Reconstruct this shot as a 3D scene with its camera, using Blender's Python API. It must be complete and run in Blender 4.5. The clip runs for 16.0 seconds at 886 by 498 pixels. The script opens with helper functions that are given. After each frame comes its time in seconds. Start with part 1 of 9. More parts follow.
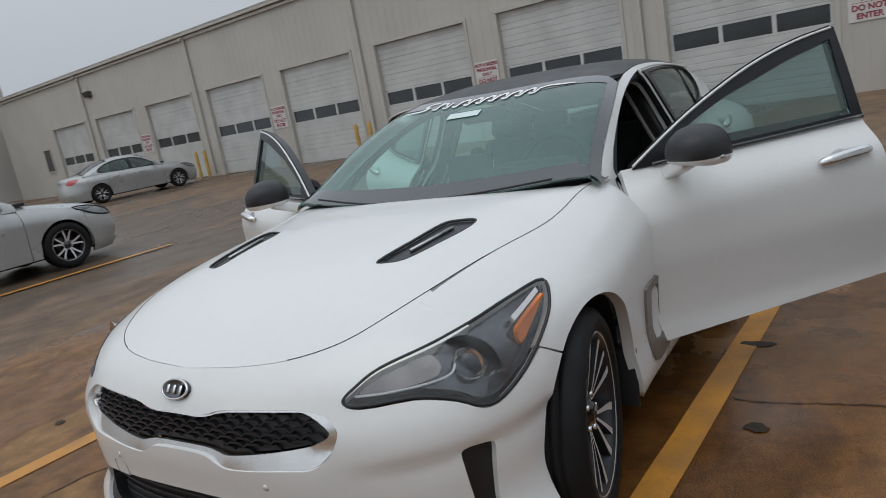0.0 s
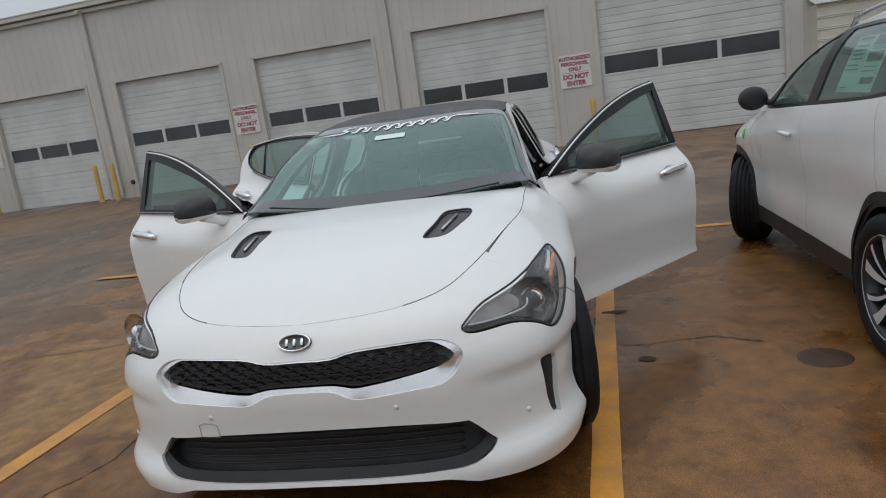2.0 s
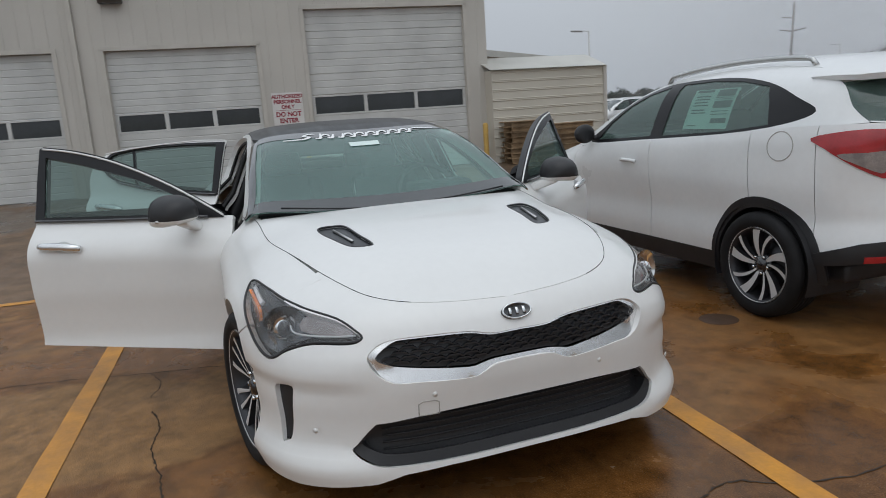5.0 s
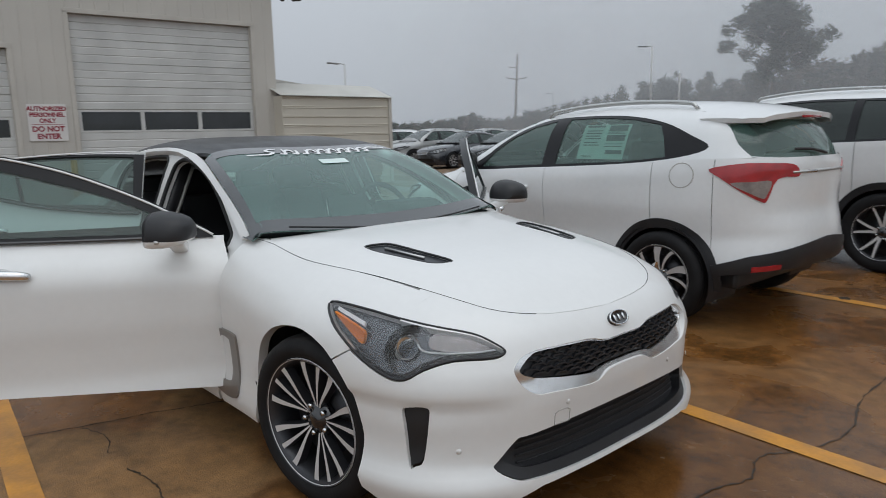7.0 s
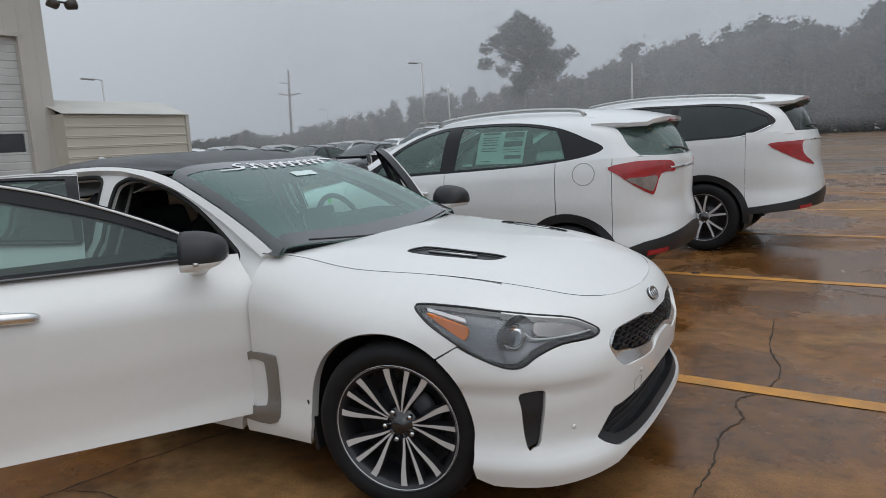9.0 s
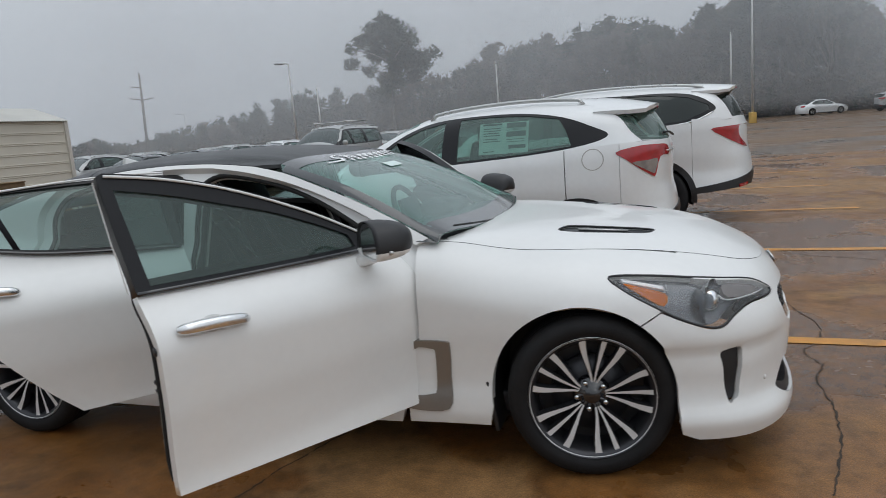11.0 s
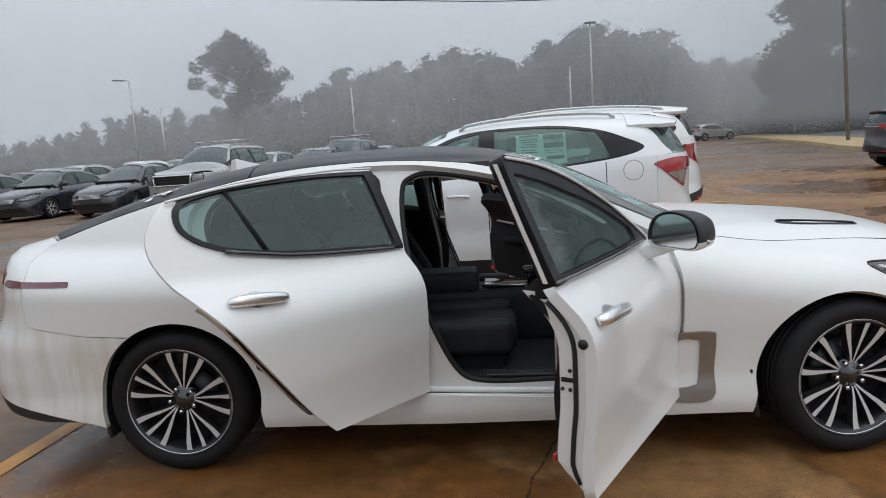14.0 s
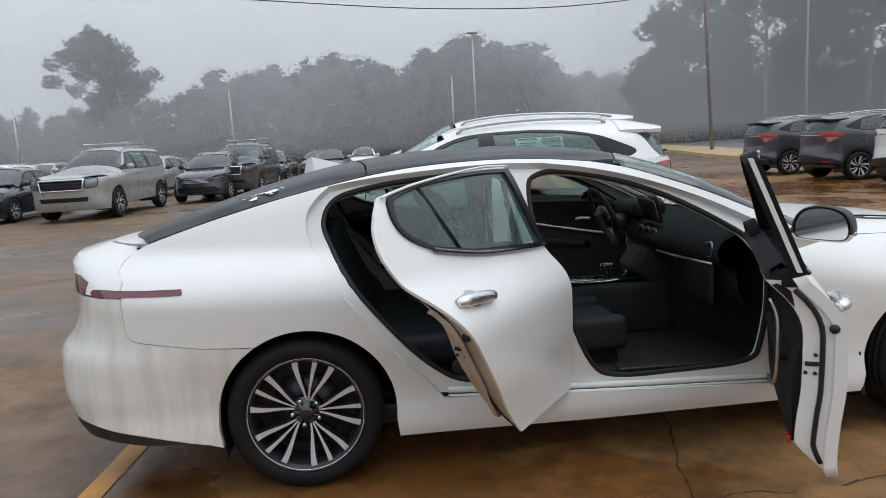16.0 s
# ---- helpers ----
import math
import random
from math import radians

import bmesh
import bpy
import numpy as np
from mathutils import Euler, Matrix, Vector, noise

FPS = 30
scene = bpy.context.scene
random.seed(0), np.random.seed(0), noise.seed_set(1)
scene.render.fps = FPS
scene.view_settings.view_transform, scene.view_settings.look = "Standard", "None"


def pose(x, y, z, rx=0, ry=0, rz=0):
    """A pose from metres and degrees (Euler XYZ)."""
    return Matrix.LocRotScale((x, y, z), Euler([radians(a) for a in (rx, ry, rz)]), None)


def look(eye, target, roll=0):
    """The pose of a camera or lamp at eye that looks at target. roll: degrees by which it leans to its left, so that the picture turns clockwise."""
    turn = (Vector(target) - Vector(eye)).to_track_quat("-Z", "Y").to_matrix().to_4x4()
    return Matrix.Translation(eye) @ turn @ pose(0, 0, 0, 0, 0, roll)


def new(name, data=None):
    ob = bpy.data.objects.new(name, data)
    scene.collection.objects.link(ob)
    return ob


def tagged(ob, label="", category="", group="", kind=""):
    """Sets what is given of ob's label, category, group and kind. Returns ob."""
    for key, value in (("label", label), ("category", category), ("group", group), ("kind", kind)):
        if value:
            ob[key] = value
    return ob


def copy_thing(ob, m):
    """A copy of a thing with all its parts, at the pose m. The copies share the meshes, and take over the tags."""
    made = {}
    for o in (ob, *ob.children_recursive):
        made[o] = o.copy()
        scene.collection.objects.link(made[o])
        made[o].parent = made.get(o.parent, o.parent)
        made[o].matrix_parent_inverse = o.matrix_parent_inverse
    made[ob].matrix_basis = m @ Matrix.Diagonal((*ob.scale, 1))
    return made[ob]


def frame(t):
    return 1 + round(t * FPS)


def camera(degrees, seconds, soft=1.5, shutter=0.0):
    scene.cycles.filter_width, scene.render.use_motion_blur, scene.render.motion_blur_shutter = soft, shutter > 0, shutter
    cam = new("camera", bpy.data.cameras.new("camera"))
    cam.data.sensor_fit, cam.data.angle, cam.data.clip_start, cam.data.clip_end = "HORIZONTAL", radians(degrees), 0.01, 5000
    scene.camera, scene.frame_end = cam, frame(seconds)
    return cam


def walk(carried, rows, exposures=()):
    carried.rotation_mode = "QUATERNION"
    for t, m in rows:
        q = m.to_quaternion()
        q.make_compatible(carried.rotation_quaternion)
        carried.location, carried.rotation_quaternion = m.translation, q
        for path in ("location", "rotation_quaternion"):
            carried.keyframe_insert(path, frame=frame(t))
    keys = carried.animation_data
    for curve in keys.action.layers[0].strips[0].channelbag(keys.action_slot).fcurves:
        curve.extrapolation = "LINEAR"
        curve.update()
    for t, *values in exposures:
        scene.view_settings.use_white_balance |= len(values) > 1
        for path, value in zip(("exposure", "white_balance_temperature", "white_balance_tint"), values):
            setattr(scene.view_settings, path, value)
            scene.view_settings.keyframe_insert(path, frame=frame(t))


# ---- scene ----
cam = camera(66.0, 16.0, soft=0.5, shutter=0.25)
PATH = [
    (0, (3.258, 1.645, 1.341), (1.632, 0.559, 0.922), -10.3),
    (0.5, (3.539, 1.499, 1.33), (1.814, 0.576, 0.914), -9.4),
    (1, (3.823, 1.332, 1.348), (2.056, 0.484, 0.949), -7.5),
    (1.5, (4.063, 1.168, 1.368), (2.21, 0.537, 0.955), -5.1),
    (2, (4.195, 0.886, 1.378), (2.268, 0.533, 0.974), -8.0),
    (2.5, (4.343, 0.597, 1.403), (2.381, 0.376, 1.085), -7.1),
    (3, (4.466, 0.307, 1.414), (2.494, 0.246, 1.088), -3.7),
    (3.5, (4.464, -0.024, 1.41), (2.493, 0.092, 1.094), -4.3),
    (4, (4.518, -0.395, 1.4), (2.553, -0.201, 1.083), -3.5),
    (4.5, (4.476, -0.706, 1.389), (2.554, -0.302, 1.011), 0.1),
    (4.7, (4.406, -0.827, 1.39), (2.515, -0.307, 0.999), -1.7),
    (6.8, (3.664, -1.996, 1.383), (2.11, -0.782, 1.048), -0.5),
    (7, (3.634, -2.117, 1.397), (2.157, -0.811, 1.062), -1.2),
    (7.5, (3.492, -2.321, 1.397), (2.149, -0.882, 1.046), -1.7),
    (8, (3.305, -2.537, 1.389), (2.121, -0.965, 1.033), -2.9),
    (8.2, (3.222, -2.612, 1.389), (2.087, -1.003, 1.035), -2.2),
    (10.3, (2.212, -3.331, 1.403), (1.474, -1.501, 1.079), -3.9),
    (10.5, (2.102, -3.389, 1.401), (1.404, -1.546, 1.061), -2.6),
    (11, (1.772, -3.451, 1.404), (1.14, -1.584, 1.065), -4.8),
    (11.5, (1.455, -3.543, 1.398), (0.889, -1.652, 1.079), -3.0),
    (12, (1.176, -3.646, 1.413), (0.754, -1.714, 1.114), -3.4),
    (12.5, (0.875, -3.671, 1.388), (0.517, -1.724, 1.108), -2.7),
    (13, (0.617, -3.676, 1.39), (0.197, -1.745, 1.082), -1.0),
    (13.5, (0.343, -3.719, 1.407), (0.064, -1.763, 1.096), -4.4),
    (14, (0.052, -3.736, 1.402), (-0.128, -1.767, 1.1), -4.0),
    (14.5, (-0.228, -3.726, 1.421), (-0.327, -1.751, 1.123), -3.0),
    (15, (-0.534, -3.779, 1.424), (-0.556, -1.796, 1.16), -4.0),
    (15.5, (-0.815, -3.789, 1.422), (-0.746, -1.814, 1.113), -3.0),
    (16, (-1.092, -3.697, 1.434), (-0.907, -1.73, 1.128), -3.4),
]
walk(cam, [(t, look(eye, target, roll)) for t, eye, target, roll in PATH],
     exposures=[(0, -0.11), (0.5, -0.03), (1.5, -0.06), (4.5, -0.08), (7.5, -0.05), (10.5, -0.06), (11.2, -0.01), (12, 0.06), (13.5, 0.18), (14.5, 0.29), (16, 0.37)])

# ---- light: thick overcast with mist, no hard shadows ----
world = bpy.data.worlds.new("overcast_sky")
scene.world = world
world.use_nodes = True
wn, wl = world.node_tree.nodes, world.node_tree.links
wn.clear()
w_out = wn.new("ShaderNodeOutputWorld")
w_bg = wn.new("ShaderNodeBackground")
w_sky = wn.new("ShaderNodeTexSky")
w_sky.sky_type = "NISHITA"
w_sky.sun_disc = False
w_sky.sun_elevation, w_sky.sun_rotation = radians(40), radians(130)
w_sky.dust_density, w_sky.air_density = 6.0, 1.2
w_grey = wn.new("ShaderNodeHueSaturation")
w_grey.inputs["Saturation"].default_value = 0.12
w_grey.inputs["Value"].default_value = 0.05
w_tc = wn.new("ShaderNodeTexCoord")
w_sep = wn.new("ShaderNodeSeparateXYZ")
w_map = wn.new("ShaderNodeMapRange")
w_map.inputs["From Min"].default_value, w_map.inputs["From Max"].default_value = 0.0, 0.9
w_ramp = wn.new("ShaderNodeMix")
w_ramp.data_type = "RGBA"
w_ramp.inputs["A"].default_value = (0.485, 0.528, 0.585, 1)
w_ramp.inputs["B"].default_value = (0.955, 1.045, 1.15, 1)
w_add = wn.new("ShaderNodeMix")
w_add.data_type, w_add.blend_type = "RGBA", "ADD"
w_add.inputs["Factor"].default_value = 0.25
wl.new(w_sky.outputs[0], w_grey.inputs["Color"])
wl.new(w_tc.outputs["Generated"], w_sep.inputs[0])
wl.new(w_sep.outputs["Z"], w_map.inputs["Value"])
wl.new(w_map.outputs[0], w_ramp.inputs["Factor"])
wl.new(w_ramp.outputs["Result"], w_add.inputs["A"])
wl.new(w_grey.outputs[0], w_add.inputs["B"])
wl.new(w_add.outputs["Result"], w_bg.inputs["Color"])
wl.new(w_bg.outputs[0], w_out.inputs["Surface"])
w_bg.inputs["Strength"].default_value = 0.85

sun_data = bpy.data.lights.new("sun", "SUN")
sun_data.energy, sun_data.angle, sun_data.color = 0.5, radians(50), (1.0, 0.985, 0.96)
sun = new("sun", sun_data)
sun.matrix_world = look((0, 0, 30), (-8, -1, 0))

# ---- materials ----
def mat(name, base, rough=0.5, metal=0.0, var=0.12, scale=2.0, fine=80.0, bump=0.05, coat=0.0, spec=0.5, tint=None, rvar=0.1, rand=0.0):
    """A painted, cast or woven surface: base colour with broad and fine variation, uneven gloss and slight relief."""
    m = bpy.data.materials.new(name)
    m.use_nodes = True
    nt = m.node_tree
    n, l = nt.nodes, nt.links
    b = n["Principled BSDF"]
    b.inputs["Metallic"].default_value = metal
    b.inputs["Specular IOR Level"].default_value = spec
    b.inputs["Coat Weight"].default_value = coat
    b.inputs["Coat Roughness"].default_value = 0.06
    tc = n.new("ShaderNodeTexCoord")
    broad = n.new("ShaderNodeTexNoise")
    broad.inputs["Scale"].default_value, broad.inputs["Detail"].default_value = scale, 4
    small = n.new("ShaderNodeTexNoise")
    small.inputs["Scale"].default_value, small.inputs["Detail"].default_value = fine, 3
    l.new(tc.outputs["Object"], broad.inputs["Vector"])
    l.new(tc.outputs["Object"], small.inputs["Vector"])
    other = tint or tuple(c * (1 - var) for c in base)
    mix = n.new("ShaderNodeMix")
    mix.data_type = "RGBA"
    mix.inputs["A"].default_value = (*base, 1)
    mix.inputs["B"].default_value = (*other, 1)
    ramp = n.new("ShaderNodeMapRange")
    ramp.inputs["From Min"].default_value, ramp.inputs["From Max"].default_value = 0.38, 0.68
    l.new(broad.outputs["Fac"], ramp.inputs["Value"])
    l.new(ramp.outputs[0], mix.inputs["Factor"])
    grain = n.new("ShaderNodeMix")
    grain.data_type, grain.blend_type = "RGBA", "MULTIPLY"
    grain.inputs["Factor"].default_value = 1.0
    gr = n.new("ShaderNodeMapRange")
    gr.inputs["To Min"].default_value, gr.inputs["To Max"].default_value = 1 - var * 0.6, 1 + var * 0.6
    l.new(small.outputs["Fac"], gr.inputs["Value"])
    l.new(mix.outputs["Result"], grain.inputs["A"])
    l.new(gr.outputs[0], grain.inputs["B"])
    col = grain.outputs["Result"]
    if rand:
        info = n.new("ShaderNodeObjectInfo")
        rr = n.new("ShaderNodeMapRange")
        rr.inputs["To Min"].default_value, rr.inputs["To Max"].default_value = 1 - rand, 1 + rand
        l.new(info.outputs["Random"], rr.inputs["Value"])
        rm = n.new("ShaderNodeMix")
        rm.data_type, rm.blend_type = "RGBA", "MULTIPLY"
        rm.inputs["Factor"].default_value = 1.0
        l.new(col, rm.inputs["A"])
        l.new(rr.outputs[0], rm.inputs["B"])
        col = rm.outputs["Result"]
    l.new(col, b.inputs["Base Color"])
    ro = n.new("ShaderNodeMapRange")
    ro.inputs["To Min"].default_value, ro.inputs["To Max"].default_value = max(0.02, rough - rvar), min(1, rough + rvar)
    l.new(broad.outputs["Fac"], ro.inputs["Value"])
    l.new(ro.outputs[0], b.inputs["Roughness"])
    if bump:
        bp = n.new("ShaderNodeBump")
        bp.inputs["Strength"].default_value, bp.inputs["Distance"].default_value = bump, 0.01
        l.new(small.outputs["Fac"], bp.inputs["Height"])
        l.new(bp.outputs[0], b.inputs["Normal"])
    return m


def glass_mat(name, tint, gloss_rough=0.02, through_amount=0.9, film=(0.36, 0.54, 0.48), beads=0.0):
    """Thin glass: looks through with a tint, and mirrors more at a glancing angle."""
    m = bpy.data.materials.new(name)
    m.use_nodes = True
    n, l = m.node_tree.nodes, m.node_tree.links
    n.clear()
    out = n.new("ShaderNodeOutputMaterial")
    tr = n.new("ShaderNodeBsdfTransparent")
    tr.inputs["Color"].default_value = (*tint, 1)
    gl = n.new("ShaderNodeBsdfGlossy")
    gl.inputs["Roughness"].default_value = gloss_rough
    gl.inputs["Color"].default_value = (1, 1, 1, 1)
    fr = n.new("ShaderNodeFresnel")
    fr.inputs["IOR"].default_value = 1.5
    mx = n.new("ShaderNodeMixShader")
    # thin patchy film: condensation, and in some screens reflected sky put into its colour
    tc = n.new("ShaderNodeTexCoord")
    no = n.new("ShaderNodeTexNoise")
    no.inputs["Scale"].default_value, no.inputs["Detail"].default_value = 2.2, 5
    mr = n.new("ShaderNodeMapRange")
    mr.inputs["From Min"].default_value, mr.inputs["From Max"].default_value = 0.35, 0.75
    mr.inputs["To Min"].default_value, mr.inputs["To Max"].default_value = 1 - through_amount, 1.25 * (1 - through_amount) + 0.02
    df = n.new("ShaderNodeBsdfDiffuse")
    df.inputs["Color"].default_value = (*film, 1)
    fog = n.new("ShaderNodeMixShader")
    l.new(tc.outputs["Object"], no.inputs["Vector"])
    l.new(no.outputs["Fac"], mr.inputs["Value"])
    l.new(mr.outputs[0], fog.inputs["Fac"])
    l.new(tr.outputs[0], fog.inputs[1])
    l.new(df.outputs[0], fog.inputs[2])
    if beads:
        # rain beads: small round bumps with their own glints
        vo = n.new("ShaderNodeTexVoronoi")
        vo.inputs["Scale"].default_value = 150
        vr = n.new("ShaderNodeMapRange")
        for key, val in (("From Min", 0.42), ("From Max", 0.10), ("To Min", 0.0), ("To Max", 1.0)):
            vr.inputs[key].default_value = val
        bp = n.new("ShaderNodeBump")
        bp.inputs["Strength"].default_value, bp.inputs["Distance"].default_value = beads, 0.003
        l.new(tc.outputs["Object"], vo.inputs["Vector"])
        l.new(vo.outputs["Distance"], vr.inputs["Value"])
        l.new(vr.outputs[0], bp.inputs["Height"])
        for sock in (gl.inputs["Normal"], df.inputs["Normal"], fr.inputs["Normal"]):
            l.new(bp.outputs[0], sock)
    l.new(fr.outputs[0], mx.inputs["Fac"])
    l.new(fog.outputs[0], mx.inputs[1])
    l.new(gl.outputs[0], mx.inputs[2])
    l.new(mx.outputs[0], out.inputs["Surface"])
    return m


def paving_mat(name, rust, dry, damp, patch=0.34, streak=1.0, gloss=0.0):
    """Rain-wet paving: a rust-brown ground, drying tan patches and damp dark ones with crisp tide marks, gritty, with a water film in the damp parts."""
    m = bpy.data.materials.new(name)
    m.use_nodes = True
    n, l = m.node_tree.nodes, m.node_tree.links
    b = n["Principled BSDF"]
    tc, mp = n.new("ShaderNodeTexCoord"), n.new("ShaderNodeMapping")
    mp.inputs["Scale"].default_value = (1, streak, 1)
    l.new(tc.outputs["Object"], mp.inputs["Vector"])

    def cloud(scale, detail=5, rough=0.55, warp=0.0, flow=True):
        t = n.new("ShaderNodeTexNoise")
        for key, val in (("Scale", scale), ("Detail", detail), ("Roughness", rough), ("Distortion", warp)):
            t.inputs[key].default_value = val
        l.new(mp.outputs[0] if flow else tc.outputs["Object"], t.inputs["Vector"])
        return t.outputs["Fac"]

    def span(src, lo, hi, a=0.0, z=1.0, smooth=False):
        r = n.new("ShaderNodeMapRange")
        if smooth:
            r.interpolation_type = "SMOOTHSTEP"
        for key, val in (("From Min", lo), ("From Max", hi), ("To Min", a), ("To Max", z)):
            r.inputs[key].default_value = val
        l.new(src, r.inputs["Value"])
        return r.outputs[0]

    def maths(op, a, c):
        q = n.new("ShaderNodeMath")
        q.operation = op
        for k, val in enumerate((a, c)):
            if isinstance(val, (int, float)):
                q.inputs[k].default_value = val
            else:
                l.new(val, q.inputs[k])
        return q.outputs[0]

    def blend(a, c, f, op="MIX"):
        q = n.new("ShaderNodeMix")
        q.data_type, q.blend_type = "RGBA", op
        for key, val in (("A", a), ("B", c), ("Factor", f)):
            if isinstance(val, tuple):
                q.inputs[key].default_value = (*val, 1)
            elif isinstance(val, (int, float)):
                q.inputs[key].default_value = val
            else:
                l.new(val, q.inputs[key])
        return q.outputs["Result"]
    big, mid, small = cloud(patch, 7, 0.52, 0.5), cloud(patch * 3.7, 6, 0.6, 0.4), cloud(patch * 22, 7, 0.7, 0, False)
    grit, speck = cloud(160, 3, 0.6, 0, False), cloud(420, 2, 0.5, 0, False)
    mixed = maths("ADD", maths("MULTIPLY", big, 0.8), maths("MULTIPLY", mid, 0.2))
    dry_k = span(mixed, 0.535, 0.560, 0, 0.85)
    wet_k = span(mixed, 0.475, 0.445, 0, 1, True)
    tide = maths("MULTIPLY", span(mixed, 0.515, 0.535), span(mixed, 0.552, 0.537))
    col = blend(rust, dry, maths("MULTIPLY", span(mid, 0.42, 0.66), 0.55))
    col = blend(col, dry, dry_k)
    col = blend(col, damp, maths("MULTIPLY", wet_k, 0.75))
    col = blend(col, damp, maths("MULTIPLY", tide, 0.45))
    col = blend(col, span(small, 0.34, 0.64, 0.62, 1.30), 1.0, "MULTIPLY")
    col = blend(col, span(grit, 0.30, 0.70, 0.55, 1.45), 1.0, "MULTIPLY")
    col = blend(col, (0.50, 0.38, 0.25), span(speck, 0.66, 0.74, 0, 0.55))
    col = blend(col, (0.03, 0.02, 0.012), span(speck, 0.33, 0.26, 0, 0.6))
    l.new(col, b.inputs["Base Color"])
    film = span(mid, 0.40, 0.62, 0.0, 0.16)
    rough = maths("ADD", span(mixed, 0.44, 0.56, 0.13 + gloss, 0.46 + gloss), film)
    l.new(rough, b.inputs["Roughness"])
    b.inputs["Specular IOR Level"].default_value = 0.36
    bp = n.new("ShaderNodeBump")
    bp.inputs["Distance"].default_value = 0.006
    l.new(span(mixed, 0.44, 0.54, 0.10, 0.50), bp.inputs["Strength"])
    l.new(maths("ADD", grit, maths("MULTIPLY", small, 0.6)), bp.inputs["Height"])
    l.new(bp.outputs[0], b.inputs["Normal"])
    return m


M_WHITE = mat("pearl_white_paint", (0.78, 0.78, 0.765), 0.38, 0, 0.04, 1.5, 30, 0.0, coat=0.55, rvar=0.08)
M_SUVWHITE = mat("white_suv_paint", (0.78, 0.79, 0.79), 0.32, 0, 0.06, 2.0, 25, 0.0, coat=0.9, rvar=0.1)
M_BLACKROOF = mat("wet_black_roof", (0.012, 0.013, 0.015), 0.42, 0, 0.5, 5.0, 60, 0.10, coat=0.12, spec=0.22, tint=(0.085, 0.088, 0.092), rvar=0.14)


def streaked(m, stretch):
    """Draws the broad variation of a material out into runs: stretch is the scale along each axis."""
    n, l = m.node_tree.nodes, m.node_tree.links
    tc = [q for q in n if q.bl_idname == "ShaderNodeTexCoord"][0]
    broad = [q for q in n if q.bl_idname == "ShaderNodeTexNoise"][0]
    mp = n.new("ShaderNodeMapping")
    mp.inputs["Scale"].default_value = stretch
    l.new(tc.outputs["Object"], mp.inputs["Vector"])
    l.new(mp.outputs[0], broad.inputs["Vector"])
    broad.inputs["Detail"].default_value = 7
    return m


streaked(M_BLACKROOF, (0.35, 3.2, 0.35))
M_BLACK = mat("satin_black_plastic", (0.018, 0.018, 0.02), 0.45, 0, 0.2, 6, 150, 0.05)
M_GLOSSBLACK = mat("gloss_black", (0.012, 0.012, 0.014), 0.12, 0, 0.2, 4, 90, 0.0, coat=1.0, rvar=0.05)
M_PIANO = mat("dark_window_surround", (0.010, 0.010, 0.012), 0.35, 0, 0.2, 4, 90, 0.0, coat=0.15, spec=0.25, rvar=0.06)
M_GRILLE = mat("dark_grille_plastic", (0.022, 0.024, 0.028), 0.35, 0, 0.2, 6, 100, 0.03)
M_RUBBER = mat("tyre_rubber", (0.011, 0.011, 0.012), 0.7, 0, 0.3, 8, 120, 0.15, spec=0.3)
M_ALLOY = mat("machined_alloy", (0.66, 0.66, 0.66), 0.36, 0.20, 0.10, 6, 200, 0.03)
M_DARKALLOY = mat("dark_alloy", (0.05, 0.05, 0.055), 0.35, 0.6, 0.2, 6, 120, 0.03)
M_FRIT = mat("black_screen_border", (0.030, 0.034, 0.036), 0.12, 0, 0.2, 6, 80, 0.0, coat=1.0)
M_BRIGHT = mat("bright_satin_trim", (0.82, 0.82, 0.82), 0.24, 0.9, 0.08, 5, 150, 0.03)
M_LAMPBACK = mat("lamp_reflector_grey", (0.15, 0.155, 0.165), 0.22, 0.8, 0.3, 14, 90, 0.05)
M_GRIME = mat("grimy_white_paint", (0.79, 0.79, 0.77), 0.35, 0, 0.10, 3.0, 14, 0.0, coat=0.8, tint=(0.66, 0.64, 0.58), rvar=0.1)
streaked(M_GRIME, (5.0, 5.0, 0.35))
M_SATIN = mat("satin_silver_trim", (0.55, 0.55, 0.54), 0.30, 0.9, 0.1, 5, 150, 0.02)
M_CHROME = mat("chrome", (0.75, 0.76, 0.77), 0.10, 1.0, 0.06, 6, 100, 0.0, rvar=0.05)
M_CLOTH = mat("dark_upholstery", (0.022, 0.023, 0.026), 0.6, 0, 0.3, 6, 300, 0.2, spec=0.3)
M_CARD = mat("matt_black_door_trim", (0.014, 0.014, 0.016), 0.75, 0, 0.2, 6, 200, 0.1, spec=0.2)
# dusty white, toned beige and darker for shade on the rear door edge
M_DUSTSHADE_EDGE = mat("dusty_shaded_white_paint", (0.60, 0.57, 0.52), 0.5, 0, 0.12, 5.0, 60, 0.0, coat=0.1, tint=(0.45, 0.41, 0.35))
M_CARPET = mat("black_carpet", (0.012, 0.012, 0.013), 0.9, 0, 0.3, 8, 400, 0.3)
M_SEAL = mat("rubber_seal", (0.01, 0.01, 0.01), 0.7, 0, 0.1, 6, 60, 0.0)
M_LIGHTCARD = mat("light_grey_trim", (0.42, 0.41, 0.38), 0.6, 0, 0.1, 6, 100, 0.05)
M_AMBER = mat("amber_lens", (0.92, 0.24, 0.012), 0.15, 0, 0.15, 12, 100, 0.05, coat=0.8)
M_REDLENS = mat("red_lens", (0.42, 0.012, 0.018), 0.15, 0, 0.25, 14, 100, 0.05, coat=1.0)
M_DARKRED = mat("dark_red_lens", (0.13, 0.010, 0.022), 0.15, 0, 0.2, 14, 100, 0.03, coat=1.0)
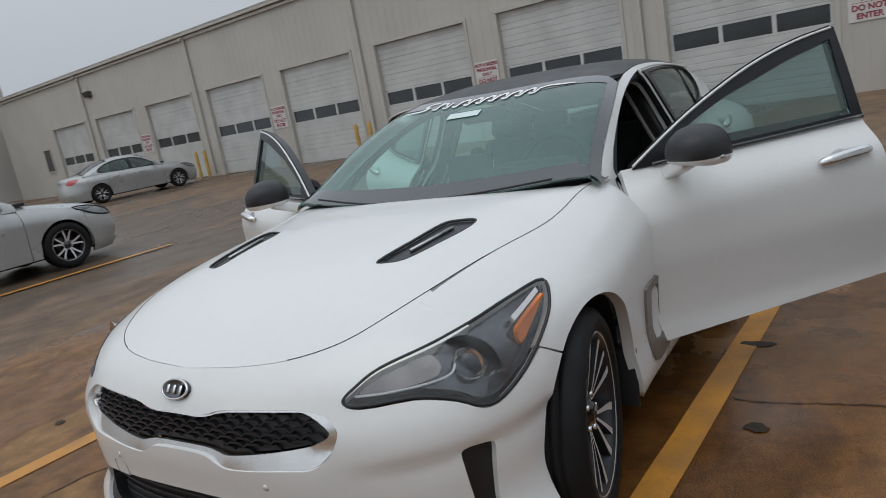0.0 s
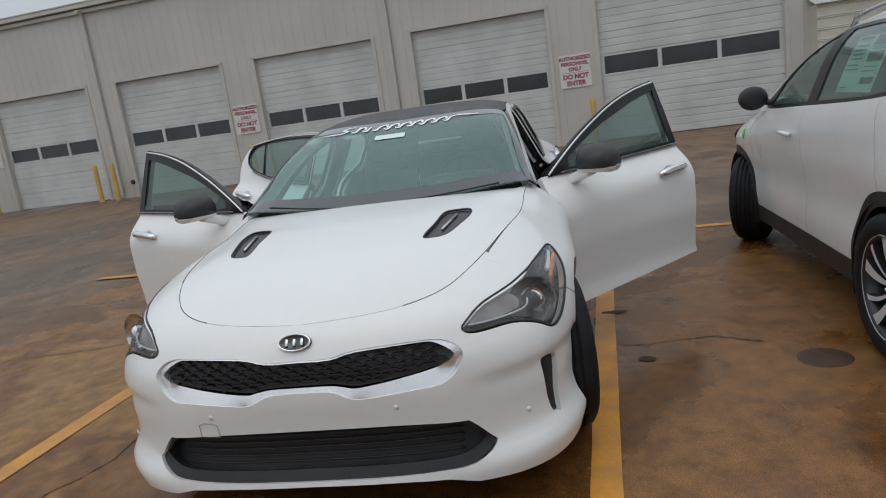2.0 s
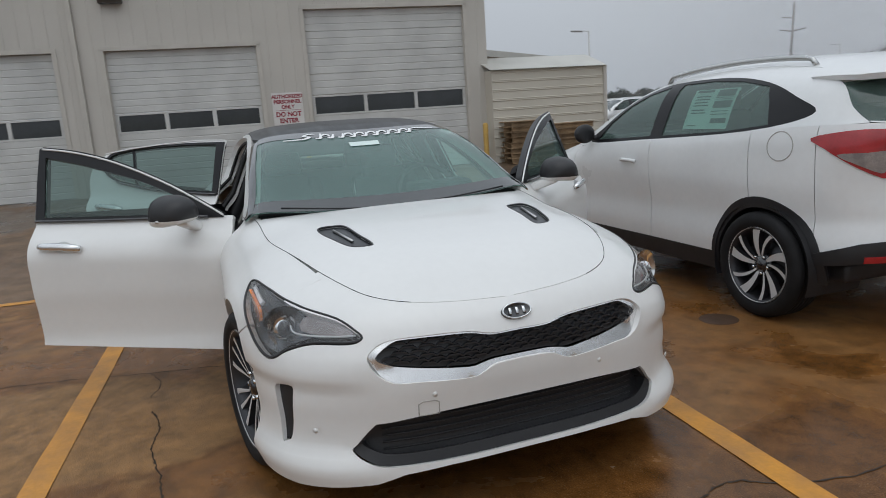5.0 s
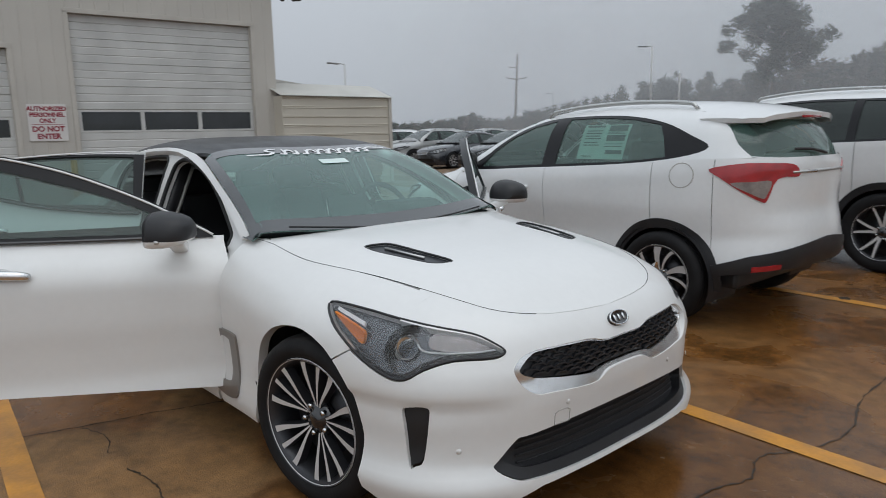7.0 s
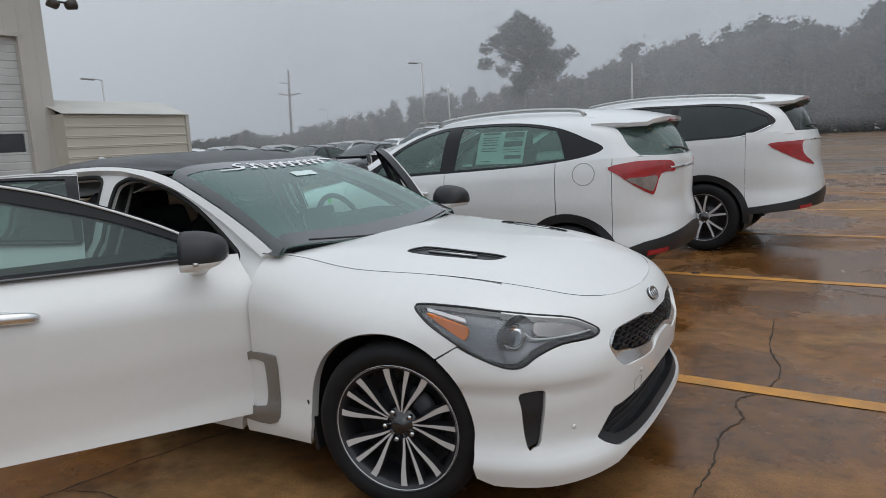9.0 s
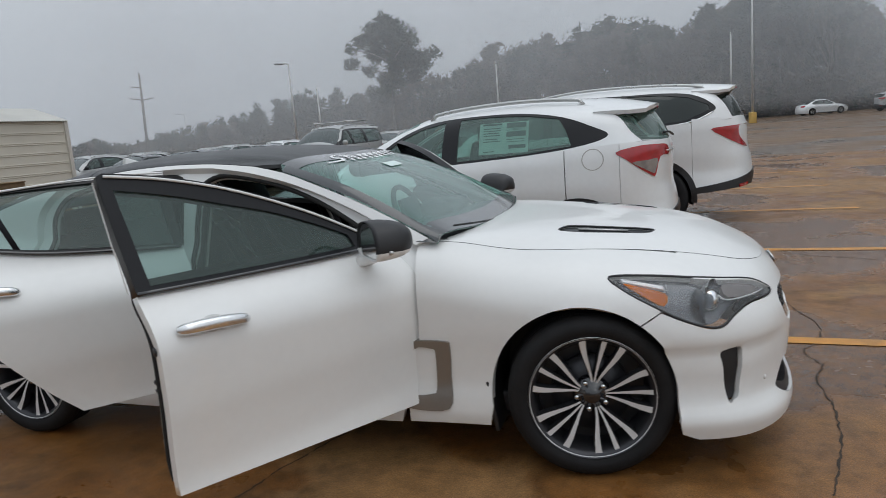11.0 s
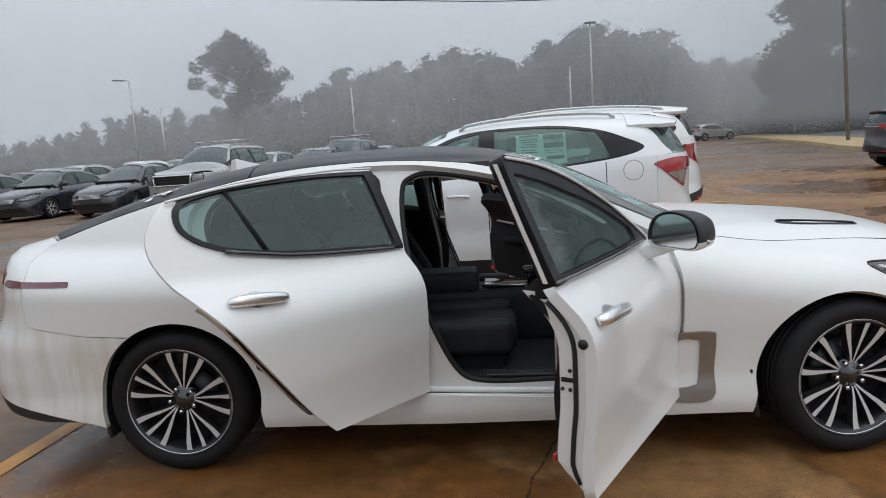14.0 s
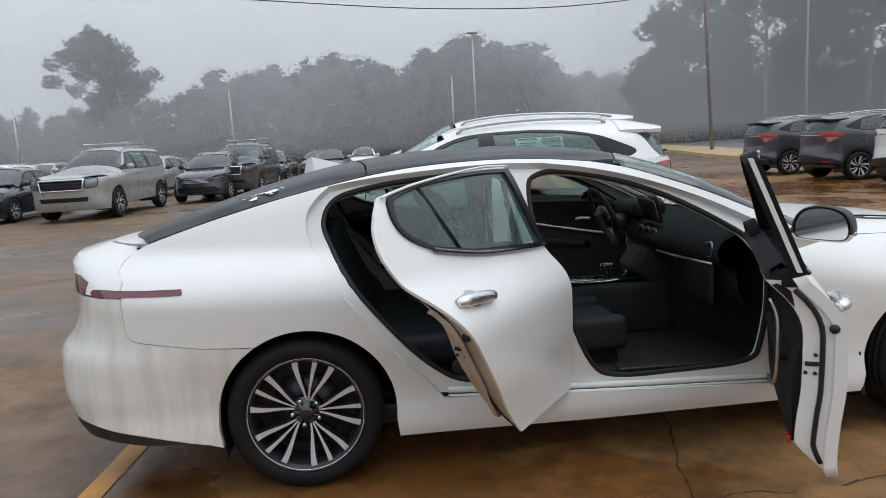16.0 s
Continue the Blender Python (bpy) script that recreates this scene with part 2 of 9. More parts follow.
M_CLEARLENS = mat("pale_lens", (0.50, 0.50, 0.50), 0.2, 0.3, 0.2, 15, 80, 0.05, coat=1.0)
M_PEWTER = mat("pewter_trim", (0.30, 0.28, 0.26), 0.36, 0.7, 0.1, 5, 150, 0.02)
M_TAILCLEAR = mat("smoky_clear_lens", (0.34, 0.30, 0.29), 0.18, 0.2, 0.4, 16, 120, 0.05, coat=1.0)
M_LIGHTPIPE = mat("white_light_strip", (0.86, 0.87, 0.88), 0.2, 0.0, 0.06, 12, 90, 0.0, coat=0.8)
M_PAPER = mat("printed_paper", (0.70, 0.82, 0.79), 0.7, 0, 0.06, 8, 60, 0.0)
M_INK = mat("print_ink", (0.10, 0.13, 0.13), 0.7, 0, 0.1, 8, 60, 0.0)
M_GREENTAG = mat("bright_green_tag", (0.12, 0.75, 0.10), 0.5, 0, 0.1, 8, 60, 0.0)
M_WHITEVINYL = mat("white_vinyl", (0.85, 0.86, 0.86), 0.4, 0, 0.05, 8, 60, 0.0)
M_SILVERPAINT = mat("silver_paint", (0.40, 0.405, 0.40), 0.3, 0.25, 0.1, 3, 80, 0.0, coat=0.8)
M_GREYPAINT = mat("grey_paint", (0.075, 0.075, 0.085), 0.3, 0.3, 0.15, 3, 80, 0.0, coat=0.8)
M_DARKPAINT = mat("dark_paint", (0.03, 0.033, 0.04), 0.25, 0.2, 0.2, 3, 80, 0.0, coat=0.9)
M_GLASS = glass_mat("green_tinted_glass", (0.40, 0.68, 0.61), 0.03, 0.78, (0.32, 0.54, 0.49))
M_SIDEGLASS = glass_mat("side_glass", (0.27, 0.385, 0.365), 0.03, 0.915)
M_MISTGLASS = glass_mat("misted_teal_glass", (0.40, 0.60, 0.54), 0.03, 0.84)
M_DARKGLASS = glass_mat("privacy_glass", (0.045, 0.05, 0.055), 0.03, 0.975)
# grey-green film colour stands in for sky reflected in the far windscreens
M_FARSCREEN = glass_mat("grey_far_screen", (0.26, 0.30, 0.31), 0.04, 0.82, (0.42, 0.50, 0.50))
M_LAMPGLASS = glass_mat("lamp_cover", (0.96, 0.97, 0.98), 0.02, 0.965, (0.80, 0.82, 0.84), beads=0.6)
M_CLEARLENS = glass_mat("projector_glass", (0.9, 0.93, 0.96), 0.01, 0.995, (0.8, 0.82, 0.84))
M_WALL = mat("beige_metal_siding", (0.55, 0.522, 0.476), 0.6, 0, 0.08, 0.5, 40, 0.04, tint=(0.50, 0.475, 0.434))
M_DOORPANEL = mat("white_sectional_door", (0.60, 0.60, 0.58), 0.5, 0, 0.10, 1.2, 40, 0.04, tint=(0.50, 0.50, 0.485))
M_TRIM = mat("beige_trim", (0.55, 0.52, 0.47), 0.5, 0, 0.10, 2, 40, 0.03)
M_PANE = mat("dark_window_pane", (0.035, 0.04, 0.045), 0.12, 0, 0.3, 1.3, 20, 0.0, coat=0.6)
M_SIGN = mat("white_sign_board", (0.70, 0.68, 0.66), 0.5, 0, 0.08, 4, 60, 0.0)
M_SIGNRED = mat("faded_red_lettering", (0.30, 0.03, 0.05), 0.6, 0, 0.15, 8, 60, 0.0)
M_YELLOW = mat("worn_yellow_paint", (0.62, 0.27, 0.03), 0.45, 0, 0.25, 5.0, 60, 0.15, tint=(0.42, 0.20, 0.05))
M_BOLLARD = mat("bollard_yellow", (0.60, 0.38, 0.10), 0.6, 0, 0.2, 5, 60, 0.1)
M_SHED = mat("cream_shed_siding", (0.60, 0.56, 0.48), 0.5, 0, 0.08, 1, 40, 0.03)
M_TIN = mat("pale_tin_roof", (0.58, 0.57, 0.53), 0.4, 0.2, 0.12, 1, 40, 0.03)
M_PALLET = mat("weathered_pallet_wood", (0.27, 0.18, 0.10), 0.8, 0, 0.3, 6, 80, 0.3, rand=0.3)
M_STEEL = mat("galvanised_pole", (0.55, 0.55, 0.54), 0.5, 0.3, 0.12, 2, 60, 0.03)
M_WOODPOLE = mat("grey_wood_pole", (0.24, 0.22, 0.20), 0.9, 0, 0.25, 3, 60, 0.3)
M_BARK = mat("pine_bark", (0.19, 0.18, 0.165), 0.9, 0, 0.3, 3, 30, 0.4)
def leafy(name, base, tint, thin=0.5):
    """Needles and twigs: thin enough that part of the light comes through."""
    m = mat(name, base, 0.85, 0, 0.3, 0.25, 3, 0.0, tint=tint)
    n, l = m.node_tree.nodes, m.node_tree.links
    b, out = n["Principled BSDF"], n["Material Output"]
    tr = n.new("ShaderNodeBsdfTranslucent")
    mx = n.new("ShaderNodeMixShader")
    mx.inputs["Fac"].default_value = thin
    l.new(b.inputs["Base Color"].links[0].from_socket, tr.inputs["Color"])
    l.new(b.outputs[0], mx.inputs[1])
    l.new(tr.outputs[0], mx.inputs[2])
    l.new(mx.outputs[0], out.inputs["Surface"])
    return m


M_PINE = leafy("pine_needles", (0.060, 0.078, 0.058), (0.100, 0.112, 0.088))
M_BRUSH = leafy("bare_winter_brush", (0.165, 0.145, 0.125), (0.11, 0.105, 0.09))
M_CONC = paving_mat("stained_concrete", (0.185, 0.076, 0.019), (0.255, 0.140, 0.056), (0.102, 0.042, 0.011))
M_ASPH = paving_mat("wet_asphalt", (0.150, 0.092, 0.055), (0.185, 0.120, 0.072), (0.094, 0.066, 0.045), patch=0.11, streak=2.0, gloss=0.14)
M_RUST = mat("rusty_iron", (0.085, 0.045, 0.025), 0.6, 0.2, 0.3, 9, 70, 0.15)
M_CRACK = mat("crack_fill", (0.035, 0.022, 0.012), 0.7, 0, 0.3, 8, 60, 0.1)
M_KERB = mat("tan_kerb", (0.42, 0.31, 0.17), 0.8, 0, 0.15, 1, 20, 0.1)
M_ROAD = mat("far_road", (0.19, 0.185, 0.18), 0.4, 0, 0.1, 0.2, 5, 0.03)
M_GRASS = mat("winter_grass", (0.17, 0.145, 0.085), 0.95, 0, 0.25, 0.3, 9, 0.3, tint=(0.12, 0.12, 0.07))
M_LAMPHEAD = mat("grey_lamp_head", (0.30, 0.30, 0.30), 0.5, 0.2, 0.1, 3, 60, 0.03)
M_BROWNBOX = mat("dark_bronze_fixture", (0.07, 0.06, 0.05), 0.5, 0.2, 0.15, 6, 60, 0.05)

# ---- building blocks ----
from mathutils.geometry import delaunay_2d_cdt


def thing(name, label, category, group="", kind="", at=None):
    ob = tagged(new(name), label, category, group, kind)
    ob.empty_display_size = 0.2
    if at is not None:
        ob.matrix_world = at
    return ob


def link(name, me, material, parent=None, label="", smooth=True):
    ob = new(name, me)
    if material is not None and not me.materials:
        me.materials.append(material)
    if smooth:
        for p in me.polygons:
            p.use_smooth = True
    if parent is not None:
        ob.parent = parent
    if label:
        ob["label"] = label
    return ob


def part(name, geo, material, parent=None, label="", smooth=True, auto=None):
    """geo: a bmesh, or (verts, faces)."""
    me = bpy.data.meshes.new(name)
    if isinstance(geo, tuple):
        me.from_pydata([tuple(v) for v in geo[0]], [], [tuple(f) for f in geo[1]])
    else:
        geo.to_mesh(me)
        geo.free()
    ob = link(name, me, material, parent, label, smooth)
    if auto:
        me.set_sharp_from_angle(angle=radians(auto))
    return ob


def box(sx, sy, sz, at=(0, 0, 0), bevel=0.0, seg=2, rot=None):
    bm = bmesh.new()
    bmesh.ops.create_cube(bm, size=1)
    for v in bm.verts:
        v.co = Vector((v.co.x * sx, v.co.y * sy, v.co.z * sz))
    if bevel:
        bmesh.ops.bevel(bm, geom=bm.edges[:], offset=bevel, segments=seg, affect="EDGES", profile=0.6)
    m = Matrix.Translation(at)
    if rot is not None:
        m = m @ rot
    bmesh.ops.transform(bm, matrix=m, verts=bm.verts[:])
    return bm


def merge(*bms):
    """Joins several bmeshes into the first."""
    first = bms[0]
    for b in bms[1:]:
        me = bpy.data.meshes.new("tmp")
        b.to_mesh(me)
        b.free()
        first.from_mesh(me)
        bpy.data.meshes.remove(me)
    return first


def cyl(r1, r2, h, at=(0, 0, 0), seg=24, rot=None, bevel=0.0):
    bm = bmesh.new()
    bmesh.ops.create_cone(bm, cap_ends=True, segments=seg, radius1=r1, radius2=r2, depth=h)
    if bevel:
        es = [e for e in bm.edges if len(e.link_faces) == 2 and any(len(f.verts) > 4 for f in e.link_faces)]
        bmesh.ops.bevel(bm, geom=es, offset=bevel, segments=2, affect="EDGES")
    m = Matrix.Translation(at)
    if rot is not None:
        m = m @ rot
    bmesh.ops.transform(bm, matrix=m, verts=bm.verts[:])
    return bm


def tube(points, radius, seg=8, closed=False):
    """A round bar along points; radius may be a number or one per point."""
    pts = [Vector(p) for p in points]
    n = len(pts)
    rs = radius if hasattr(radius, "__len__") else [radius] * n
    verts, faces = [], []
    side = None
    for i, p in enumerate(pts):
        a, b = pts[(i - 1) % n if closed else max(i - 1, 0)], pts[(i + 1) % n if closed else min(i + 1, n - 1)]
        d = (b - a).normalized()
        if side is None:
            side = d.cross(Vector((0, 0, 1)) if abs(d.z) < 0.9 else Vector((1, 0, 0))).normalized()
        side = (side - d * side.dot(d)).normalized()
        up = d.cross(side)
        for k in range(seg):
            a2 = 2 * math.pi * k / seg
            verts.append(p + (side * math.cos(a2) + up * math.sin(a2)) * rs[i])
    last = n if closed else n - 1
    for i in range(last):
        for k in range(seg):
            j, k2 = (i + 1) % n, (k + 1) % seg
            faces.append((i * seg + k, i * seg + k2, j * seg + k2, j * seg + k))
    if not closed:
        faces.append(tuple(range(seg - 1, -1, -1)))
        faces.append(tuple((n - 1) * seg + k for k in range(seg)))
    return verts, faces


def lathe(profile, seg=40, axis="y", at=(0, 0, 0)):
    """Turns (radius, along) pairs round an axis."""
    verts, faces = [], []
    for r, h in profile:
        for k in range(seg):
            a = 2 * math.pi * k / seg
            c, s = r * math.cos(a), r * math.sin(a)
            v = {"y": (c, h, s), "z": (c, s, h), "x": (h, c, s)}[axis]
            verts.append((v[0] + at[0], v[1] + at[1], v[2] + at[2]))
    for i in range(len(profile) - 1):
        for k in range(seg):
            k2 = (k + 1) % seg
            faces.append((i * seg + k, i * seg + k2, (i + 1) * seg + k2, (i + 1) * seg + k))
    return verts, faces


def pchip(xs, ys):
    """A smooth curve through the points that does not overshoot."""
    x, y = np.array(xs, float), np.array(ys, float)
    h, d = np.diff(x), np.diff(y) / np.diff(x)
    m = np.zeros_like(y)
    for i in range(1, len(x) - 1):
        if d[i - 1] * d[i] > 0:
            w1, w2 = 2 * h[i] + h[i - 1], h[i] + 2 * h[i - 1]
            m[i] = (w1 + w2) / (w1 / d[i - 1] + w2 / d[i])
    m[0], m[-1] = d[0], d[-1]

    def f(q):
        q = np.clip(np.asarray(q, float), x[0], x[-1])
        i = np.clip(np.searchsorted(x, q, side="right") - 1, 0, len(x) - 2)
        t = (q - x[i]) / h[i]
        return ((1 + 2 * t) * (1 - t) ** 2) * y[i] + t * (1 - t) ** 2 * h[i] * m[i] + t * t * (3 - 2 * t) * y[i + 1] + t * t * (t - 1) * h[i] * m[i + 1]
    return f


def smooth_line(pts, n=8, closed=False):
    """Catmull-Rom through 2D or 3D points."""
    p = [np.array(q, float) for q in pts]
    out = []
    m = len(p)
    for i in range(m if closed else m - 1):
        a, b, c, d = (p[(i - 1) % m], p[i], p[(i + 1) % m], p[(i + 2) % m]) if closed else (p[max(i - 1, 0)], p[i], p[i + 1], p[min(i + 2, m - 1)])
        for k in range(n):
            t = k / n
            out.append(0.5 * (2 * b + (c - a) * t + (2 * a - 5 * b + 4 * c - d) * t * t + (3 * b - a - 3 * c + d) * t ** 3))
    if not closed:
        out.append(p[-1])
    return [tuple(q) for q in out]


def arc(cx, cy, r, a0, a1, n=20, ry=None):
    return [(cx + r * math.cos(radians(a0 + (a1 - a0) * i / n)), cy + (ry or r) * math.sin(radians(a0 + (a1 - a0) * i / n))) for i in range(n + 1)]


def in_poly(poly, pts):
    p = np.asarray(poly, float)
    q = np.asarray(pts, float)
    inside = np.zeros(len(q), bool)
    for i in range(len(p)):
        x1, y1 = p[i]
        x2, y2 = p[i - 1]
        cross = (y1 > q[:, 1]) != (y2 > q[:, 1])
        xi = (x2 - x1) * (q[:, 1] - y1) / ((y2 - y1) or 1e-12) + x1
        inside ^= cross & (q[:, 0] < xi)
    return inside


def dense(poly, h):
    out = []
    for i in range(len(poly)):
        a, b = np.array(poly[i], float), np.array(poly[(i + 1) % len(poly)], float)
        n = max(1, int(math.ceil(np.linalg.norm(b - a) / h)))
        out += [tuple(a + (b - a) * k / n) for k in range(n)]
    res = []
    for q in out:
        if not res or (abs(q[0] - res[-1][0]) + abs(q[1] - res[-1][1])) > h * 0.05:
            res.append(q)
    if len(res) > 2 and (abs(res[0][0] - res[-1][0]) + abs(res[0][1] - res[-1][1])) < h * 0.05:
        res.pop()
    return res


def sheet(poly, surf, h=0.03, holes=(), depth=0.02, outward=None, lift=0.0):
    """A panel: the 2D outline filled with a mesh, laid on the surface surf(array of 2D) -> 3D, with its edges turned inwards by depth."""
    loops = [dense(poly, h)] + [dense(q, h) for q in holes]
    verts, edges = [], []
    for lp in loops:
        s = len(verts)
        verts += lp
        edges += [(s + i, s + (i + 1) % len(lp)) for i in range(len(lp))]
    lo, hi = np.min(loops[0], axis=0), np.max(loops[0], axis=0)
    gx, gy = np.meshgrid(np.arange(lo[0] + h * 0.5, hi[0], h), np.arange(lo[1] + h * 0.5, hi[1], h * 0.9))
    gx[::2] += h * 0.5
    grid = np.stack([gx.ravel(), gy.ravel()], 1)
    keep = in_poly(loops[0], grid)
    for lp in loops[1:]:
        keep &= ~in_poly(lp, grid)
    grid = grid[keep]
    rim = np.array(verts)
    if len(grid):
        near = np.array([((rim - g) ** 2).sum(1).min() for g in grid])
        grid = grid[near > (0.55 * h) ** 2]
    pts = [Vector(v) for v in verts] + [Vector(g) for g in grid]
    ov, _, of, _, _, _ = delaunay_2d_cdt(pts, edges, [], 0, 1e-6)
    co = np.array([(v.x, v.y) for v in ov])
    mid = np.array([co[list(f)].mean(0) for f in of])
    ok = in_poly(loops[0], mid)
    for lp in loops[1:]:
        ok &= ~in_poly(lp, mid)
    fa, fb, fc = (co[[f[k] for f in of]] for k in range(3))
    ok &= np.abs((fb - fa)[:, 0] * (fc - fa)[:, 1] - (fb - fa)[:, 1] * (fc - fa)[:, 0]) > 2e-3 * h * h
    faces = [tuple(f) for f, k in zip(of, ok) if k]
    xyz = np.asarray(surf(co), float)
    if not faces:
        return [], []
    tri = np.array(faces)
    fn = np.cross(xyz[tri[:, 1]] - xyz[tri[:, 0]], xyz[tri[:, 2]] - xyz[tri[:, 0]])
    vn = np.zeros_like(xyz)
    for k in range(3):
        np.add.at(vn, tri[:, k], fn)
    vn /= np.linalg.norm(vn, axis=1, keepdims=True) + 1e-12
    if outward is not None:
        o = np.asarray(outward, float)
        want = (xyz - o) if o.ndim == 1 and len(o) == 3 else o
        if (vn * want).sum() < 0:
            vn = -vn
            faces = [f[::-1] for f in faces]
    if lift:
        xyz = xyz + vn * lift
    vs = [tuple(v) for v in xyz]
    if depth:
        count = {}
        for f in faces:
            for i in range(3):
                e = (f[i], f[(i + 1) % 3])
                count[tuple(sorted(e))] = count.get(tuple(sorted(e)), []) + [e]
        rimv, inner = {}, {}
        for es in list(count.values()):
            if len(es) == 1:
                a, b = es[0]
                for q in (a, b):
                    if q not in rimv:
                        rimv[q] = len(vs)
                        vs.append(tuple(xyz[q]))
                        inner[q] = len(vs)
                        vs.append(tuple(xyz[q] - vn[q] * depth))
                faces.append((b, a, inner[a], inner[b]) if False else (rimv[b], rimv[a], inner[a], inner[b]))
    used = sorted({i for f in faces for i in f})
    remap = {o: i for i, o in enumerate(used)}
    return [vs[i] for i in used], [tuple(remap[i] for i in f) for f in faces]


def mirrored(geo):
    return [(x, -y, z) for x, y, z in geo[0]], [f[::-1] for f in geo[1]]


class Shell:
    """The skin of a car: a lower body and a cabin, each given by its half width at every length x and height z."""

    def __init__(self, width, sill_z, side, shoulder, top, nose, tail, front_x, rear_x, roof, cabin_w, lean, cabin_z, fp=(3.0, 2.6), rp=(3.2, 2.6), roll=(2.2, 0.5), croll=(7.0, 0.42), square=1.6, cabin_rear=None):
        self.square, self.cabin_rear = square, cabin_rear
        self.width, self.side, self.shoulder, self.top, self.nose, self.tail = width, side, shoulder, top, nose, tail
        self.front_x, self.rear_x, self.roof, self.cabin_w, self.lean, self.cabin_z = front_x, rear_x, roof, cabin_w, lean, cabin_z
        self.fp, self.rp, self.roll, self.croll, self.sill_z = fp, rp, roll, croll, sill_z

    def body_y(self, x, z):
        x, z = np.broadcast_arrays(np.asarray(x, float), np.asarray(z, float))
        zs, zt = self.shoulder(x), self.top(x)
        t = np.clip((z - zs) / (zt - zs), 0, 1)
        b = self.width(x) * self.side(z) * (1 - t ** self.roll[0]) ** self.roll[1]
        u = np.clip((x - self.front_x) / np.maximum(self.nose(z) - self.front_x, 1e-3), 0, 1)
        v = np.clip((self.rear_x - x) / np.maximum(self.rear_x - self.tail(z), 1e-3), 0, 1)
        k = np.clip((0.66 - z) / 0.22, 0, 1)      # the plan is squarer low down, at the bumpers
        return b * (1 - u ** (self.fp[0] + self.square * k)) ** (1 / (self.fp[1] + 0.15 * k)) * (1 - v ** (self.rp[0] + self.square * k)) ** (1 / (self.rp[1] + 0.15 * k))

    def full_y(self, x, z):
        z = np.asarray(z, float)
        a, b = self.body_y(x, z), self.cabin_y(x, np.maximum(z, self.cabin_z)) - 2.5 * np.maximum(self.cabin_z + 0.03 - z, 0)
        k = 0.035
        h = np.clip(0.5 + 0.5 * (a - b) / k, 0, 1)
        return b * (1 - h) + a * h + k * h * (1 - h)

    def around(self, q, z0=0.5, s=-1, f=None):
        """From (x, angle up from level, in radians) about a lengthwise axis at height z0."""
        f = f or self.body_y
        x, c, e = q[:, 0], np.cos(q[:, 1]), np.sin(q[:, 1])
        a, b = np.zeros(len(q)), np.full(len(q), 1.6)
        for _ in range(34):
            m = (a + b) / 2
            inside = f(x, z0 + m * e) > m * c
            a, b = np.where(inside, m, a), np.where(inside, b, m)
        return np.stack([x, s * a * c, z0 + a * e], 1)

    def cabin_y(self, x, z):
        x, z = np.broadcast_arrays(np.asarray(x, float), np.asarray(z, float))
        zr = self.roof(x)
        n, p_ = self.croll[:2]
        if len(self.croll) > 2:      # rounder again towards the foot of the windscreen
            k = np.clip((x - self.croll[2]) / 0.3, 0, 1)
            n, p_ = n + (9.0 - n) * k, p_ + (0.42 - p_) * k
        t = np.clip((z - self.cabin_z) / np.maximum(zr - self.cabin_z, 1e-3), 0, 1)
        y = np.maximum(self.cabin_w(x) - self.lean * (z - self.cabin_z), 0.02) * (1 - t ** n) ** p_
        if self.cabin_rear:
            x0, back, p, q = self.cabin_rear
            v = np.clip((x0 - x) / np.maximum(x0 - back(z), 1e-3), 0, 1)
            y = y * (1 - v ** p) ** (1 / q)
        return y

    def sideways(self, q, f=None, s=-1):
        y = (f or self.body_y)(q[:, 0], q[:, 1])
        return np.stack([q[:, 0], s * y, q[:, 1]], 1)

    def down(self, q, f=None, lo=0.3, hi=1.9):
        f = f or self.body_y
        a, b = np.full(len(q), lo), np.full(len(q), hi)
        for _ in range(34):
            m = (a + b) / 2
            inside = f(q[:, 0], m) > np.abs(q[:, 1]) + 1e-4
            a, b = np.where(inside, m, a), np.where(inside, b, m)
        return np.stack([q[:, 0], q[:, 1], a], 1)

    def ends(self, q, sign=1):
        """From (y, z) to the nose (sign 1) or the tail (-1)."""
        a, b = np.zeros(len(q)), np.full(len(q), 3.5)
        for _ in range(34):
            m = (a + b) / 2
            x = sign * m
            lim = np.where(x > 0, x < self.nose(q[:, 1]), x > self.tail(q[:, 1]))
            inside = (self.body_y(x, q[:, 1]) > np.abs(q[:, 0])) & lim
            a, b = np.where(inside, m, a), np.where(inside, b, m)
        return np.stack([sign * a, q[:, 0], q[:, 1]], 1)

    def round_front(self, q, xa=1.0, sign=1):
        """From (angle in degrees from straight ahead, z), round an upright axis at x = xa."""
        ph = np.radians(q[:, 0])
        a, b = np.zeros(len(q)), np.full(len(q), 3.0)
        for _ in range(34):
            m = (a + b) / 2
            x, y = xa + sign * m * np.cos(ph), m * np.sin(ph)
            lim = (x < self.nose(q[:, 1])) if sign > 0 else (x > self.tail(q[:, 1]))
            inside = (self.body_y(x, q[:, 1]) > np.abs(y)) & lim
            a, b = np.where(inside, m, a), np.where(inside, b, m)
        return np.stack([xa + sign * a * np.cos(ph), a * np.sin(ph), q[:, 1]], 1)

# ---- ground ----
def flat(name, pts, z, material, label, category, kind="structure", parent=None):
    vs = [(x, y, z) for x, y in pts]
    ob = part(name, (vs, [tuple(range(len(vs)))]), material, parent, smooth=False)
    if parent is None:
        tagged(ob, label, category, "", kind)
    return ob


def slab(name, pts, z0, z1, material, parent=None):
    n = len(pts)
    vs = [(x, y, z0) for x, y in pts] + [(x, y, z1) for x, y in pts]
    fs = [tuple(range(n - 1, -1, -1)), tuple(range(n, 2 * n))] + [(i, (i + 1) % n, n + (i + 1) % n, n + i) for i in range(n)]
    return part(name, (vs, fs), material, parent, smooth=False)


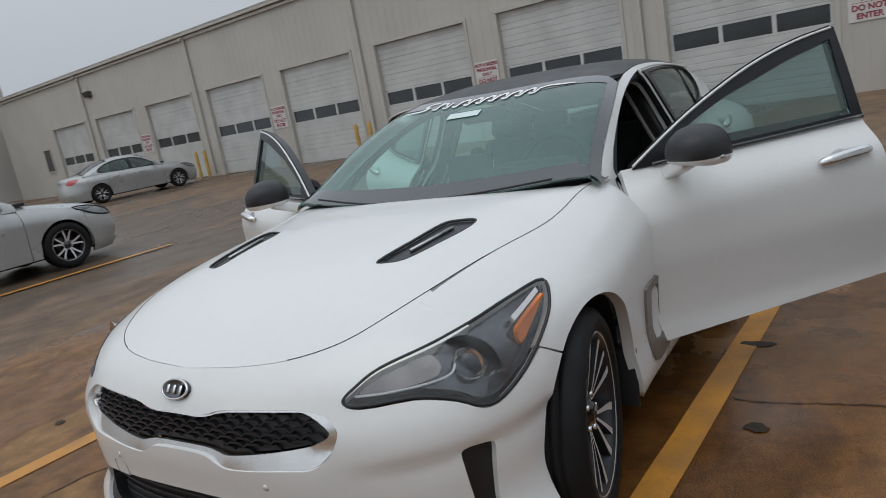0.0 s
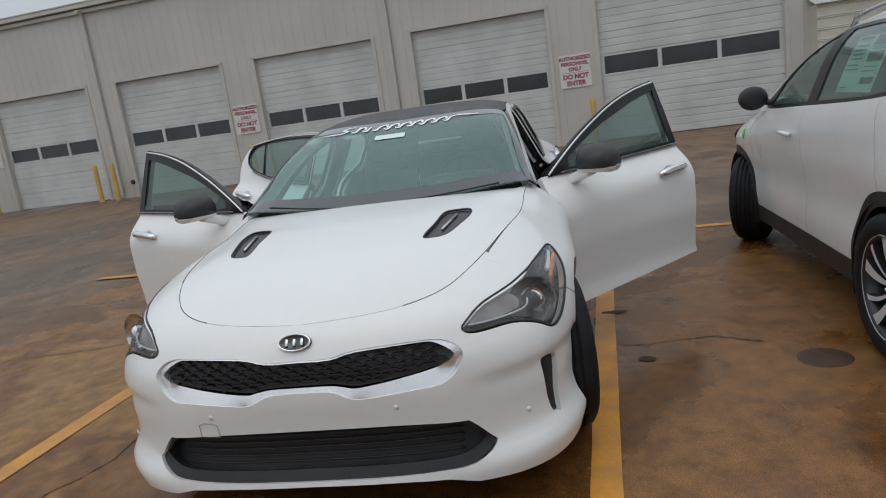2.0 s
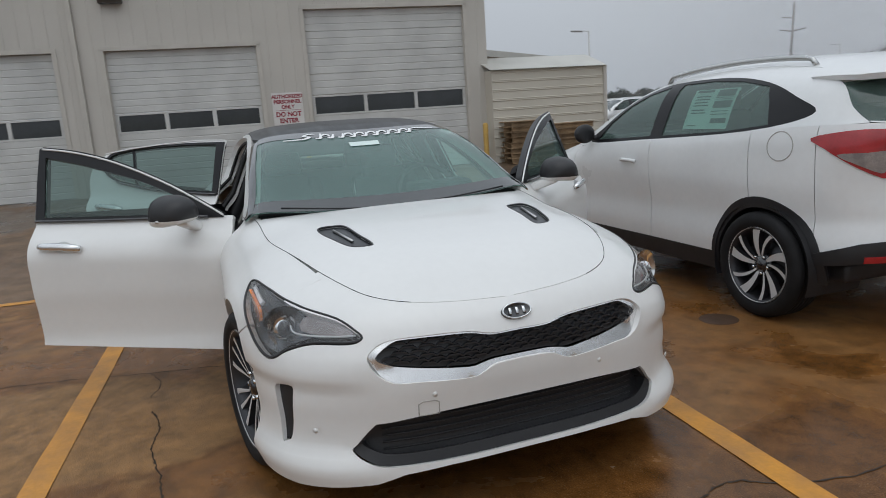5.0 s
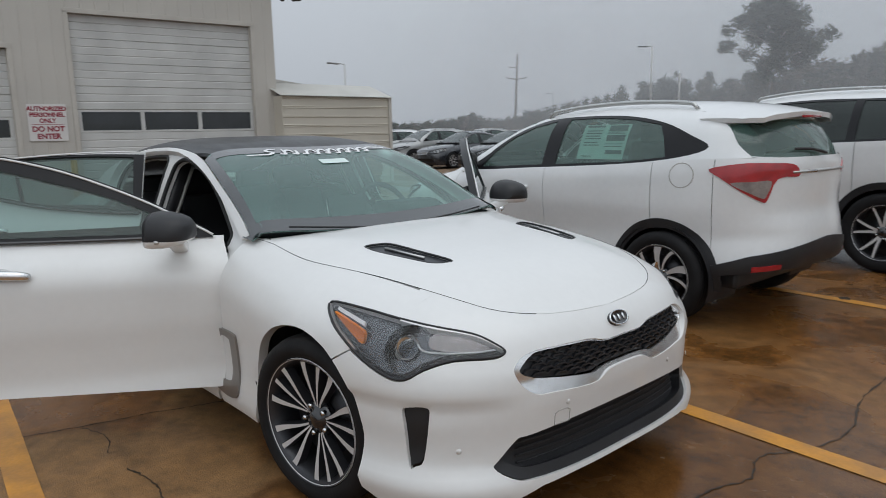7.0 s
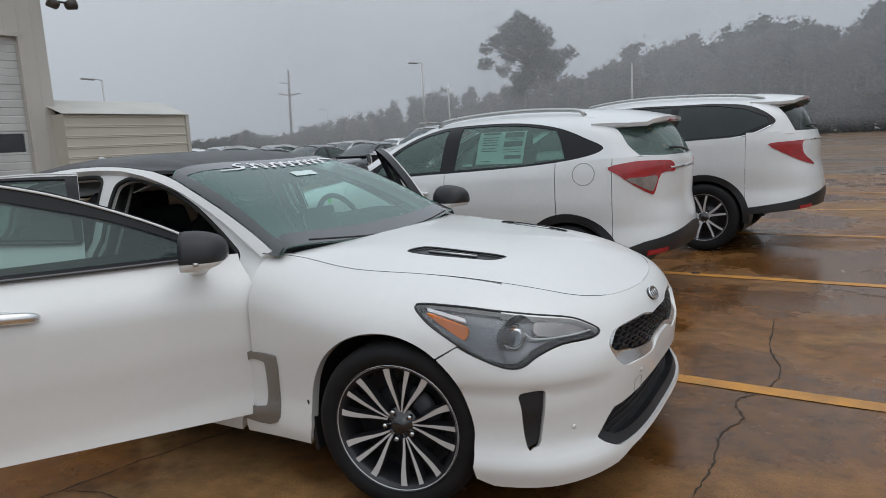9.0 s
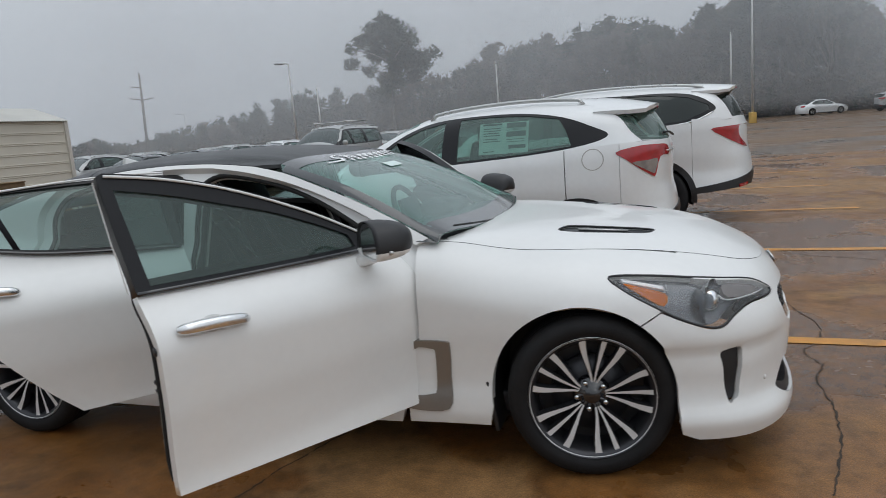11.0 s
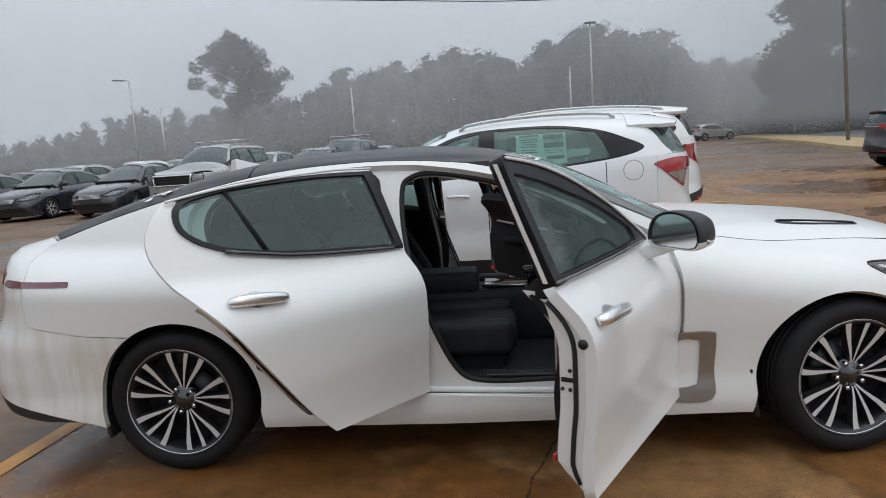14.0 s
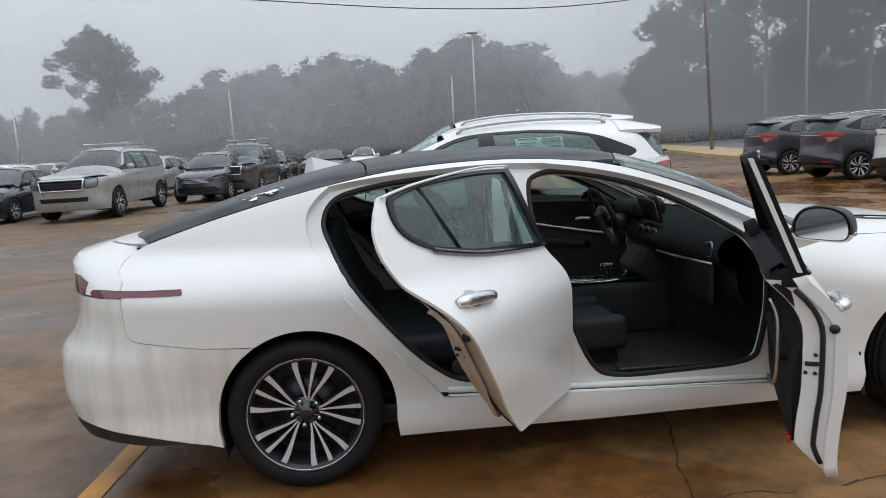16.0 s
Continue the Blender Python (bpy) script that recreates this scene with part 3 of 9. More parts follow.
ground = flat("ground", [(-400, -400), (400, -400), (400, 400), (-400, 400)], -0.012, M_ASPH, "damp brown-grey asphalt of a large car park", "ground")

# direction of the parking stalls, slightly turned against the parked car
ST = radians(-4.2)
ex, ey = Vector((math.cos(ST), math.sin(ST))), Vector((-math.sin(ST), math.cos(ST)))


def stall(a, b):
    """A place on the ground: a along the stalls, b across them."""
    p = ex * a + ey * b
    return p.x, p.y


pavement = tagged(new("pavement"), "rust-stained damp concrete parking pavement in slabs", "pavement", "", "structure")
ys = [-4.02, 1.1, 6.6, 12.1, 17.6]
for i in range(len(ys) - 1):
    for j, (a0, a1) in enumerate(((-2.42, 5.55), (5.55, 11.4))):
        g = 0.006
        pts = [stall(a0 + g, ys[i] + g), stall(a1 - g, ys[i] + g), stall(a1 - g, ys[i + 1] - g), stall(a0 + g, ys[i + 1] - g)]
        slab("paving_slab", pts, -0.1, 0.0, M_CONC, pavement)


def stripe(a0, b0, a1, b1, w, name="parking_line"):
    d = Vector((a1 - a0, b1 - b0)).normalized()
    n = Vector((-d.y, d.x)) * w / 2
    k = 24
    vs, fs = [], []
    for i in range(k + 1):
        t = i / k
        c = Vector((a0 + (a1 - a0) * t, b0 + (b1 - b0) * t))
        for s in (-1, 1):
            wob = 1 + 0.10 * noise.noise(Vector((c.x * 5, c.y * 5, s * 3.1)))
            vs.append((*stall(*(c + n * s * wob)), 0.004))
    fs = [(2 * i, 2 * i + 2, 2 * i + 3, 2 * i + 1) for i in range(k)]
    ob = part(name, (vs, fs), M_YELLOW, None, smooth=False)
    return tagged(ob, "worn orange-yellow painted parking line on concrete", "parking line", "parking lines", "structure")


for b in (-7.38, -1.655, 1.085, 3.95, 6.75, 9.55, 12.35):
    stripe(-2.36, b, 3.6, b, 0.115)
stripe(-2.36, -4.6, -2.36, 3.9, 0.11)


def crack(pts, w=0.012, seed=1, z=0.0025):
    line = smooth_line(pts, 14)
    rnd = random.Random(seed)
    vs, fs, drift = [], [], 0.0
    for i, p in enumerate(line):
        a, b = np.array(line[max(i - 1, 0)]), np.array(line[min(i + 1, len(line) - 1)])
        d = (b - a) / (np.linalg.norm(b - a) + 1e-9)
        nrm = np.array([-d[1], d[0]])
        drift = 0.6 * drift + rnd.uniform(-0.007, 0.007)
        c = np.array(p) + nrm * drift
        ww = w * rnd.uniform(0.10, 0.55)
        vs += [(*(c - nrm * ww / 2), z), (*(c + nrm * ww / 2), z)]
    fs = [(2 * i, 2 * i + 2, 2 * i + 3, 2 * i + 1) for i in range(len(line) - 1)]
    ob = part("pavement_crack", (vs, fs), M_CRACK, None, smooth=False)
    return tagged(ob, "dark meandering crack in stained concrete", "crack", "pavement cracks", "structure")


# ---- the service building: wall plane turned 5 degrees ----
WA = radians(5.0)
wu, wv = Vector((math.sin(WA), math.cos(WA), 0)), Vector((math.cos(WA), -math.sin(WA), 0))
W0 = Vector((-13.22, 6.33, 0))
WALL = Matrix(((wu.x, wv.x, 0, W0.x), (wu.y, wv.y, 0, W0.y), (0, 0, 1, 0), (0, 0, 0, 1)))
# local frame: x along the wall (towards its end), y outwards, z up
building = thing("service_building", "long beige metal-clad workshop with a row of overhead doors", "building", at=WALL)

DOORS = [(-4.17, 0.0, 4.19)] + [(-8.87 - 4.57 * i, -8.87 - 4.57 * i + 3.47, 3.37) for i in range(8)]
EAVE = 5.62


def wall_panels():
    """Wall with door openings through it, 0.25 thick: a pier between each two doors and a head over each."""
    cuts = sorted([-47.0, 0.62] + [v for a, b, _ in DOORS for v in (a, b)])
    for a, b in zip(cuts[:-1], cuts[1:]):
        dz = [d[2] for d in DOORS if abs(d[0] - a) < 1e-6]
        z0 = dz[0] if dz else -0.1
        part("wall_panel", box(b - a, 0.25, EAVE - z0, ((a + b) / 2, -0.125, (EAVE + z0) / 2)), M_WALL, building, smooth=False)


wall_panels()
ribs = bmesh.new()
rx = -46.9
vs, fs = [], []
while rx < 0.6:
    top0 = 0.0
    for a, b, h in DOORS:
        if a - 0.12 < rx < b + 0.12:
            top0 = h + 0.12
    s = len(vs)
    for z in (top0, EAVE - 0.05):
        vs += [(rx - 0.02, 0.001, z), (rx - 0.008, 0.008, z), (rx + 0.008, 0.008, z), (rx + 0.02, 0.001, z)]
    fs += [(s, s + 1, s + 5, s + 4), (s + 1, s + 2, s + 6, s + 5), (s + 2, s + 3, s + 7, s + 6)]
    rx += 0.305
ribs.free()
part("siding_ribs", (vs, fs), M_WALL, building, smooth=False)["kind"] = "stuff"
part("side_wall", box(0.25, 16, EAVE, (0.495, -8.25, EAVE / 2)), M_WALL, building, smooth=False)
gut = merge(box(48.2, 0.20, 0.16, (-23.2, 0.10, EAVE + 0.02), 0.02), box(48.2, 0.10, 0.10, (-23.2, 0.05, EAVE - 0.14), 0.01))
part("eave_gutter", gut, M_TRIM, building, "cream metal eave gutter", smooth=False)
rv = [(-47.2, 0.2, EAVE + 0.1), (0.9, 0.2, EAVE + 0.1), (0.9, -16, EAVE + 1.6), (-47.2, -16, EAVE + 1.6)]
part("roof", (rv + [(x, y, z - 0.06) for x, y, z in rv], [(0, 1, 2, 3), (7, 6, 5, 4), (0, 4, 5, 1), (1, 5, 6, 2), (2, 6, 7, 3), (3, 7, 4, 0)]), M_TIN, building, smooth=False)


def overhead_door(a, b, h, parent, seed):
    """Sectional door set back in its opening: ribbed sections, one row of panes, jamb trim."""
    w = b - a
    door = tagged(new("overhead_door"), "white ribbed sectional overhead door with one row of dark panes", "garage door")
    door.parent = parent
    n = 7 if h < 4 else 8
    win = 3 if h < 4 else 3
    sh = h / n
    back = -0.13
    for i in range(n):
        z0 = i * sh
        if i == win:
            pw = (w - 0.10 * 4) / 3
            fr = [box(w, 0.05, 0.05, (a + w / 2, back, z0 + 0.025), 0.006), box(w, 0.05, 0.05, (a + w / 2, back, z0 + sh - 0.03), 0.006)]
            for k in range(4):
                fr.append(box(0.09, 0.05, sh - 0.1, (a + 0.05 + k * (pw + 0.10), back, z0 + sh / 2), 0.006))
            part("window_rail", merge(*fr), M_DOORPANEL, door, smooth=False)
            for k in range(3):
                part("pane", box(pw, 0.012, sh - 0.1, (a + 0.10 + pw / 2 + k * (pw + 0.10), back - 0.012, z0 + sh / 2)), M_PANE, door, "dark glass pane", smooth=False)
        else:
            vs, fs = [], []
            prof = ((0.0, -0.018), (0.012, 0.0), (sh * 0.30, 0.0), (sh * 0.33, -0.010), (sh * 0.36, 0.0), (sh * 0.63, 0.0), (sh * 0.66, -0.010), (sh * 0.69, 0.0), (sh - 0.012, 0.0), (sh - 0.002, -0.018))
            for x in (a + 0.004, b - 0.004):
                vs += [(x, back + 0.025 + d, z0 + z) for z, d in prof]
            k = len(prof)
            fs = [(i2, i2 + 1, k + i2 + 1, k + i2) for i2 in range(k - 1)]
            part("door_section", (vs, fs), M_DOORPANEL, door, smooth=False)
    jt = merge(box(0.10, 0.03, h + 0.1, (a - 0.05, 0.012, h / 2), 0.006), box(0.10, 0.03, h + 0.1, (b + 0.05, 0.012, h / 2), 0.006), box(w + 0.2, 0.03, 0.10, (a + w / 2, 0.012, h + 0.052), 0.006))
    part("jamb_trim", jt, M_TRIM, parent, "cream jamb trim", smooth=False)
    for xx in (a + 0.01, b - 0.01):
        part("jamb_seal", box(0.02, 0.02, h, (xx, back + 0.05, h / 2)), M_TRIM, door, smooth=False)
    return door


for i, (a, b, h) in enumerate(DOORS):
    overhead_door(a, b, h, building, i)


# ---- fittings on the building ----
def lettering(text, size, material, parent, at, name="lettering"):
    cu = bpy.data.curves.new(name, "FONT")
    cu.body, cu.size, cu.align_x, cu.extrude = text, size, "CENTER", 0.001
    cu.offset = size * 0.042
    cu.materials.append(material)
    ob = new(name, cu)
    ob.parent = parent
    ob.matrix_local = at
    return ob


def wall_sign(u):
    """Painted warning board, fixed flat to the wall."""
    sg = tagged(part("warning_sign", box(0.76, 0.012, 0.80, (0, 0, 0), 0.003, 1), M_SIGN, None, smooth=False), "white warning sign with faded red lettering, fixed to the wall", "sign", "warning signs")
    sg.matrix_world = WALL @ Matrix.Translation((u, 0.022, 1.80))
    face = Matrix(((1, 0, 0, 0), (0, 0, 1, 0.008), (0, 1, 0, 0), (0, 0, 0, 1)))
    for txt, sz, z, sx in (("AUTHORIZED", 0.125, 0.265, 0.98), ("PERSONNEL", 0.125, 0.135, 1.0), ("ONLY", 0.125, 0.005, 0.95), ("DO NOT", 0.155, -0.185, 1.0), ("ENTER", 0.155, -0.345, 1.0)):
        lettering(txt, sz, M_SIGNRED, sg, face @ Matrix.Translation((0, z, 0)) @ Matrix.Diagonal((sx, 1, 1, 1)))
    part("rule", box(0.62, 0.003, 0.008, (0, 0.008, -0.035)), M_SIGNRED, sg, smooth=False)
    return sg


for u in (-4.785, -13.99, -23.13, -32.27):
    wall_sign(u)
for u in (-9.46, -18.60, -27.74, -36.88):
    ds = tagged(part("downspout", merge(box(0.11, 0.09, EAVE - 0.3, (0, 0, (EAVE - 0.3) / 2 + 0.1), 0.012), box(0.11, 0.24, 0.10, (0, 0.07, EAVE - 0.16), 0.012), box(0.13, 0.10, 0.03, (0, 0, 1.6)), box(0.13, 0.10, 0.03, (0, 0, 3.9))), M_TRIM, None, smooth=False), "cream metal downspout strapped to the wall", "downspout", "downspouts")
    ds.matrix_world = WALL @ Matrix.Translation((u, 0.065, 0))
for u in (-8.55, -36.2):
    wl_ = thing("wall_light", "dark bronze wall pack light over the doors", "wall light", "wall lights", at=WALL @ Matrix.Translation((u, 0.0, 4.55)))
    hb = box(0.52, 0.24, 0.26, (0, 0.12, 0), 0.03)
    for v in hb.verts:
        if v.co.z < 0 and v.co.y > 0.1:
            v.co.y -= 0.07
    part("housing", hb, M_BROWNBOX, wl_, smooth=False)
    part("lens", box(0.44, 0.16, 0.02, (0, 0.10, -0.135), 0.004), M_CLEARLENS, wl_, smooth=False)
    part("conduit", cyl(0.015, 0.015, 0.3, (0, 0.02, 0.25), 8), M_TRIM, wl_)
for u, o in ((0.32, 0.42), (-4.42, 0.42), (-13.75, 0.45), (-18.35, 0.55), (-18.95, 0.55), (-22.9, 0.5), (-27.45, 0.55), (-28.05, 0.55)):
    bo = thing("bollard", "yellow painted steel bollard on the apron", "bollard", "bollards", at=WALL @ Matrix.Translation((u, o, 0)))
    part("post", lathe([(0.0, 1.10), (0.04, 1.095), (0.062, 1.07), (0.068, 1.03), (0.068, -0.05)], 20, "z"), M_BOLLARD, bo)
    part("base_collar", lathe([(0.069, 0.06), (0.085, 0.05), (0.09, 0.0)], 20, "z"), M_KERB, bo)

hose = tagged(part("hose_outlet", lathe([(0.0, 0.10), (0.05, 0.10), (0.07, 0.05), (0.07, 0.0)], 16), M_BLACK), "black round hose outlet low on the wall", "hose outlet")
hose.matrix_world = WALL @ Matrix.Translation((-18.15, 0.0, 0.45))
vent_w = thing("small_window", "small dark wall window in a white frame", "window", at=WALL @ Matrix.Translation((-42.2, 0.0, 1.9)))
part("window_frame", merge(box(0.9, 0.06, 0.08, (0, 0.02, 0.6)), box(0.9, 0.06, 0.08, (0, 0.02, -0.6)), box(0.08, 0.06, 1.2, (-0.41, 0.02, 0)), box(0.08, 0.06, 1.2, (0.41, 0.02, 0))), M_TRIM, vent_w, smooth=False)
part("pane", box(0.76, 0.02, 1.14, (0, 0.012, 0)), M_PANE, vent_w, smooth=False)
# flood lamps on the end of the building
fl = thing("flood_lamp", "twin flood lamp on a bracket at the roof corner", "lamp", at=WALL @ Matrix.Translation((0.66, 0.10, 5.02)))
part("bracket", tube([(-0.06, -0.1, 0.1), (0.15, 0.0, 0.05), (0.45, 0.05, 0.02)], 0.025, 8), M_BROWNBOX, fl)
part("lamp_head", cyl(0.09, 0.14, 0.22, (0.55, 0.10, -0.02), 16, Matrix.Rotation(radians(70), 4, "Y"), 0.01), M_BROWNBOX, fl)
part("lamp_head", cyl(0.09, 0.14, 0.22, (0.16, 0.10, -0.04), 16, Matrix.Rotation(radians(-60), 4, "Y"), 0.01), M_BROWNBOX, fl)

wing = thing("side_building", "taller beige block beyond the workshop's end", "building")
part("wall", box(16, 14, 8.2, (-11.0, -49.6, 4.1)), M_WALL, wing, smooth=False)
part("roof_cap", box(16.3, 14.3, 0.25, (-11.0, -49.6, 8.3), 0.03), M_TRIM, wing, smooth=False)

# ---- shed and what stands by it ----
shed = thing("storage_shed", "cream ribbed metal storage shed with a pale tin roof", "shed", at=pose(-13.7, 8.58, 0, 0, 0, -90))
# local: x along the front, towards the building's far side is -x
W, D, HT, RISE = 3.5, 2.0, 2.45, 0.38
sv, sf = [], []
ribs = [(0.0, 0.0)]
for i in range(10):
    z = HT * i / 10
    ribs += [(z + 0.165, 0.0), (z + 0.175, 0.016), (z + 0.190, 0.016), (z + 0.200, 0.002), (z + 0.212, 0.016), (z + 0.227, 0.016), (z + 0.237, 0.0)]
for side in ("front", "end"):
    s0 = len(sv)
    for z, d in ribs:
        if side == "front":
            sv += [(-W / 2, D / 2 + d, z), (W / 2, D / 2 + d, z)]
        else:
            sv += [(-W / 2 - d, D / 2, z), (-W / 2 - d, -D / 2, z)]
    for i in range(len(ribs) - 1):
        sf.append((s0 + 2 * i, s0 + 2 * i + 1, s0 + 2 * i + 3, s0 + 2 * i + 2))
part("siding", (sv, sf), M_SHED, shed, smooth=False)
part("shed_core", box(W - 0.04, D - 0.04, HT, (0, 0, HT / 2)), M_SHED, shed, smooth=False)
part("corner_post", box(0.10, 0.10, HT, (-W / 2, D / 2 + 0.01, HT / 2), 0.01), M_TRIM, shed, smooth=False)
rv2, rf2 = [], []
n = 96
for i in range(n + 1):
    x = -W / 2 - 0.06 + (W + 0.12) * i / n
    dz = 0.022 if i % 2 else 0.0
    rv2 += [(x, D / 2 + 0.10, HT - 0.01 + dz), (x, 0.0, HT + RISE + dz), (x, -D / 2 - 0.10, HT - 0.01 + dz)]
for i in range(n):
    rf2 += [(3 * i, 3 * i + 3, 3 * i + 4, 3 * i + 1), (3 * i + 1, 3 * i + 4, 3 * i + 5, 3 * i + 2)]
part("tin_roof", (rv2, rf2), M_TIN, shed, "pale corrugated tin roof", smooth=False)
part("gable", ([(-W / 2 - 0.02, D / 2, HT - 0.02), (-W / 2 - 0.02, -D / 2, HT - 0.02), (-W / 2 - 0.02, 0, HT + RISE - 0.02)], [(0, 1, 2)]), M_SHED, shed, smooth=False)

back_b = thing("distant_workshop", "long low building with a pale shallow roof behind the shed", "building", at=pose(-38.2, 14.0, 0, 0, 0, 0))
part("wall", ([(-1.6, -9.2, 0), (-1.6, 9.2, 0), (-1.6, 9.2, 4.4), (-1.6, 0, 5.4), (-1.6, -9.2, 4.4), (-20, -9.2, 0), (-20, 9.2, 0), (-20, 9.2, 4.4), (-20, 0, 5.4), (-20, -9.2, 4.4)], [(0, 1, 2, 3, 4), (9, 8, 7, 6, 5), (1, 6, 7, 2), (5, 0, 4, 9)]), M_TRIM, back_b, smooth=False)
for sgn in (-1, 1):
    bv = [(x, y, z - dz) for x in (0.0, -20.5) for y, z in ((0.0, 5.88), (sgn * 9.9, 4.72)) for dz in (0.0, 0.42)]
    part("roof", (bv, [(0, 2, 6, 4), (1, 5, 7, 3), (0, 1, 3, 2), (4, 6, 7, 5), (2, 3, 7, 6), (0, 4, 5, 1)]), M_TIN, back_b, smooth=False)


def pallet(at):
    p = thing("pallet", "weathered wooden pallet leaning in a stack", "pallet", "pallets", at=at)
    for i in range(7):
        part("deck_board", box(1.2, 0.10, 0.018, (0, -0.5 + i * 0.166, 0.125), 0.003, 1), M_PALLET, p, smooth=False)
    for y in (-0.48, 0.0, 0.48):
        part("stringer", box(1.2, 0.045, 0.095, (0, y, 0.067), 0.004, 1), M_PALLET, p, smooth=False)
    for i in range(4):
        part("bottom_board", box(1.2, 0.10, 0.018, (0, -0.48 + i * 0.32, 0.009), 0.003, 1), M_PALLET, p, smooth=False)
    return p


p0 = pallet(pose(-12.35, 7.55, 0.0, 0, 0, 88))
rnd = random.Random(3)
for i in range(1, 8):
    copy_thing(p0, pose(-12.35 + rnd.uniform(-0.04, 0.04), 7.55 + rnd.uniform(-0.05, 0.05), i * 0.136, 0, 0, 88 + rnd.uniform(-3, 3)))
for i in range(7):
    copy_thing(p0, pose(-12.5 + rnd.uniform(-0.04, 0.04), 8.85 + rnd.uniform(-0.05, 0.05), i * 0.136, 0, 0, 91 + rnd.uniform(-3, 3)))

# ---- poles and wires ----
def lamp_post(x, y, h, arm, heading, base=False, name="street_lamp"):
    p = thing(name, "tall pale steel car park light pole", "street lamp", "light poles", at=pose(x, y, 0, 0, 0, heading))
    part("pole", tube([(0, 0, 0), (0, 0, h * 0.5), (0, 0, h)], [0.10, 0.085, 0.06], 10), M_STEEL, p)
    if arm:
        part("arm", tube([(0, 0, h - 0.1), (-0.3, 0, h + 0.02), (-0.6, 0, h + 0.05)], 0.035, 6), M_STEEL, p)
        part("lamp_head", box(0.95, 0.34, 0.13, (-1.0, 0, h + 0.05), 0.04, 2, Matrix.Rotation(radians(6), 4, "Y")), M_LAMPHEAD, p)
    else:
        part("lamp_head", box(0.95, 0.40, 0.14, (0, 0, h + 0.02), 0.04, 2), M_LAMPHEAD, p)
    if base:
        part("base", lathe([(0.0, 0.85), (0.28, 0.85), (0.30, 0.80), (0.30, 0.0)], 20, "z"), M_BOLLARD, p, "yellow painted concrete base")
    return p


lamp_post(-33.0, 57.2, 9.1, True, 0)
lamp_post(8.36, 57.7, 10.8, False, 20, True)
lamp_post(-46.7, 31.6, 7.4, True, 50)
lamp_post(-69.3, 87.0, 7.35, True, 0)
for x, y, h, wooden in ((-14.8, 67.4, 7.8, 0), (-32.6, 61.7, 6.7, 0), (7.7, 69.0, 8.2, 0), (29.6, 42.6, 13.0, 1), (18.2, 33.9, 13.0, 1)):
    up = thing("utility_pole", "brown wooden roadside power pole" if wooden else "slim pale grey utility pole", "utility pole", "utility poles", at=pose(x, y, 0, 0, -3.0 if x == 18.2 else 0, 0))
    part("pole", tube([(0, 0, 0), (0, 0, h)], [0.11, 0.07], 8), M_WOODPOLE if wooden else M_STEEL, up)
    part("insulator", cyl(0.05, 0.04, 0.2, (0, 0, h + 0.08), 8), M_STEEL, up)
tp = thing("transmission_pole", "tall wooden power pole with cross arms", "utility pole", "utility poles", at=pose(-66.5, 74.7, 0, 0, 2, 25))
part("pole", tube([(0, 0, 0), (0, 0, 12.6)], [0.22, 0.13], 10), M_WOODPOLE, tp)
part("cross_arm", tube([(-1.6, 0, 9.25), (0, 0, 8.95), (1.6, 0, 9.25)], 0.09, 6), M_WOODPOLE, tp)
part("cross_arm", tube([(-1.3, 0, 10.8), (0, 0, 10.6)], 0.08, 6), M_WOODPOLE, tp)
tagged(part("overhead_wire", tube(smooth_line([(-60, 32, 15.5), (-30, 28.5, 10.6), (-6, 26.2, 7.75), (3, 26.0, 6.98), (10, 25.2, 6.9), (20, 23.5, 7.9), (45, 20, 11.5)], 8), 0.02, 6), M_SEAL), "black overhead cable sagging across the sky", "cable", "", "structure")

# ---- kerb, verge and road on the far side ----
line = [(12.6, -30.0), (13.0, 4.6), (14.4, 24.0), (18.2, 40.0), (24.5, 70.0), (31.0, 110.0)]
kl = smooth_line(line, 6)


def offset_line(pts, d):
    out = []
    for i, p in enumerate(pts):
        a, b = np.array(pts[max(i - 1, 0)]), np.array(pts[min(i + 1, len(pts) - 1)])
        t = (b - a) / np.linalg.norm(b - a)
        out.append((p[0] + t[1] * d, p[1] - t[0] * d))
    return out


def strip(name, d0, z0, d1, z1, material, label, category, lo=0):
    a, b = offset_line(kl, d0), offset_line(kl, d1)
    vs = [(x, y, z0) for x, y in a] + [(x, y, z1) for x, y in b]
    k = len(a)
    return tagged(part(name, (vs, [(i, i + 1, k + i + 1, k + i) for i in range(lo, k - 1)]), material, None, smooth=False), label, category, "", "structure")


strip("kerb", 0.0, -0.02, 0.02, 0.15, M_KERB, "tan concrete kerb along the lot", "kerb")
strip("kerb_top", 0.02, 0.15, 0.22, 0.16, M_KERB, "tan concrete kerb along the lot", "kerb")
strip("verge", 0.22, 0.16, 2.6, 0.20, M_KERB, "strip of tan dead grass behind the kerb", "verge")
strip("road", 2.6, 0.18, 11.0, 0.32, M_ROAD, "pale damp road beyond the verge", "road")
strip("bank", 11.0, 0.32, 60.0, 3.5, M_GRASS, "winter grass bank under the trees", "bank")

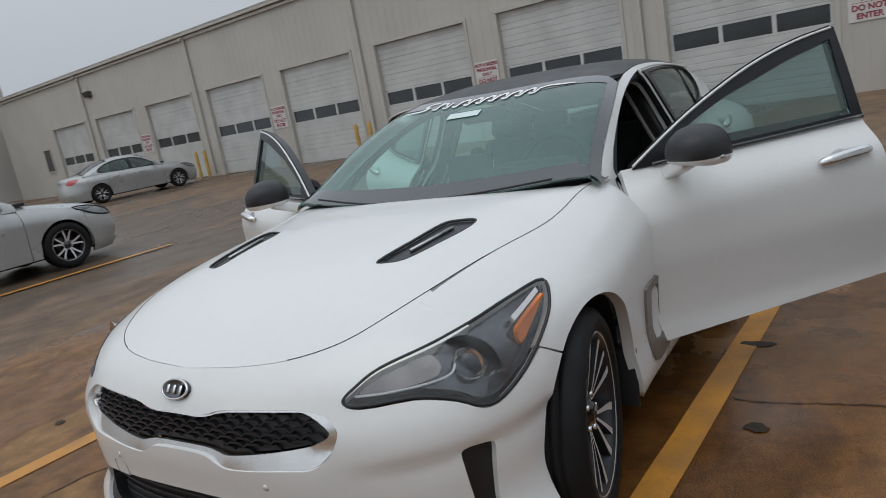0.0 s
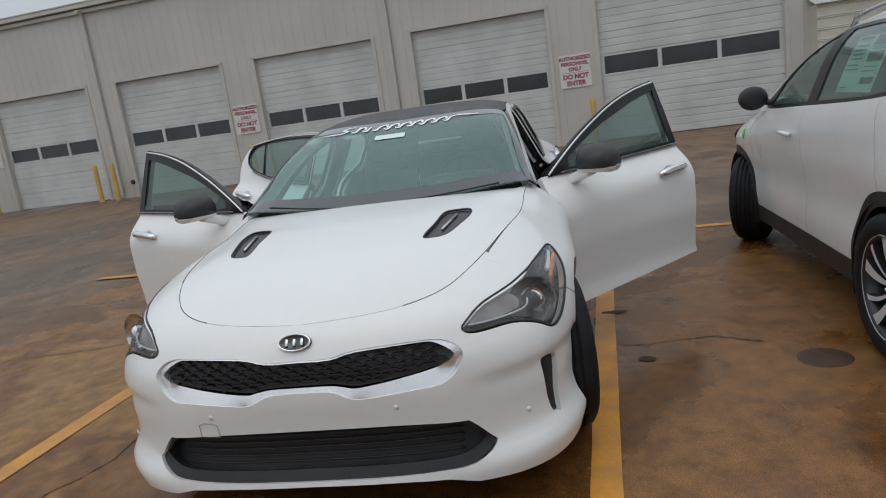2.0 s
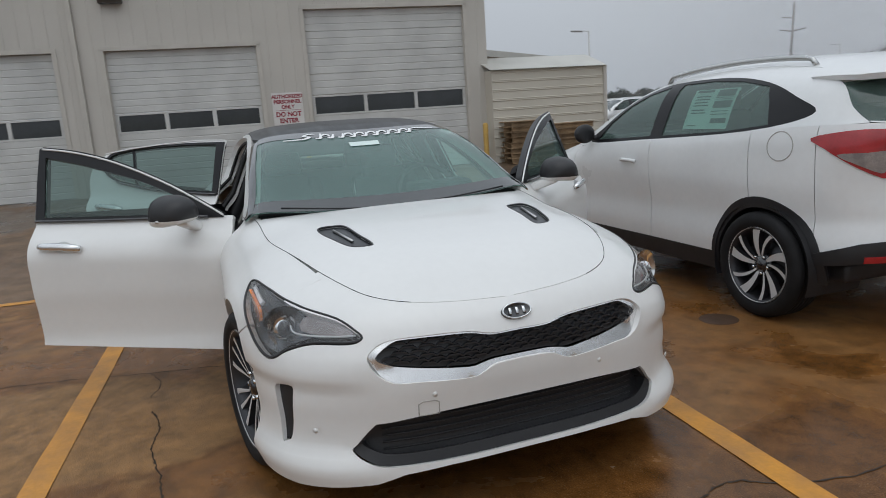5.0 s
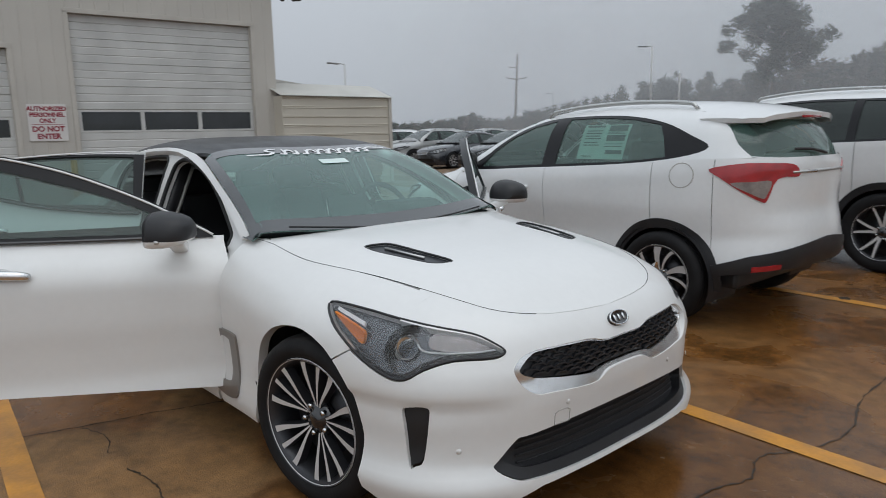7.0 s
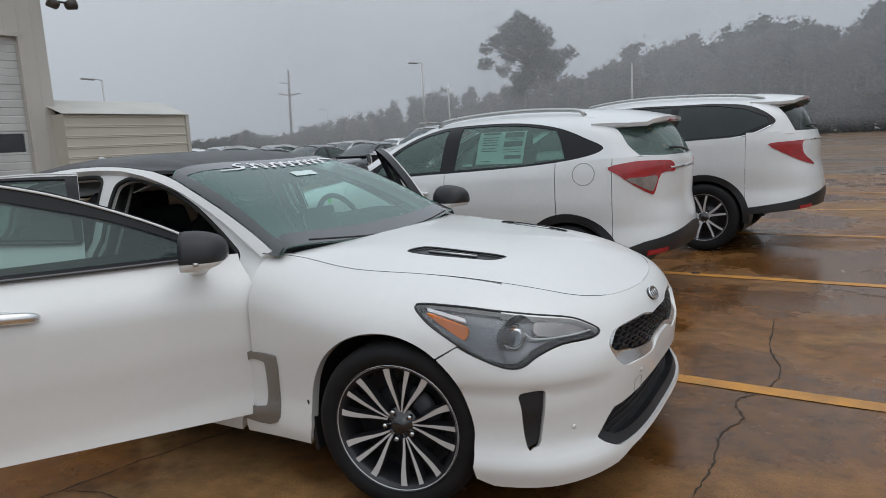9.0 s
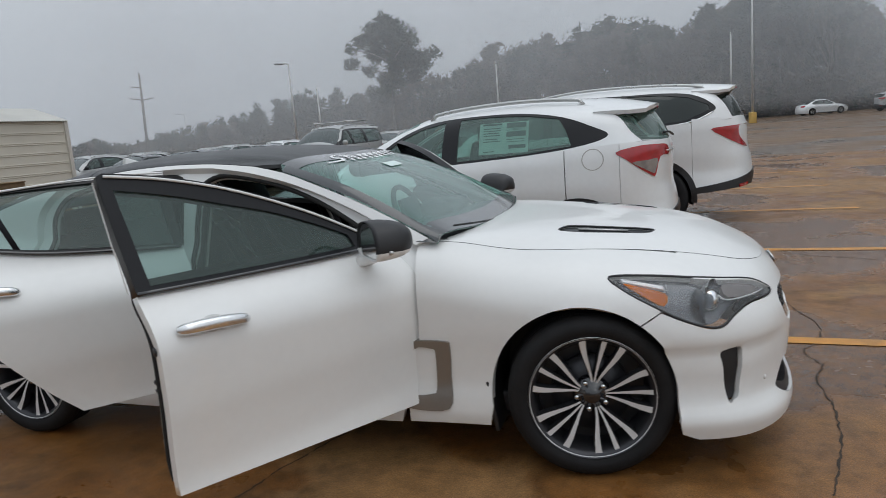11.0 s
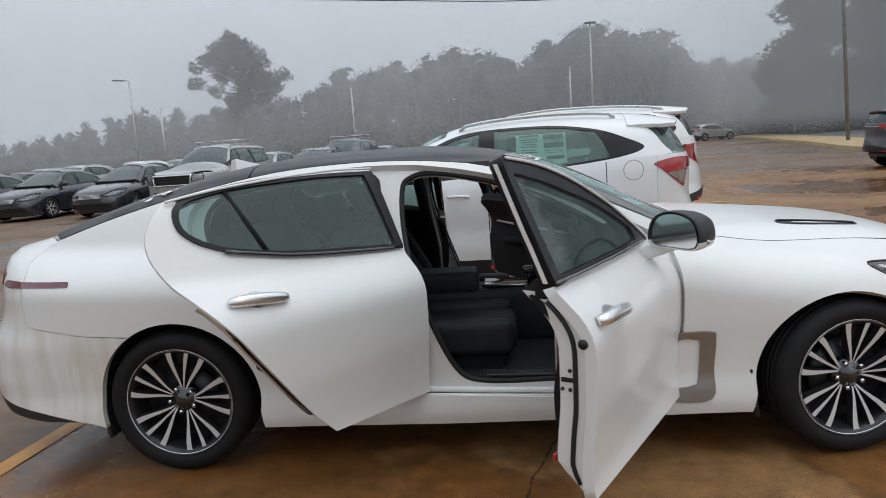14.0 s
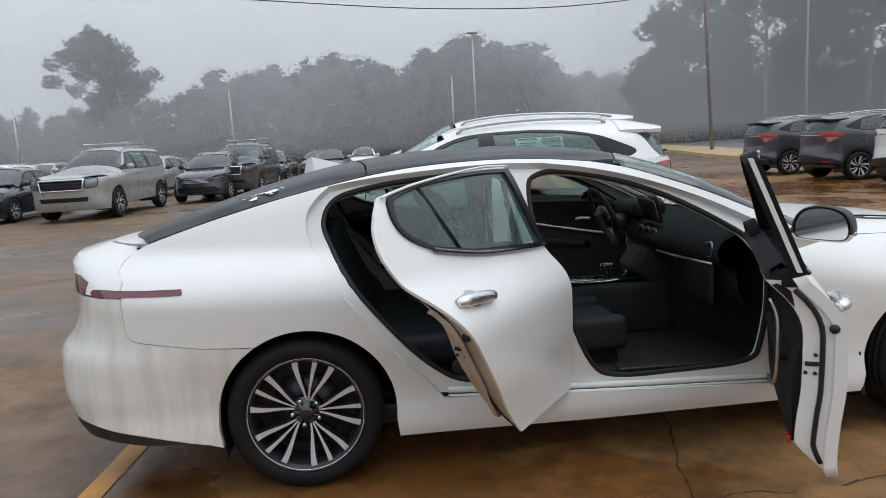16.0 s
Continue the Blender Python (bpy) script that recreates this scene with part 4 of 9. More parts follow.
# ---- the white sports sedan: x forward, y to its left, z up, origin midway between the axles ----
ST_SHELL = Shell(
    width=pchip((-2.6, -2.0, -1.5, -0.8, 0.0, 0.8, 1.45, 1.9, 2.4), (0.90, 0.925, 0.935, 0.92, 0.918, 0.915, 0.932, 0.93, 0.92)),
    sill_z=0.2,
    side=pchip((0.10, 0.19, 0.24, 0.30, 0.38, 0.50, 0.62, 0.75, 1.2), (0.965, 0.980, 0.996, 0.990, 0.976, 0.984, 0.998, 1.0, 1.0)),
    shoulder=pchip((-2.6, -2.0, -1.4, -0.8, 0.3, 0.8, 1.2, 1.6, 2.4), (0.78, 0.82, 0.80, 0.78, 0.76, 0.72, 0.66, 0.64, 0.62)),
    top=pchip((-2.6, -2.0, -1.4, -0.6, 0.3, 0.85, 1.2, 1.6, 2.4), (1.07, 1.10, 1.13, 1.12, 1.095, 1.072, 1.012, 0.985, 0.965)),
    nose=pchip((0.10, 0.15, 0.18, 0.22, 0.30, 0.42, 0.52, 0.60, 0.655, 0.71, 0.745, 0.80, 0.85, 0.895, 0.925, 0.945, 0.962, 0.985, 1.2),
               (2.13, 2.23, 2.265, 2.270, 2.245, 2.25, 2.262, 2.26, 2.24, 2.208, 2.175, 2.085, 1.98, 1.83, 1.64, 1.42, 1.2, 0.9, 0.85)),
    tail=pchip((0.10, 0.22, 0.32, 0.50, 0.62, 0.70, 0.82, 0.95, 1.00, 1.03, 1.06, 1.09, 1.12, 1.3),
               (-2.30, -2.46, -2.56, -2.61, -2.615, -2.55, -2.51, -2.55, -2.585, -2.55, -2.34, -2.0, -1.6, -1.3)),
    front_x=1.0, rear_x=-1.35, fp=(3.6, 2.85), rp=(4.6, 3.0), square=2.0,
    roof=pchip((-2.55, -2.3, -2.0, -1.6, -1.2, -0.8, -0.45, -0.1, 0.2, 0.5, 0.8, 0.95, 1.1), (0.98, 1.075, 1.17, 1.285, 1.365, 1.40, 1.402, 1.378, 1.315, 1.195, 1.035, 0.955, 0.88)),
    cabin_w=pchip((-2.5, -2.1, -1.7, -1.2, -0.4, 0.3, 0.7, 1.0), (0.62, 0.70, 0.78, 0.825, 0.84, 0.83, 0.81, 0.80)),
    lean=0.46, cabin_z=0.88, croll=(16.0, 0.35, 0.42))


def xz(shell, f=None, s=-1):
    return lambda q: shell.sideways(q, f, s)


def flat_top(shell, f=None):
    return lambda q: shell.down(q, f)


K_RING, K_AROUND = 0.02, 0.8


def ring(shell, sign=1, xa=1.0):
    def g(q):
        return shell.round_front(np.stack([q[:, 0] / K_RING, q[:, 1]], 1), xa, sign)
    return g


def ring_pts(shell, yz, sign=1, xa=1.0):
    p = shell.ends(np.array(yz, float), sign)
    return [(math.degrees(math.atan2(y, sign * (x - xa))) * K_RING, z) for x, y, z in p]


def ring_xyz(pts, sign=1, xa=1.0):
    return [(math.degrees(math.atan2(y, sign * (x - xa))) * K_RING, z) for x, y, z in pts]


def ring_side(shell, xzs, sign=1, xa=1.0, s=-1):
    """Points of the side, given by length and height, for the ring."""
    q = np.array(xzs, float)
    y = s * shell.body_y(q[:, 0], q[:, 1])
    return [(math.degrees(math.atan2(b, sign * (a - xa))) * K_RING, z) for (a, z), b in zip(q, y)]


def snug(shell, pts):
    """Moves side points of a list onto the skin."""
    out = []
    for x, y, z in pts:
        if abs(y) > 0.62:
            b = float(shell.body_y(np.array([x]), np.array([z]))[0])
            y = math.copysign(b, y)
        out.append((x, y, z))
    return out


def aro(shell, s=-1, f=None):
    return lambda q: shell.around(np.stack([q[:, 0], q[:, 1] / K_AROUND], 1), 0.5, s, f)


def aro_pts(pts):
    return [(x, math.atan2(z - 0.5, abs(y)) * K_AROUND) for x, y, z in pts]


def wheel_thing(parent, at, s, r=0.331, rim_r=0.245, width=0.225, style="triple", name="wheel"):
    """Tyre with its rim as children. s: the side that faces out, -1 for the car's right."""
    hw = width / 2
    prof = [(rim_r - 0.005, -hw * 0.8), (rim_r + 0.02, -hw), (r - 0.035, -hw * 1.02), (r - 0.01, -hw * 0.86), (r, -hw * 0.6)]
    for g in (-0.42, -0.15, 0.12, 0.39):
        prof += [(r, hw * g), (r - 0.007, hw * (g + 0.02)), (r - 0.007, hw * (g + 0.07)), (r, hw * (g + 0.09))]
    prof += [(r, hw * 0.6), (r - 0.01, hw * 0.86), (r - 0.035, hw * 1.02), (rim_r + 0.02, hw), (rim_r - 0.005, hw * 0.8)]
    w = part(name, lathe(prof, 56), M_RUBBER, parent)
    w.location = at
    yo = s * hw * 0.86
    barrel = lathe([(rim_r + 0.004, s * hw * 0.95), (rim_r - 0.008, yo), (rim_r - 0.02, yo - s * 0.015), (rim_r - 0.03, yo - s * 0.09), (rim_r - 0.035, -s * hw * 0.8)], 56)
    part("rim_barrel", barrel, M_DARKALLOY, w)
    part("rim_lip", lathe([(rim_r + 0.005, yo + s * 0.004), (rim_r + 0.003, yo + s * 0.008), (rim_r - 0.002, yo + s * 0.006), (rim_r - 0.004, yo - s * 0.003)], 56), M_ALLOY, w)
    part("brake_disc", lathe([(0.05, yo - s * 0.075), (0.155, yo - s * 0.075), (0.155, yo - s * 0.09), (0.05, yo - s * 0.09)], 40), M_DARKALLOY, w)
    part("wheel_back", lathe([(0.0, yo - s * 0.115), (rim_r - 0.03, yo - s * 0.12)], 40), M_BLACK, w)

    def spoke(angle, width):
        """One bar whose angle and width are given along its length: machined face, dark flanks."""
        n, r0, r1 = 8, 0.050, rim_r - 0.007
        v, f = [], []
        for i in range(n + 1):
            t = i / n
            rr, aa, ww = r0 + (r1 - r0) * t, angle(t), width(t) / 2
            c, e = math.cos(aa), math.sin(aa)
            depth = yo - s * (0.034 - 0.030 * t ** 0.8)
            for off, dy in ((-ww, 0), (ww, 0), (-ww - 0.004, -s * 0.035), (ww + 0.004, -s * 0.035)):
                v.append((rr * c - off * e, depth + dy, rr * e + off * c))
        for i in range(n):
            k = 4 * i
            q = [(k, k + 1, k + 5, k + 4), (k, k + 4, k + 6, k + 2), (k + 1, k + 3, k + 7, k + 5)]
            f += [p if s < 0 else p[::-1] for p in q]
        ob = part("spoke", (v, f), M_ALLOY, w, smooth=False)
        ob.data.materials.append(M_DARKALLOY)
        for i, p in enumerate(ob.data.polygons):
            p.material_index = 0 if i % 3 == 0 else 1

    turn0 = 0.095 if style == "triple" else 0.20
    for i in range(5):
        a = 2 * math.pi * i / 5 + turn0
        if style == "triple":
            for o0, o1, o2, w0, w1 in ((-9, -18.5, -19.5, 0.008, 0.027), (-1, 0.0, 1.5, 0.006, 0.021), (9, 18.0, 19.5, 0.008, 0.027)):
                spoke(lambda t, o0=o0, o1=o1, o2=o2: a + s * radians(o0 * (1 - t) * (1 - 2 * t) + 4 * o1 * t * (1 - t) + o2 * t * (2 * t - 1)), lambda t, w0=w0, w1=w1: w0 + (w1 - w0) * t ** 1.3)
        elif style == "swirl":
            for o0, o2, w0, w1 in ((-8, 4, 0.018, 0.062), (18, 36, 0.012, 0.028)):
                spoke(lambda t, o0=o0, o2=o2: a + s * radians(o0 + (o2 - o0) * t ** 1.5), lambda t, w0=w0, w1=w1: w0 + (w1 - w0) * t)
        else:
            for o0, o2, w0, w1 in ((-9, -15, 0.026, 0.022), (9, 15, 0.026, 0.022)):
                spoke(lambda t, o0=o0, o2=o2: a + radians(o0 + (o2 - o0) * t), lambda t, w0=w0, w1=w1: w0 + (w1 - w0) * t)
    part("hub", lathe([(0.0, yo - s * 0.016), (0.030, yo - s * 0.016), (0.034, yo - s * 0.024), (0.060, yo - s * 0.036), (0.075, yo - s * 0.045), (0.075, yo - s * 0.07)], 32), M_GLOSSBLACK, w)
    for i in range(5):
        a = 2 * math.pi * (i + 0.5) / 5 + turn0
        part("lug_nut", cyl(0.010, 0.010, 0.02, (0.060 * math.cos(a), yo - s * 0.030, 0.056 * math.sin(a)), 6, Matrix.Rotation(radians(90), 4, "X")), M_CHROME, w)
    return w


def shifted(geo, o):
    return [(x - o[0], y - o[1], z - o[2]) for x, y, z in geo[0]], geo[1]


def sided(geo, s):
    """Geometry built for the right side, for side s."""
    return geo if s < 0 else mirrored(geo)


# outlines in length and height
F_FRONT = [(0.745, 0.93), (0.772, 0.80), (0.775, 0.66), (0.762, 0.52), (0.725, 0.38), (0.71, 0.32), (0.700, 0.285)]
DOOR_TOP = [(0.70, 0.965), (0.55, 1.045), (0.40, 1.118), (0.22, 1.190), (0.05, 1.245), (-0.14, 1.290), (-0.32, 1.318)]
REAR_TOP = [(-0.335, 1.320), (-0.55, 1.328), (-0.80, 1.320), (-1.05, 1.304), (-1.20, 1.288), (-1.295, 1.274)]
REAR_EDGE = [(-1.345, 1.235), (-1.390, 1.18), (-1.405, 1.12), (-1.392, 1.06), (-1.355, 0.985), (-1.305, 0.905), (-1.18, 0.735), (-1.04, 0.551), (-0.96, 0.457), (-0.90, 0.395), (-0.865, 0.360)]
BELT = pchip((-1.5, -1.30, -1.15, -1.04, -0.88, -0.60, -0.38, 0.0, 0.4, 0.75), (1.17, 1.15, 1.088, 1.063, 1.033, 1.002, 0.984, 0.972, 0.964, 0.958))
LOW_F, LOW_R = (0.285, 0.335), (0.345, 0.360)
SPLIT = -0.33


def belt_line(x0, x1, n=10, dz=0.0):
    return [(x0 + (x1 - x0) * i / n, float(BELT(x0 + (x1 - x0) * i / n)) + dz) for i in range(n + 1)]


def build_door(car, s, front, angle):
    """A door in the body's skin; its origin is the hinge, and angle (degrees) is how far it stands open."""
    sh = ST_SHELL
    hinge = (0.735, s * 0.872, 0.0) if front else (-0.315, s * 0.872, 0.0)
    if front:
        skin = smooth_line(F_FRONT, 4) + [(SPLIT + 0.004, LOW_F[1])] + belt_line(SPLIT + 0.004, 0.745)
    else:
        skin = [(SPLIT - 0.004, LOW_R[0])] + [p for p in smooth_line(REAR_EDGE[::-1], 4) if p[1] < 1.06] + belt_line(-1.20, SPLIT - 0.004)
    black_r = smooth_line([(SPLIT - 0.006, 0.986), (-0.60, 1.004), (-0.88, 1.034), (-1.04, 1.064), (-1.15, 1.090), (-1.25, 1.138), (-1.290, 1.20), (-1.250, 1.276), (-1.10, 1.298), (-0.935, 1.310), (-0.637, 1.318), (SPLIT - 0.006, 1.310)], 3)
    if front:
        skin_geo = sheet(dense(skin, 0.03), xz(sh, sh.full_y), 0.03, depth=0.036, outward=(0, 0, 0.6))
    else:
        whole = [(SPLIT - 0.004, LOW_R[0])] + smooth_line(REAR_EDGE[::-1], 4) + smooth_line(REAR_TOP[::-1], 4) + [(SPLIT - 0.004, 1.320)]
        gap = [(min(x, -0.348), min(z, 1.300)) for x, z in black_r]
        skin_geo = sheet(dense(whole, 0.03), xz(sh, sh.full_y), 0.03, [gap], depth=0.010, outward=(0, 0, 0.6))
    door = part("door", shifted(sided(skin_geo, s), hinge), M_WHITE, car, "white door standing open" if angle else "white door, closed")
    door.location = hinge
    door.rotation_euler = (0, 0, radians(angle) * (1 if s < 0 else -1))

    def sub(name, geo, m, label="", smooth=True):
        return part(name, shifted(sided(geo, s), hinge), m, door, label, smooth)
    # window frame and glass on the leaning side of the cabin
    if front:
        high = [(x, z + 0.010 + 0.034 * min(1, (0.70 - x) / 0.75)) for x, z in DOOR_TOP]
        frame_o = belt_line(SPLIT + 0.004, 0.70, 10, -0.004) + smooth_line(high, 4)[1:] + [(SPLIT - 0.012, 1.352), (SPLIT - 0.008, 1.18)]
        glass = belt_line(-0.278, 0.55, 8, 0.018) + smooth_line([(0.53, 1.030), (0.38, 1.100), (0.22, 1.165), (0.05, 1.216), (-0.12, 1.266), (-0.302, 1.306)], 4)
        chrome = smooth_line([(x, z - 0.010) for x, z in high], 5)
    else:
        frame_o = [p for p in smooth_line(REAR_EDGE[::-1], 4) if p[1] > 1.05][::-1]
        frame_o = belt_line(-1.20, SPLIT - 0.004, 10, -0.004) + smooth_line(REAR_TOP, 4) + frame_o
        glass = smooth_line([(-0.375, 0.998), (-0.60, 1.018), (-0.88, 1.048), (-1.04, 1.078), (-1.15, 1.104), (-1.24, 1.150), (-1.272, 1.20), (-1.235, 1.262), (-1.10, 1.288), (-0.935, 1.300), (-0.637, 1.306), (-0.392, 1.297)], 3)
        chrome = smooth_line(REAR_TOP, 5)
    wide = lambda x, z: (sh.cabin_w(x) - (0.40 if front else 0.46) * (np.asarray(z) - sh.cabin_z) + 0.006) if front else sh.cabin_y(x, z) + 0.012
    if front:
        black = frame_o
    else:
        black = black_r
    fr = sheet(black, xz(sh, wide), 0.03, [glass], depth=0.045 if front else 0.030, outward=(0, 0, 0.9))
    sub("window_frame", fr, M_PIANO, "gloss black window frame")
    gg = sheet(glass, xz(sh, (lambda x, z: wide(x, z) - 0.010) if front else sh.cabin_y), 0.05, depth=0.004, outward=(0, 0, 0.9))
    g_ob = sub("window_glass", gg, M_SIDEGLASS, "tinted window with rain beads")
    g_ob.visible_shadow = False
    cq = sh.sideways(np.array(chrome), wide)
    cq[:, 1] -= 0.006
    sub("window_trim", tube(cq, 0.0055, 6), M_WHITE, "pale edge moulding")
    bq = sh.sideways(np.array(belt_line(-0.325 if front else -1.15, 0.62 if front else -0.345, 14)), sh.full_y)
    sub("belt_moulding", tube(bq + np.array([0, -0.012, 0]), 0.009, 6), M_GLOSSBLACK)
    if not front:
        bar = sh.sideways(np.array([(-0.985, 1.06), (-1.02, 1.16), (-1.065, 1.29)]), wide)
        sub("window_divider", tube(bar + np.array([0, 0.016, 0]), 0.012, 6), M_CARD)
    # inner card, white inner shell
    inner = lambda x, z: sh.full_y(x, z) - 0.118
    if front:
        card = [(0.66, 0.955), (0.70, 0.70), (0.66, 0.40), (0.57, 0.345), (-0.17, 0.385), (-0.27, 0.47), (-0.296, 0.62), (-0.298, 0.80), (-0.296, 0.955), (-0.05, 0.962)]
    else:
        card = [(-0.40, 0.95), (-0.40, 0.40), (-0.80, 0.42), (-0.99, 0.58), (-1.14, 0.80), (-1.24, 0.99)]
    bulge = lambda x, z: inner(x, z) - 0.030 * np.exp(-((np.asarray(z) - 0.62) / 0.13) ** 2)
    cg = sheet(smooth_line(card, 5, True), xz(sh, bulge), 0.04, depth=-0.05, outward=(0, 0, 0.6))
    sub("door_card", cg, M_CARD, "black padded door card")
    if front:
        xs_ = np.linspace(-0.298, 0.66, 16)
        zb = np.array([0.945, 0.985, 1.012])
        rows_ = [sh.sideways(np.stack([xs_, np.full(16, z)], 1), f) for z, f in zip(zb, (inner, lambda x, z: 0.65 * (sh.full_y(x, z) - 0.118) + 0.35 * (wide(x, z) - 0.050), lambda x, z: wide(x, z) - 0.055))]
        sub("belt_trim", (np.concatenate(rows_), [(a * 16 + i, a * 16 + i + 1, a * 16 + i + 17, a * 16 + i + 16) for a in range(2) for i in range(15)]), M_CARD, "black trim below the window")
        sail = [(0.69, 0.955), (0.40, 0.968), (0.41, 1.05), (0.50, 1.048), (0.60, 1.005)]
        sub("mirror_sail", sheet(smooth_line(sail, 2, True), xz(sh, lambda x, z: wide(x, z) - 0.062), 0.05, depth=0.045, outward=(0, 0, 0.9)), M_CARD, "black triangle behind the mirror")
        lever = sh.sideways(np.array([(0.42, 0.845), (0.36, 0.850), (0.30, 0.838)]), lambda x, z: inner(x, z) - 0.045)
        sub("door_lever", tube(smooth_line([tuple(p) for p in lever], 4), [0.011] * 9, 8), M_SATIN, "silver inner door lever")
    inner2 = lambda x, z: sh.full_y(x, z) - 0.075
    low = LOW_F[1] if front else LOW_R[1] + 0.03
    ig = sheet(dense([(max(x, SPLIT + 0.024) if front else x, min(0.92, max(z, low + (0.08 if front else 0.05)))) for x, z in skin], 0.05), xz(sh, inner2), 0.06, depth=-0.02, outward=(0, 0, 0.6))
    sub("inner_shell", ig, M_CARD if front else M_DUSTSHADE_EDGE)
    mid = sum(p[0] for p in card) / len(card)
    arm_y = float(sh.body_y(np.array([mid]), np.array([0.66]))[0]) - 0.16
    arm = box(0.52, 0.07, 0.05, (mid, -arm_y - 0.015, 0.66), 0.024, 3)
    a_ob = part("armrest", arm, M_CARD, door)
    if s > 0:
        for v in a_ob.data.vertices:
            v.co.y = -v.co.y
    for v in a_ob.data.vertices:
        v.co -= Vector(hinge)
    if front and s > 0:
        strip_l = sh.sideways(np.array(smooth_line([(0.55, 0.74), (0.20, 0.765), (-0.20, 0.80)], 5)), lambda x, z: inner(x, z) - 0.034)
        sub("card_strip", tube(strip_l, 0.009, 6), M_SATIN, "silver strip along the door card")
    elif front:
        pull = sh.sideways(np.array(smooth_line([(-0.16, 0.86), (-0.185, 0.74), (-0.17, 0.60), (-0.10, 0.545), (0.02, 0.535)], 5)), lambda x, z: inner(x, z) - 0.062)
        sub("pull_trim", tube(pull, 0.007, 6), M_SATIN, "silver trim round the door pull")
    # seal along the edge, latch
    ed = [(SPLIT + 0.008, z) for z in np.linspace(LOW_F[1] + 0.005, 0.955, 22)] if front else [p for p in smooth_line([(x + 0.004, z) for x, z in REAR_EDGE[::-1]], 6) if 0.37 < p[1] < 1.0]
    ed = np.array(ed)
    k = len(ed)
    if front:
        wide_in = 0.016 + 0.106 * np.clip((ed[:, 1] - 0.345) / 0.085, 0, 1) ** 0.6
    else:
        wide_in = 0.004 + 0.128 * np.clip(np.sin(math.pi * np.clip((ed[:, 1] - 0.365) / (1.02 - 0.365), 0, 1)), 0, 1) ** 0.6
    depth_in = lambda part_in: (lambda x, z: sh.full_y(x, z) - part_in)
    e0 = sh.sideways(ed, depth_in(0.030 if front else 0.008))
    e1 = sh.sideways(ed + np.array([0.014 if front else 0.026, 0]), depth_in(0.0))
    e1[:, 1] += np.maximum(wide_in, 0.032 if front else 0.010)
    face = (np.concatenate([e0, e1]), [(i, i + 1, k + i + 1, k + i) for i in range(k - 1)])
    sub("edge_face", face, M_WHITE if front else M_DUSTSHADE_EDGE, "painted door edge" if front else "dusty painted door edge, toned darker for shade", smooth=False)
    mid_e = e0 + (e1 - e0) * (0.42 if front else 0.52) + np.array([-0.003, 0, 0])
    sub("edge_seal", tube(mid_e[1:-1], 0.008 if front else 0.004, 6), M_SEAL, "black rubber edge seal")
    if front:
        zq = np.linspace(0.985, 1.335, 8)
        fq = [sh.sideways(np.stack([SPLIT - 0.012 - 0.004 * (zq > 1.1), zq], 1), lambda x, z, o=o: wide(x, z) - o) + np.array([-0.002, 0, 0]) for o in (0.016, 0.031)]
        sub("frame_edge", (np.concatenate(fq), [(i, i + 1, i + 9, i + 8) for i in range(7)]), M_WHITE, "white painted frame edge", smooth=False)
        fy = float(sh.full_y(np.array([SPLIT + 0.02]), np.array([0.95]))[0])
        foot = box(0.030, 0.062, 0.060, (SPLIT + 0.022, s * (fy - 0.050), 0.962), 0.010, 2)
        for v in foot.verts:
            v.co -= Vector(hinge)
        part("frame_foot", foot, M_CARD, door, "black foot of the window frame")

    def on_edge(z, u):
        n_ = int(np.argmin(np.abs(ed[:, 1] - z)))
        return e0[n_] + (e1[n_] - e0[n_]) * u + np.array([-0.002, 0, 0])
    lz = 0.70 if front else 0.76
    lp = on_edge(lz, 0.72)
    bits = [("latch", box(0.006, 0.040, 0.014, tuple(lp), 0.003), M_SEAL)]
    for u, dz in ((0.62, 0.035), (0.62, -0.030), (0.90, -0.030)):
        bits.append(("screw", cyl(0.006, 0.006, 0.006, tuple(on_edge(lz + dz, u)), 8, Matrix.Rotation(radians(90), 4, "Y")), M_DARKALLOY))
    pp = on_edge(0.80 if front else 0.83, 0.06 if front else 0.22) + np.array([-0.003, 0.0, 0])
    bits.append(("edge_plug", cyl(0.015, 0.015, 0.006, tuple(pp), 14, Matrix.Rotation(radians(90), 4, "Y")), M_BLACK))
    if front:
        bits.append(("edge_reflector", box(0.05, 0.012, 0.024, tuple(on_edge(0.425, 1.0) + np.array([0.035, 0.014, 0])), 0.003), M_REDLENS))
    for nm, bm, m in bits:
        for v in bm.verts:
            if s > 0:
                v.co.y = -v.co.y
            v.co -= Vector(hinge)
        if s > 0:
            bmesh.ops.reverse_faces(bm, faces=bm.faces[:])
        part(nm, bm, m, door)
    # handle: a bar that stands off, over a cup
    hx0, hx1, hz, drop = (-0.255, -0.025, 0.862, 0.018) if front else (-1.235, -1.018, 0.935, 0.026)
    hp = [(hx0, hz - 0.002), (hx0 + 0.03, hz + 0.002), ((hx0 + hx1) / 2, hz + 0.008 - drop / 2), (hx1 - 0.03, hz + 0.006 - drop * 0.85), (hx1, hz - drop)]
    base = sh.sideways(np.array(hp))
    off = np.array([0.006, 0.028, 0.032, 0.028, 0.008])
    base[:, 1] -= off
    line = smooth_line([tuple(b) for b in base], 5)
    rad = [0.015 + 0.007 * math.sin(math.pi * i / (len(line) - 1)) for i in range(len(line))]
    sub("door_handle", tube(line, rad, 10), M_BRIGHT, "chrome pull handle with rain drops")
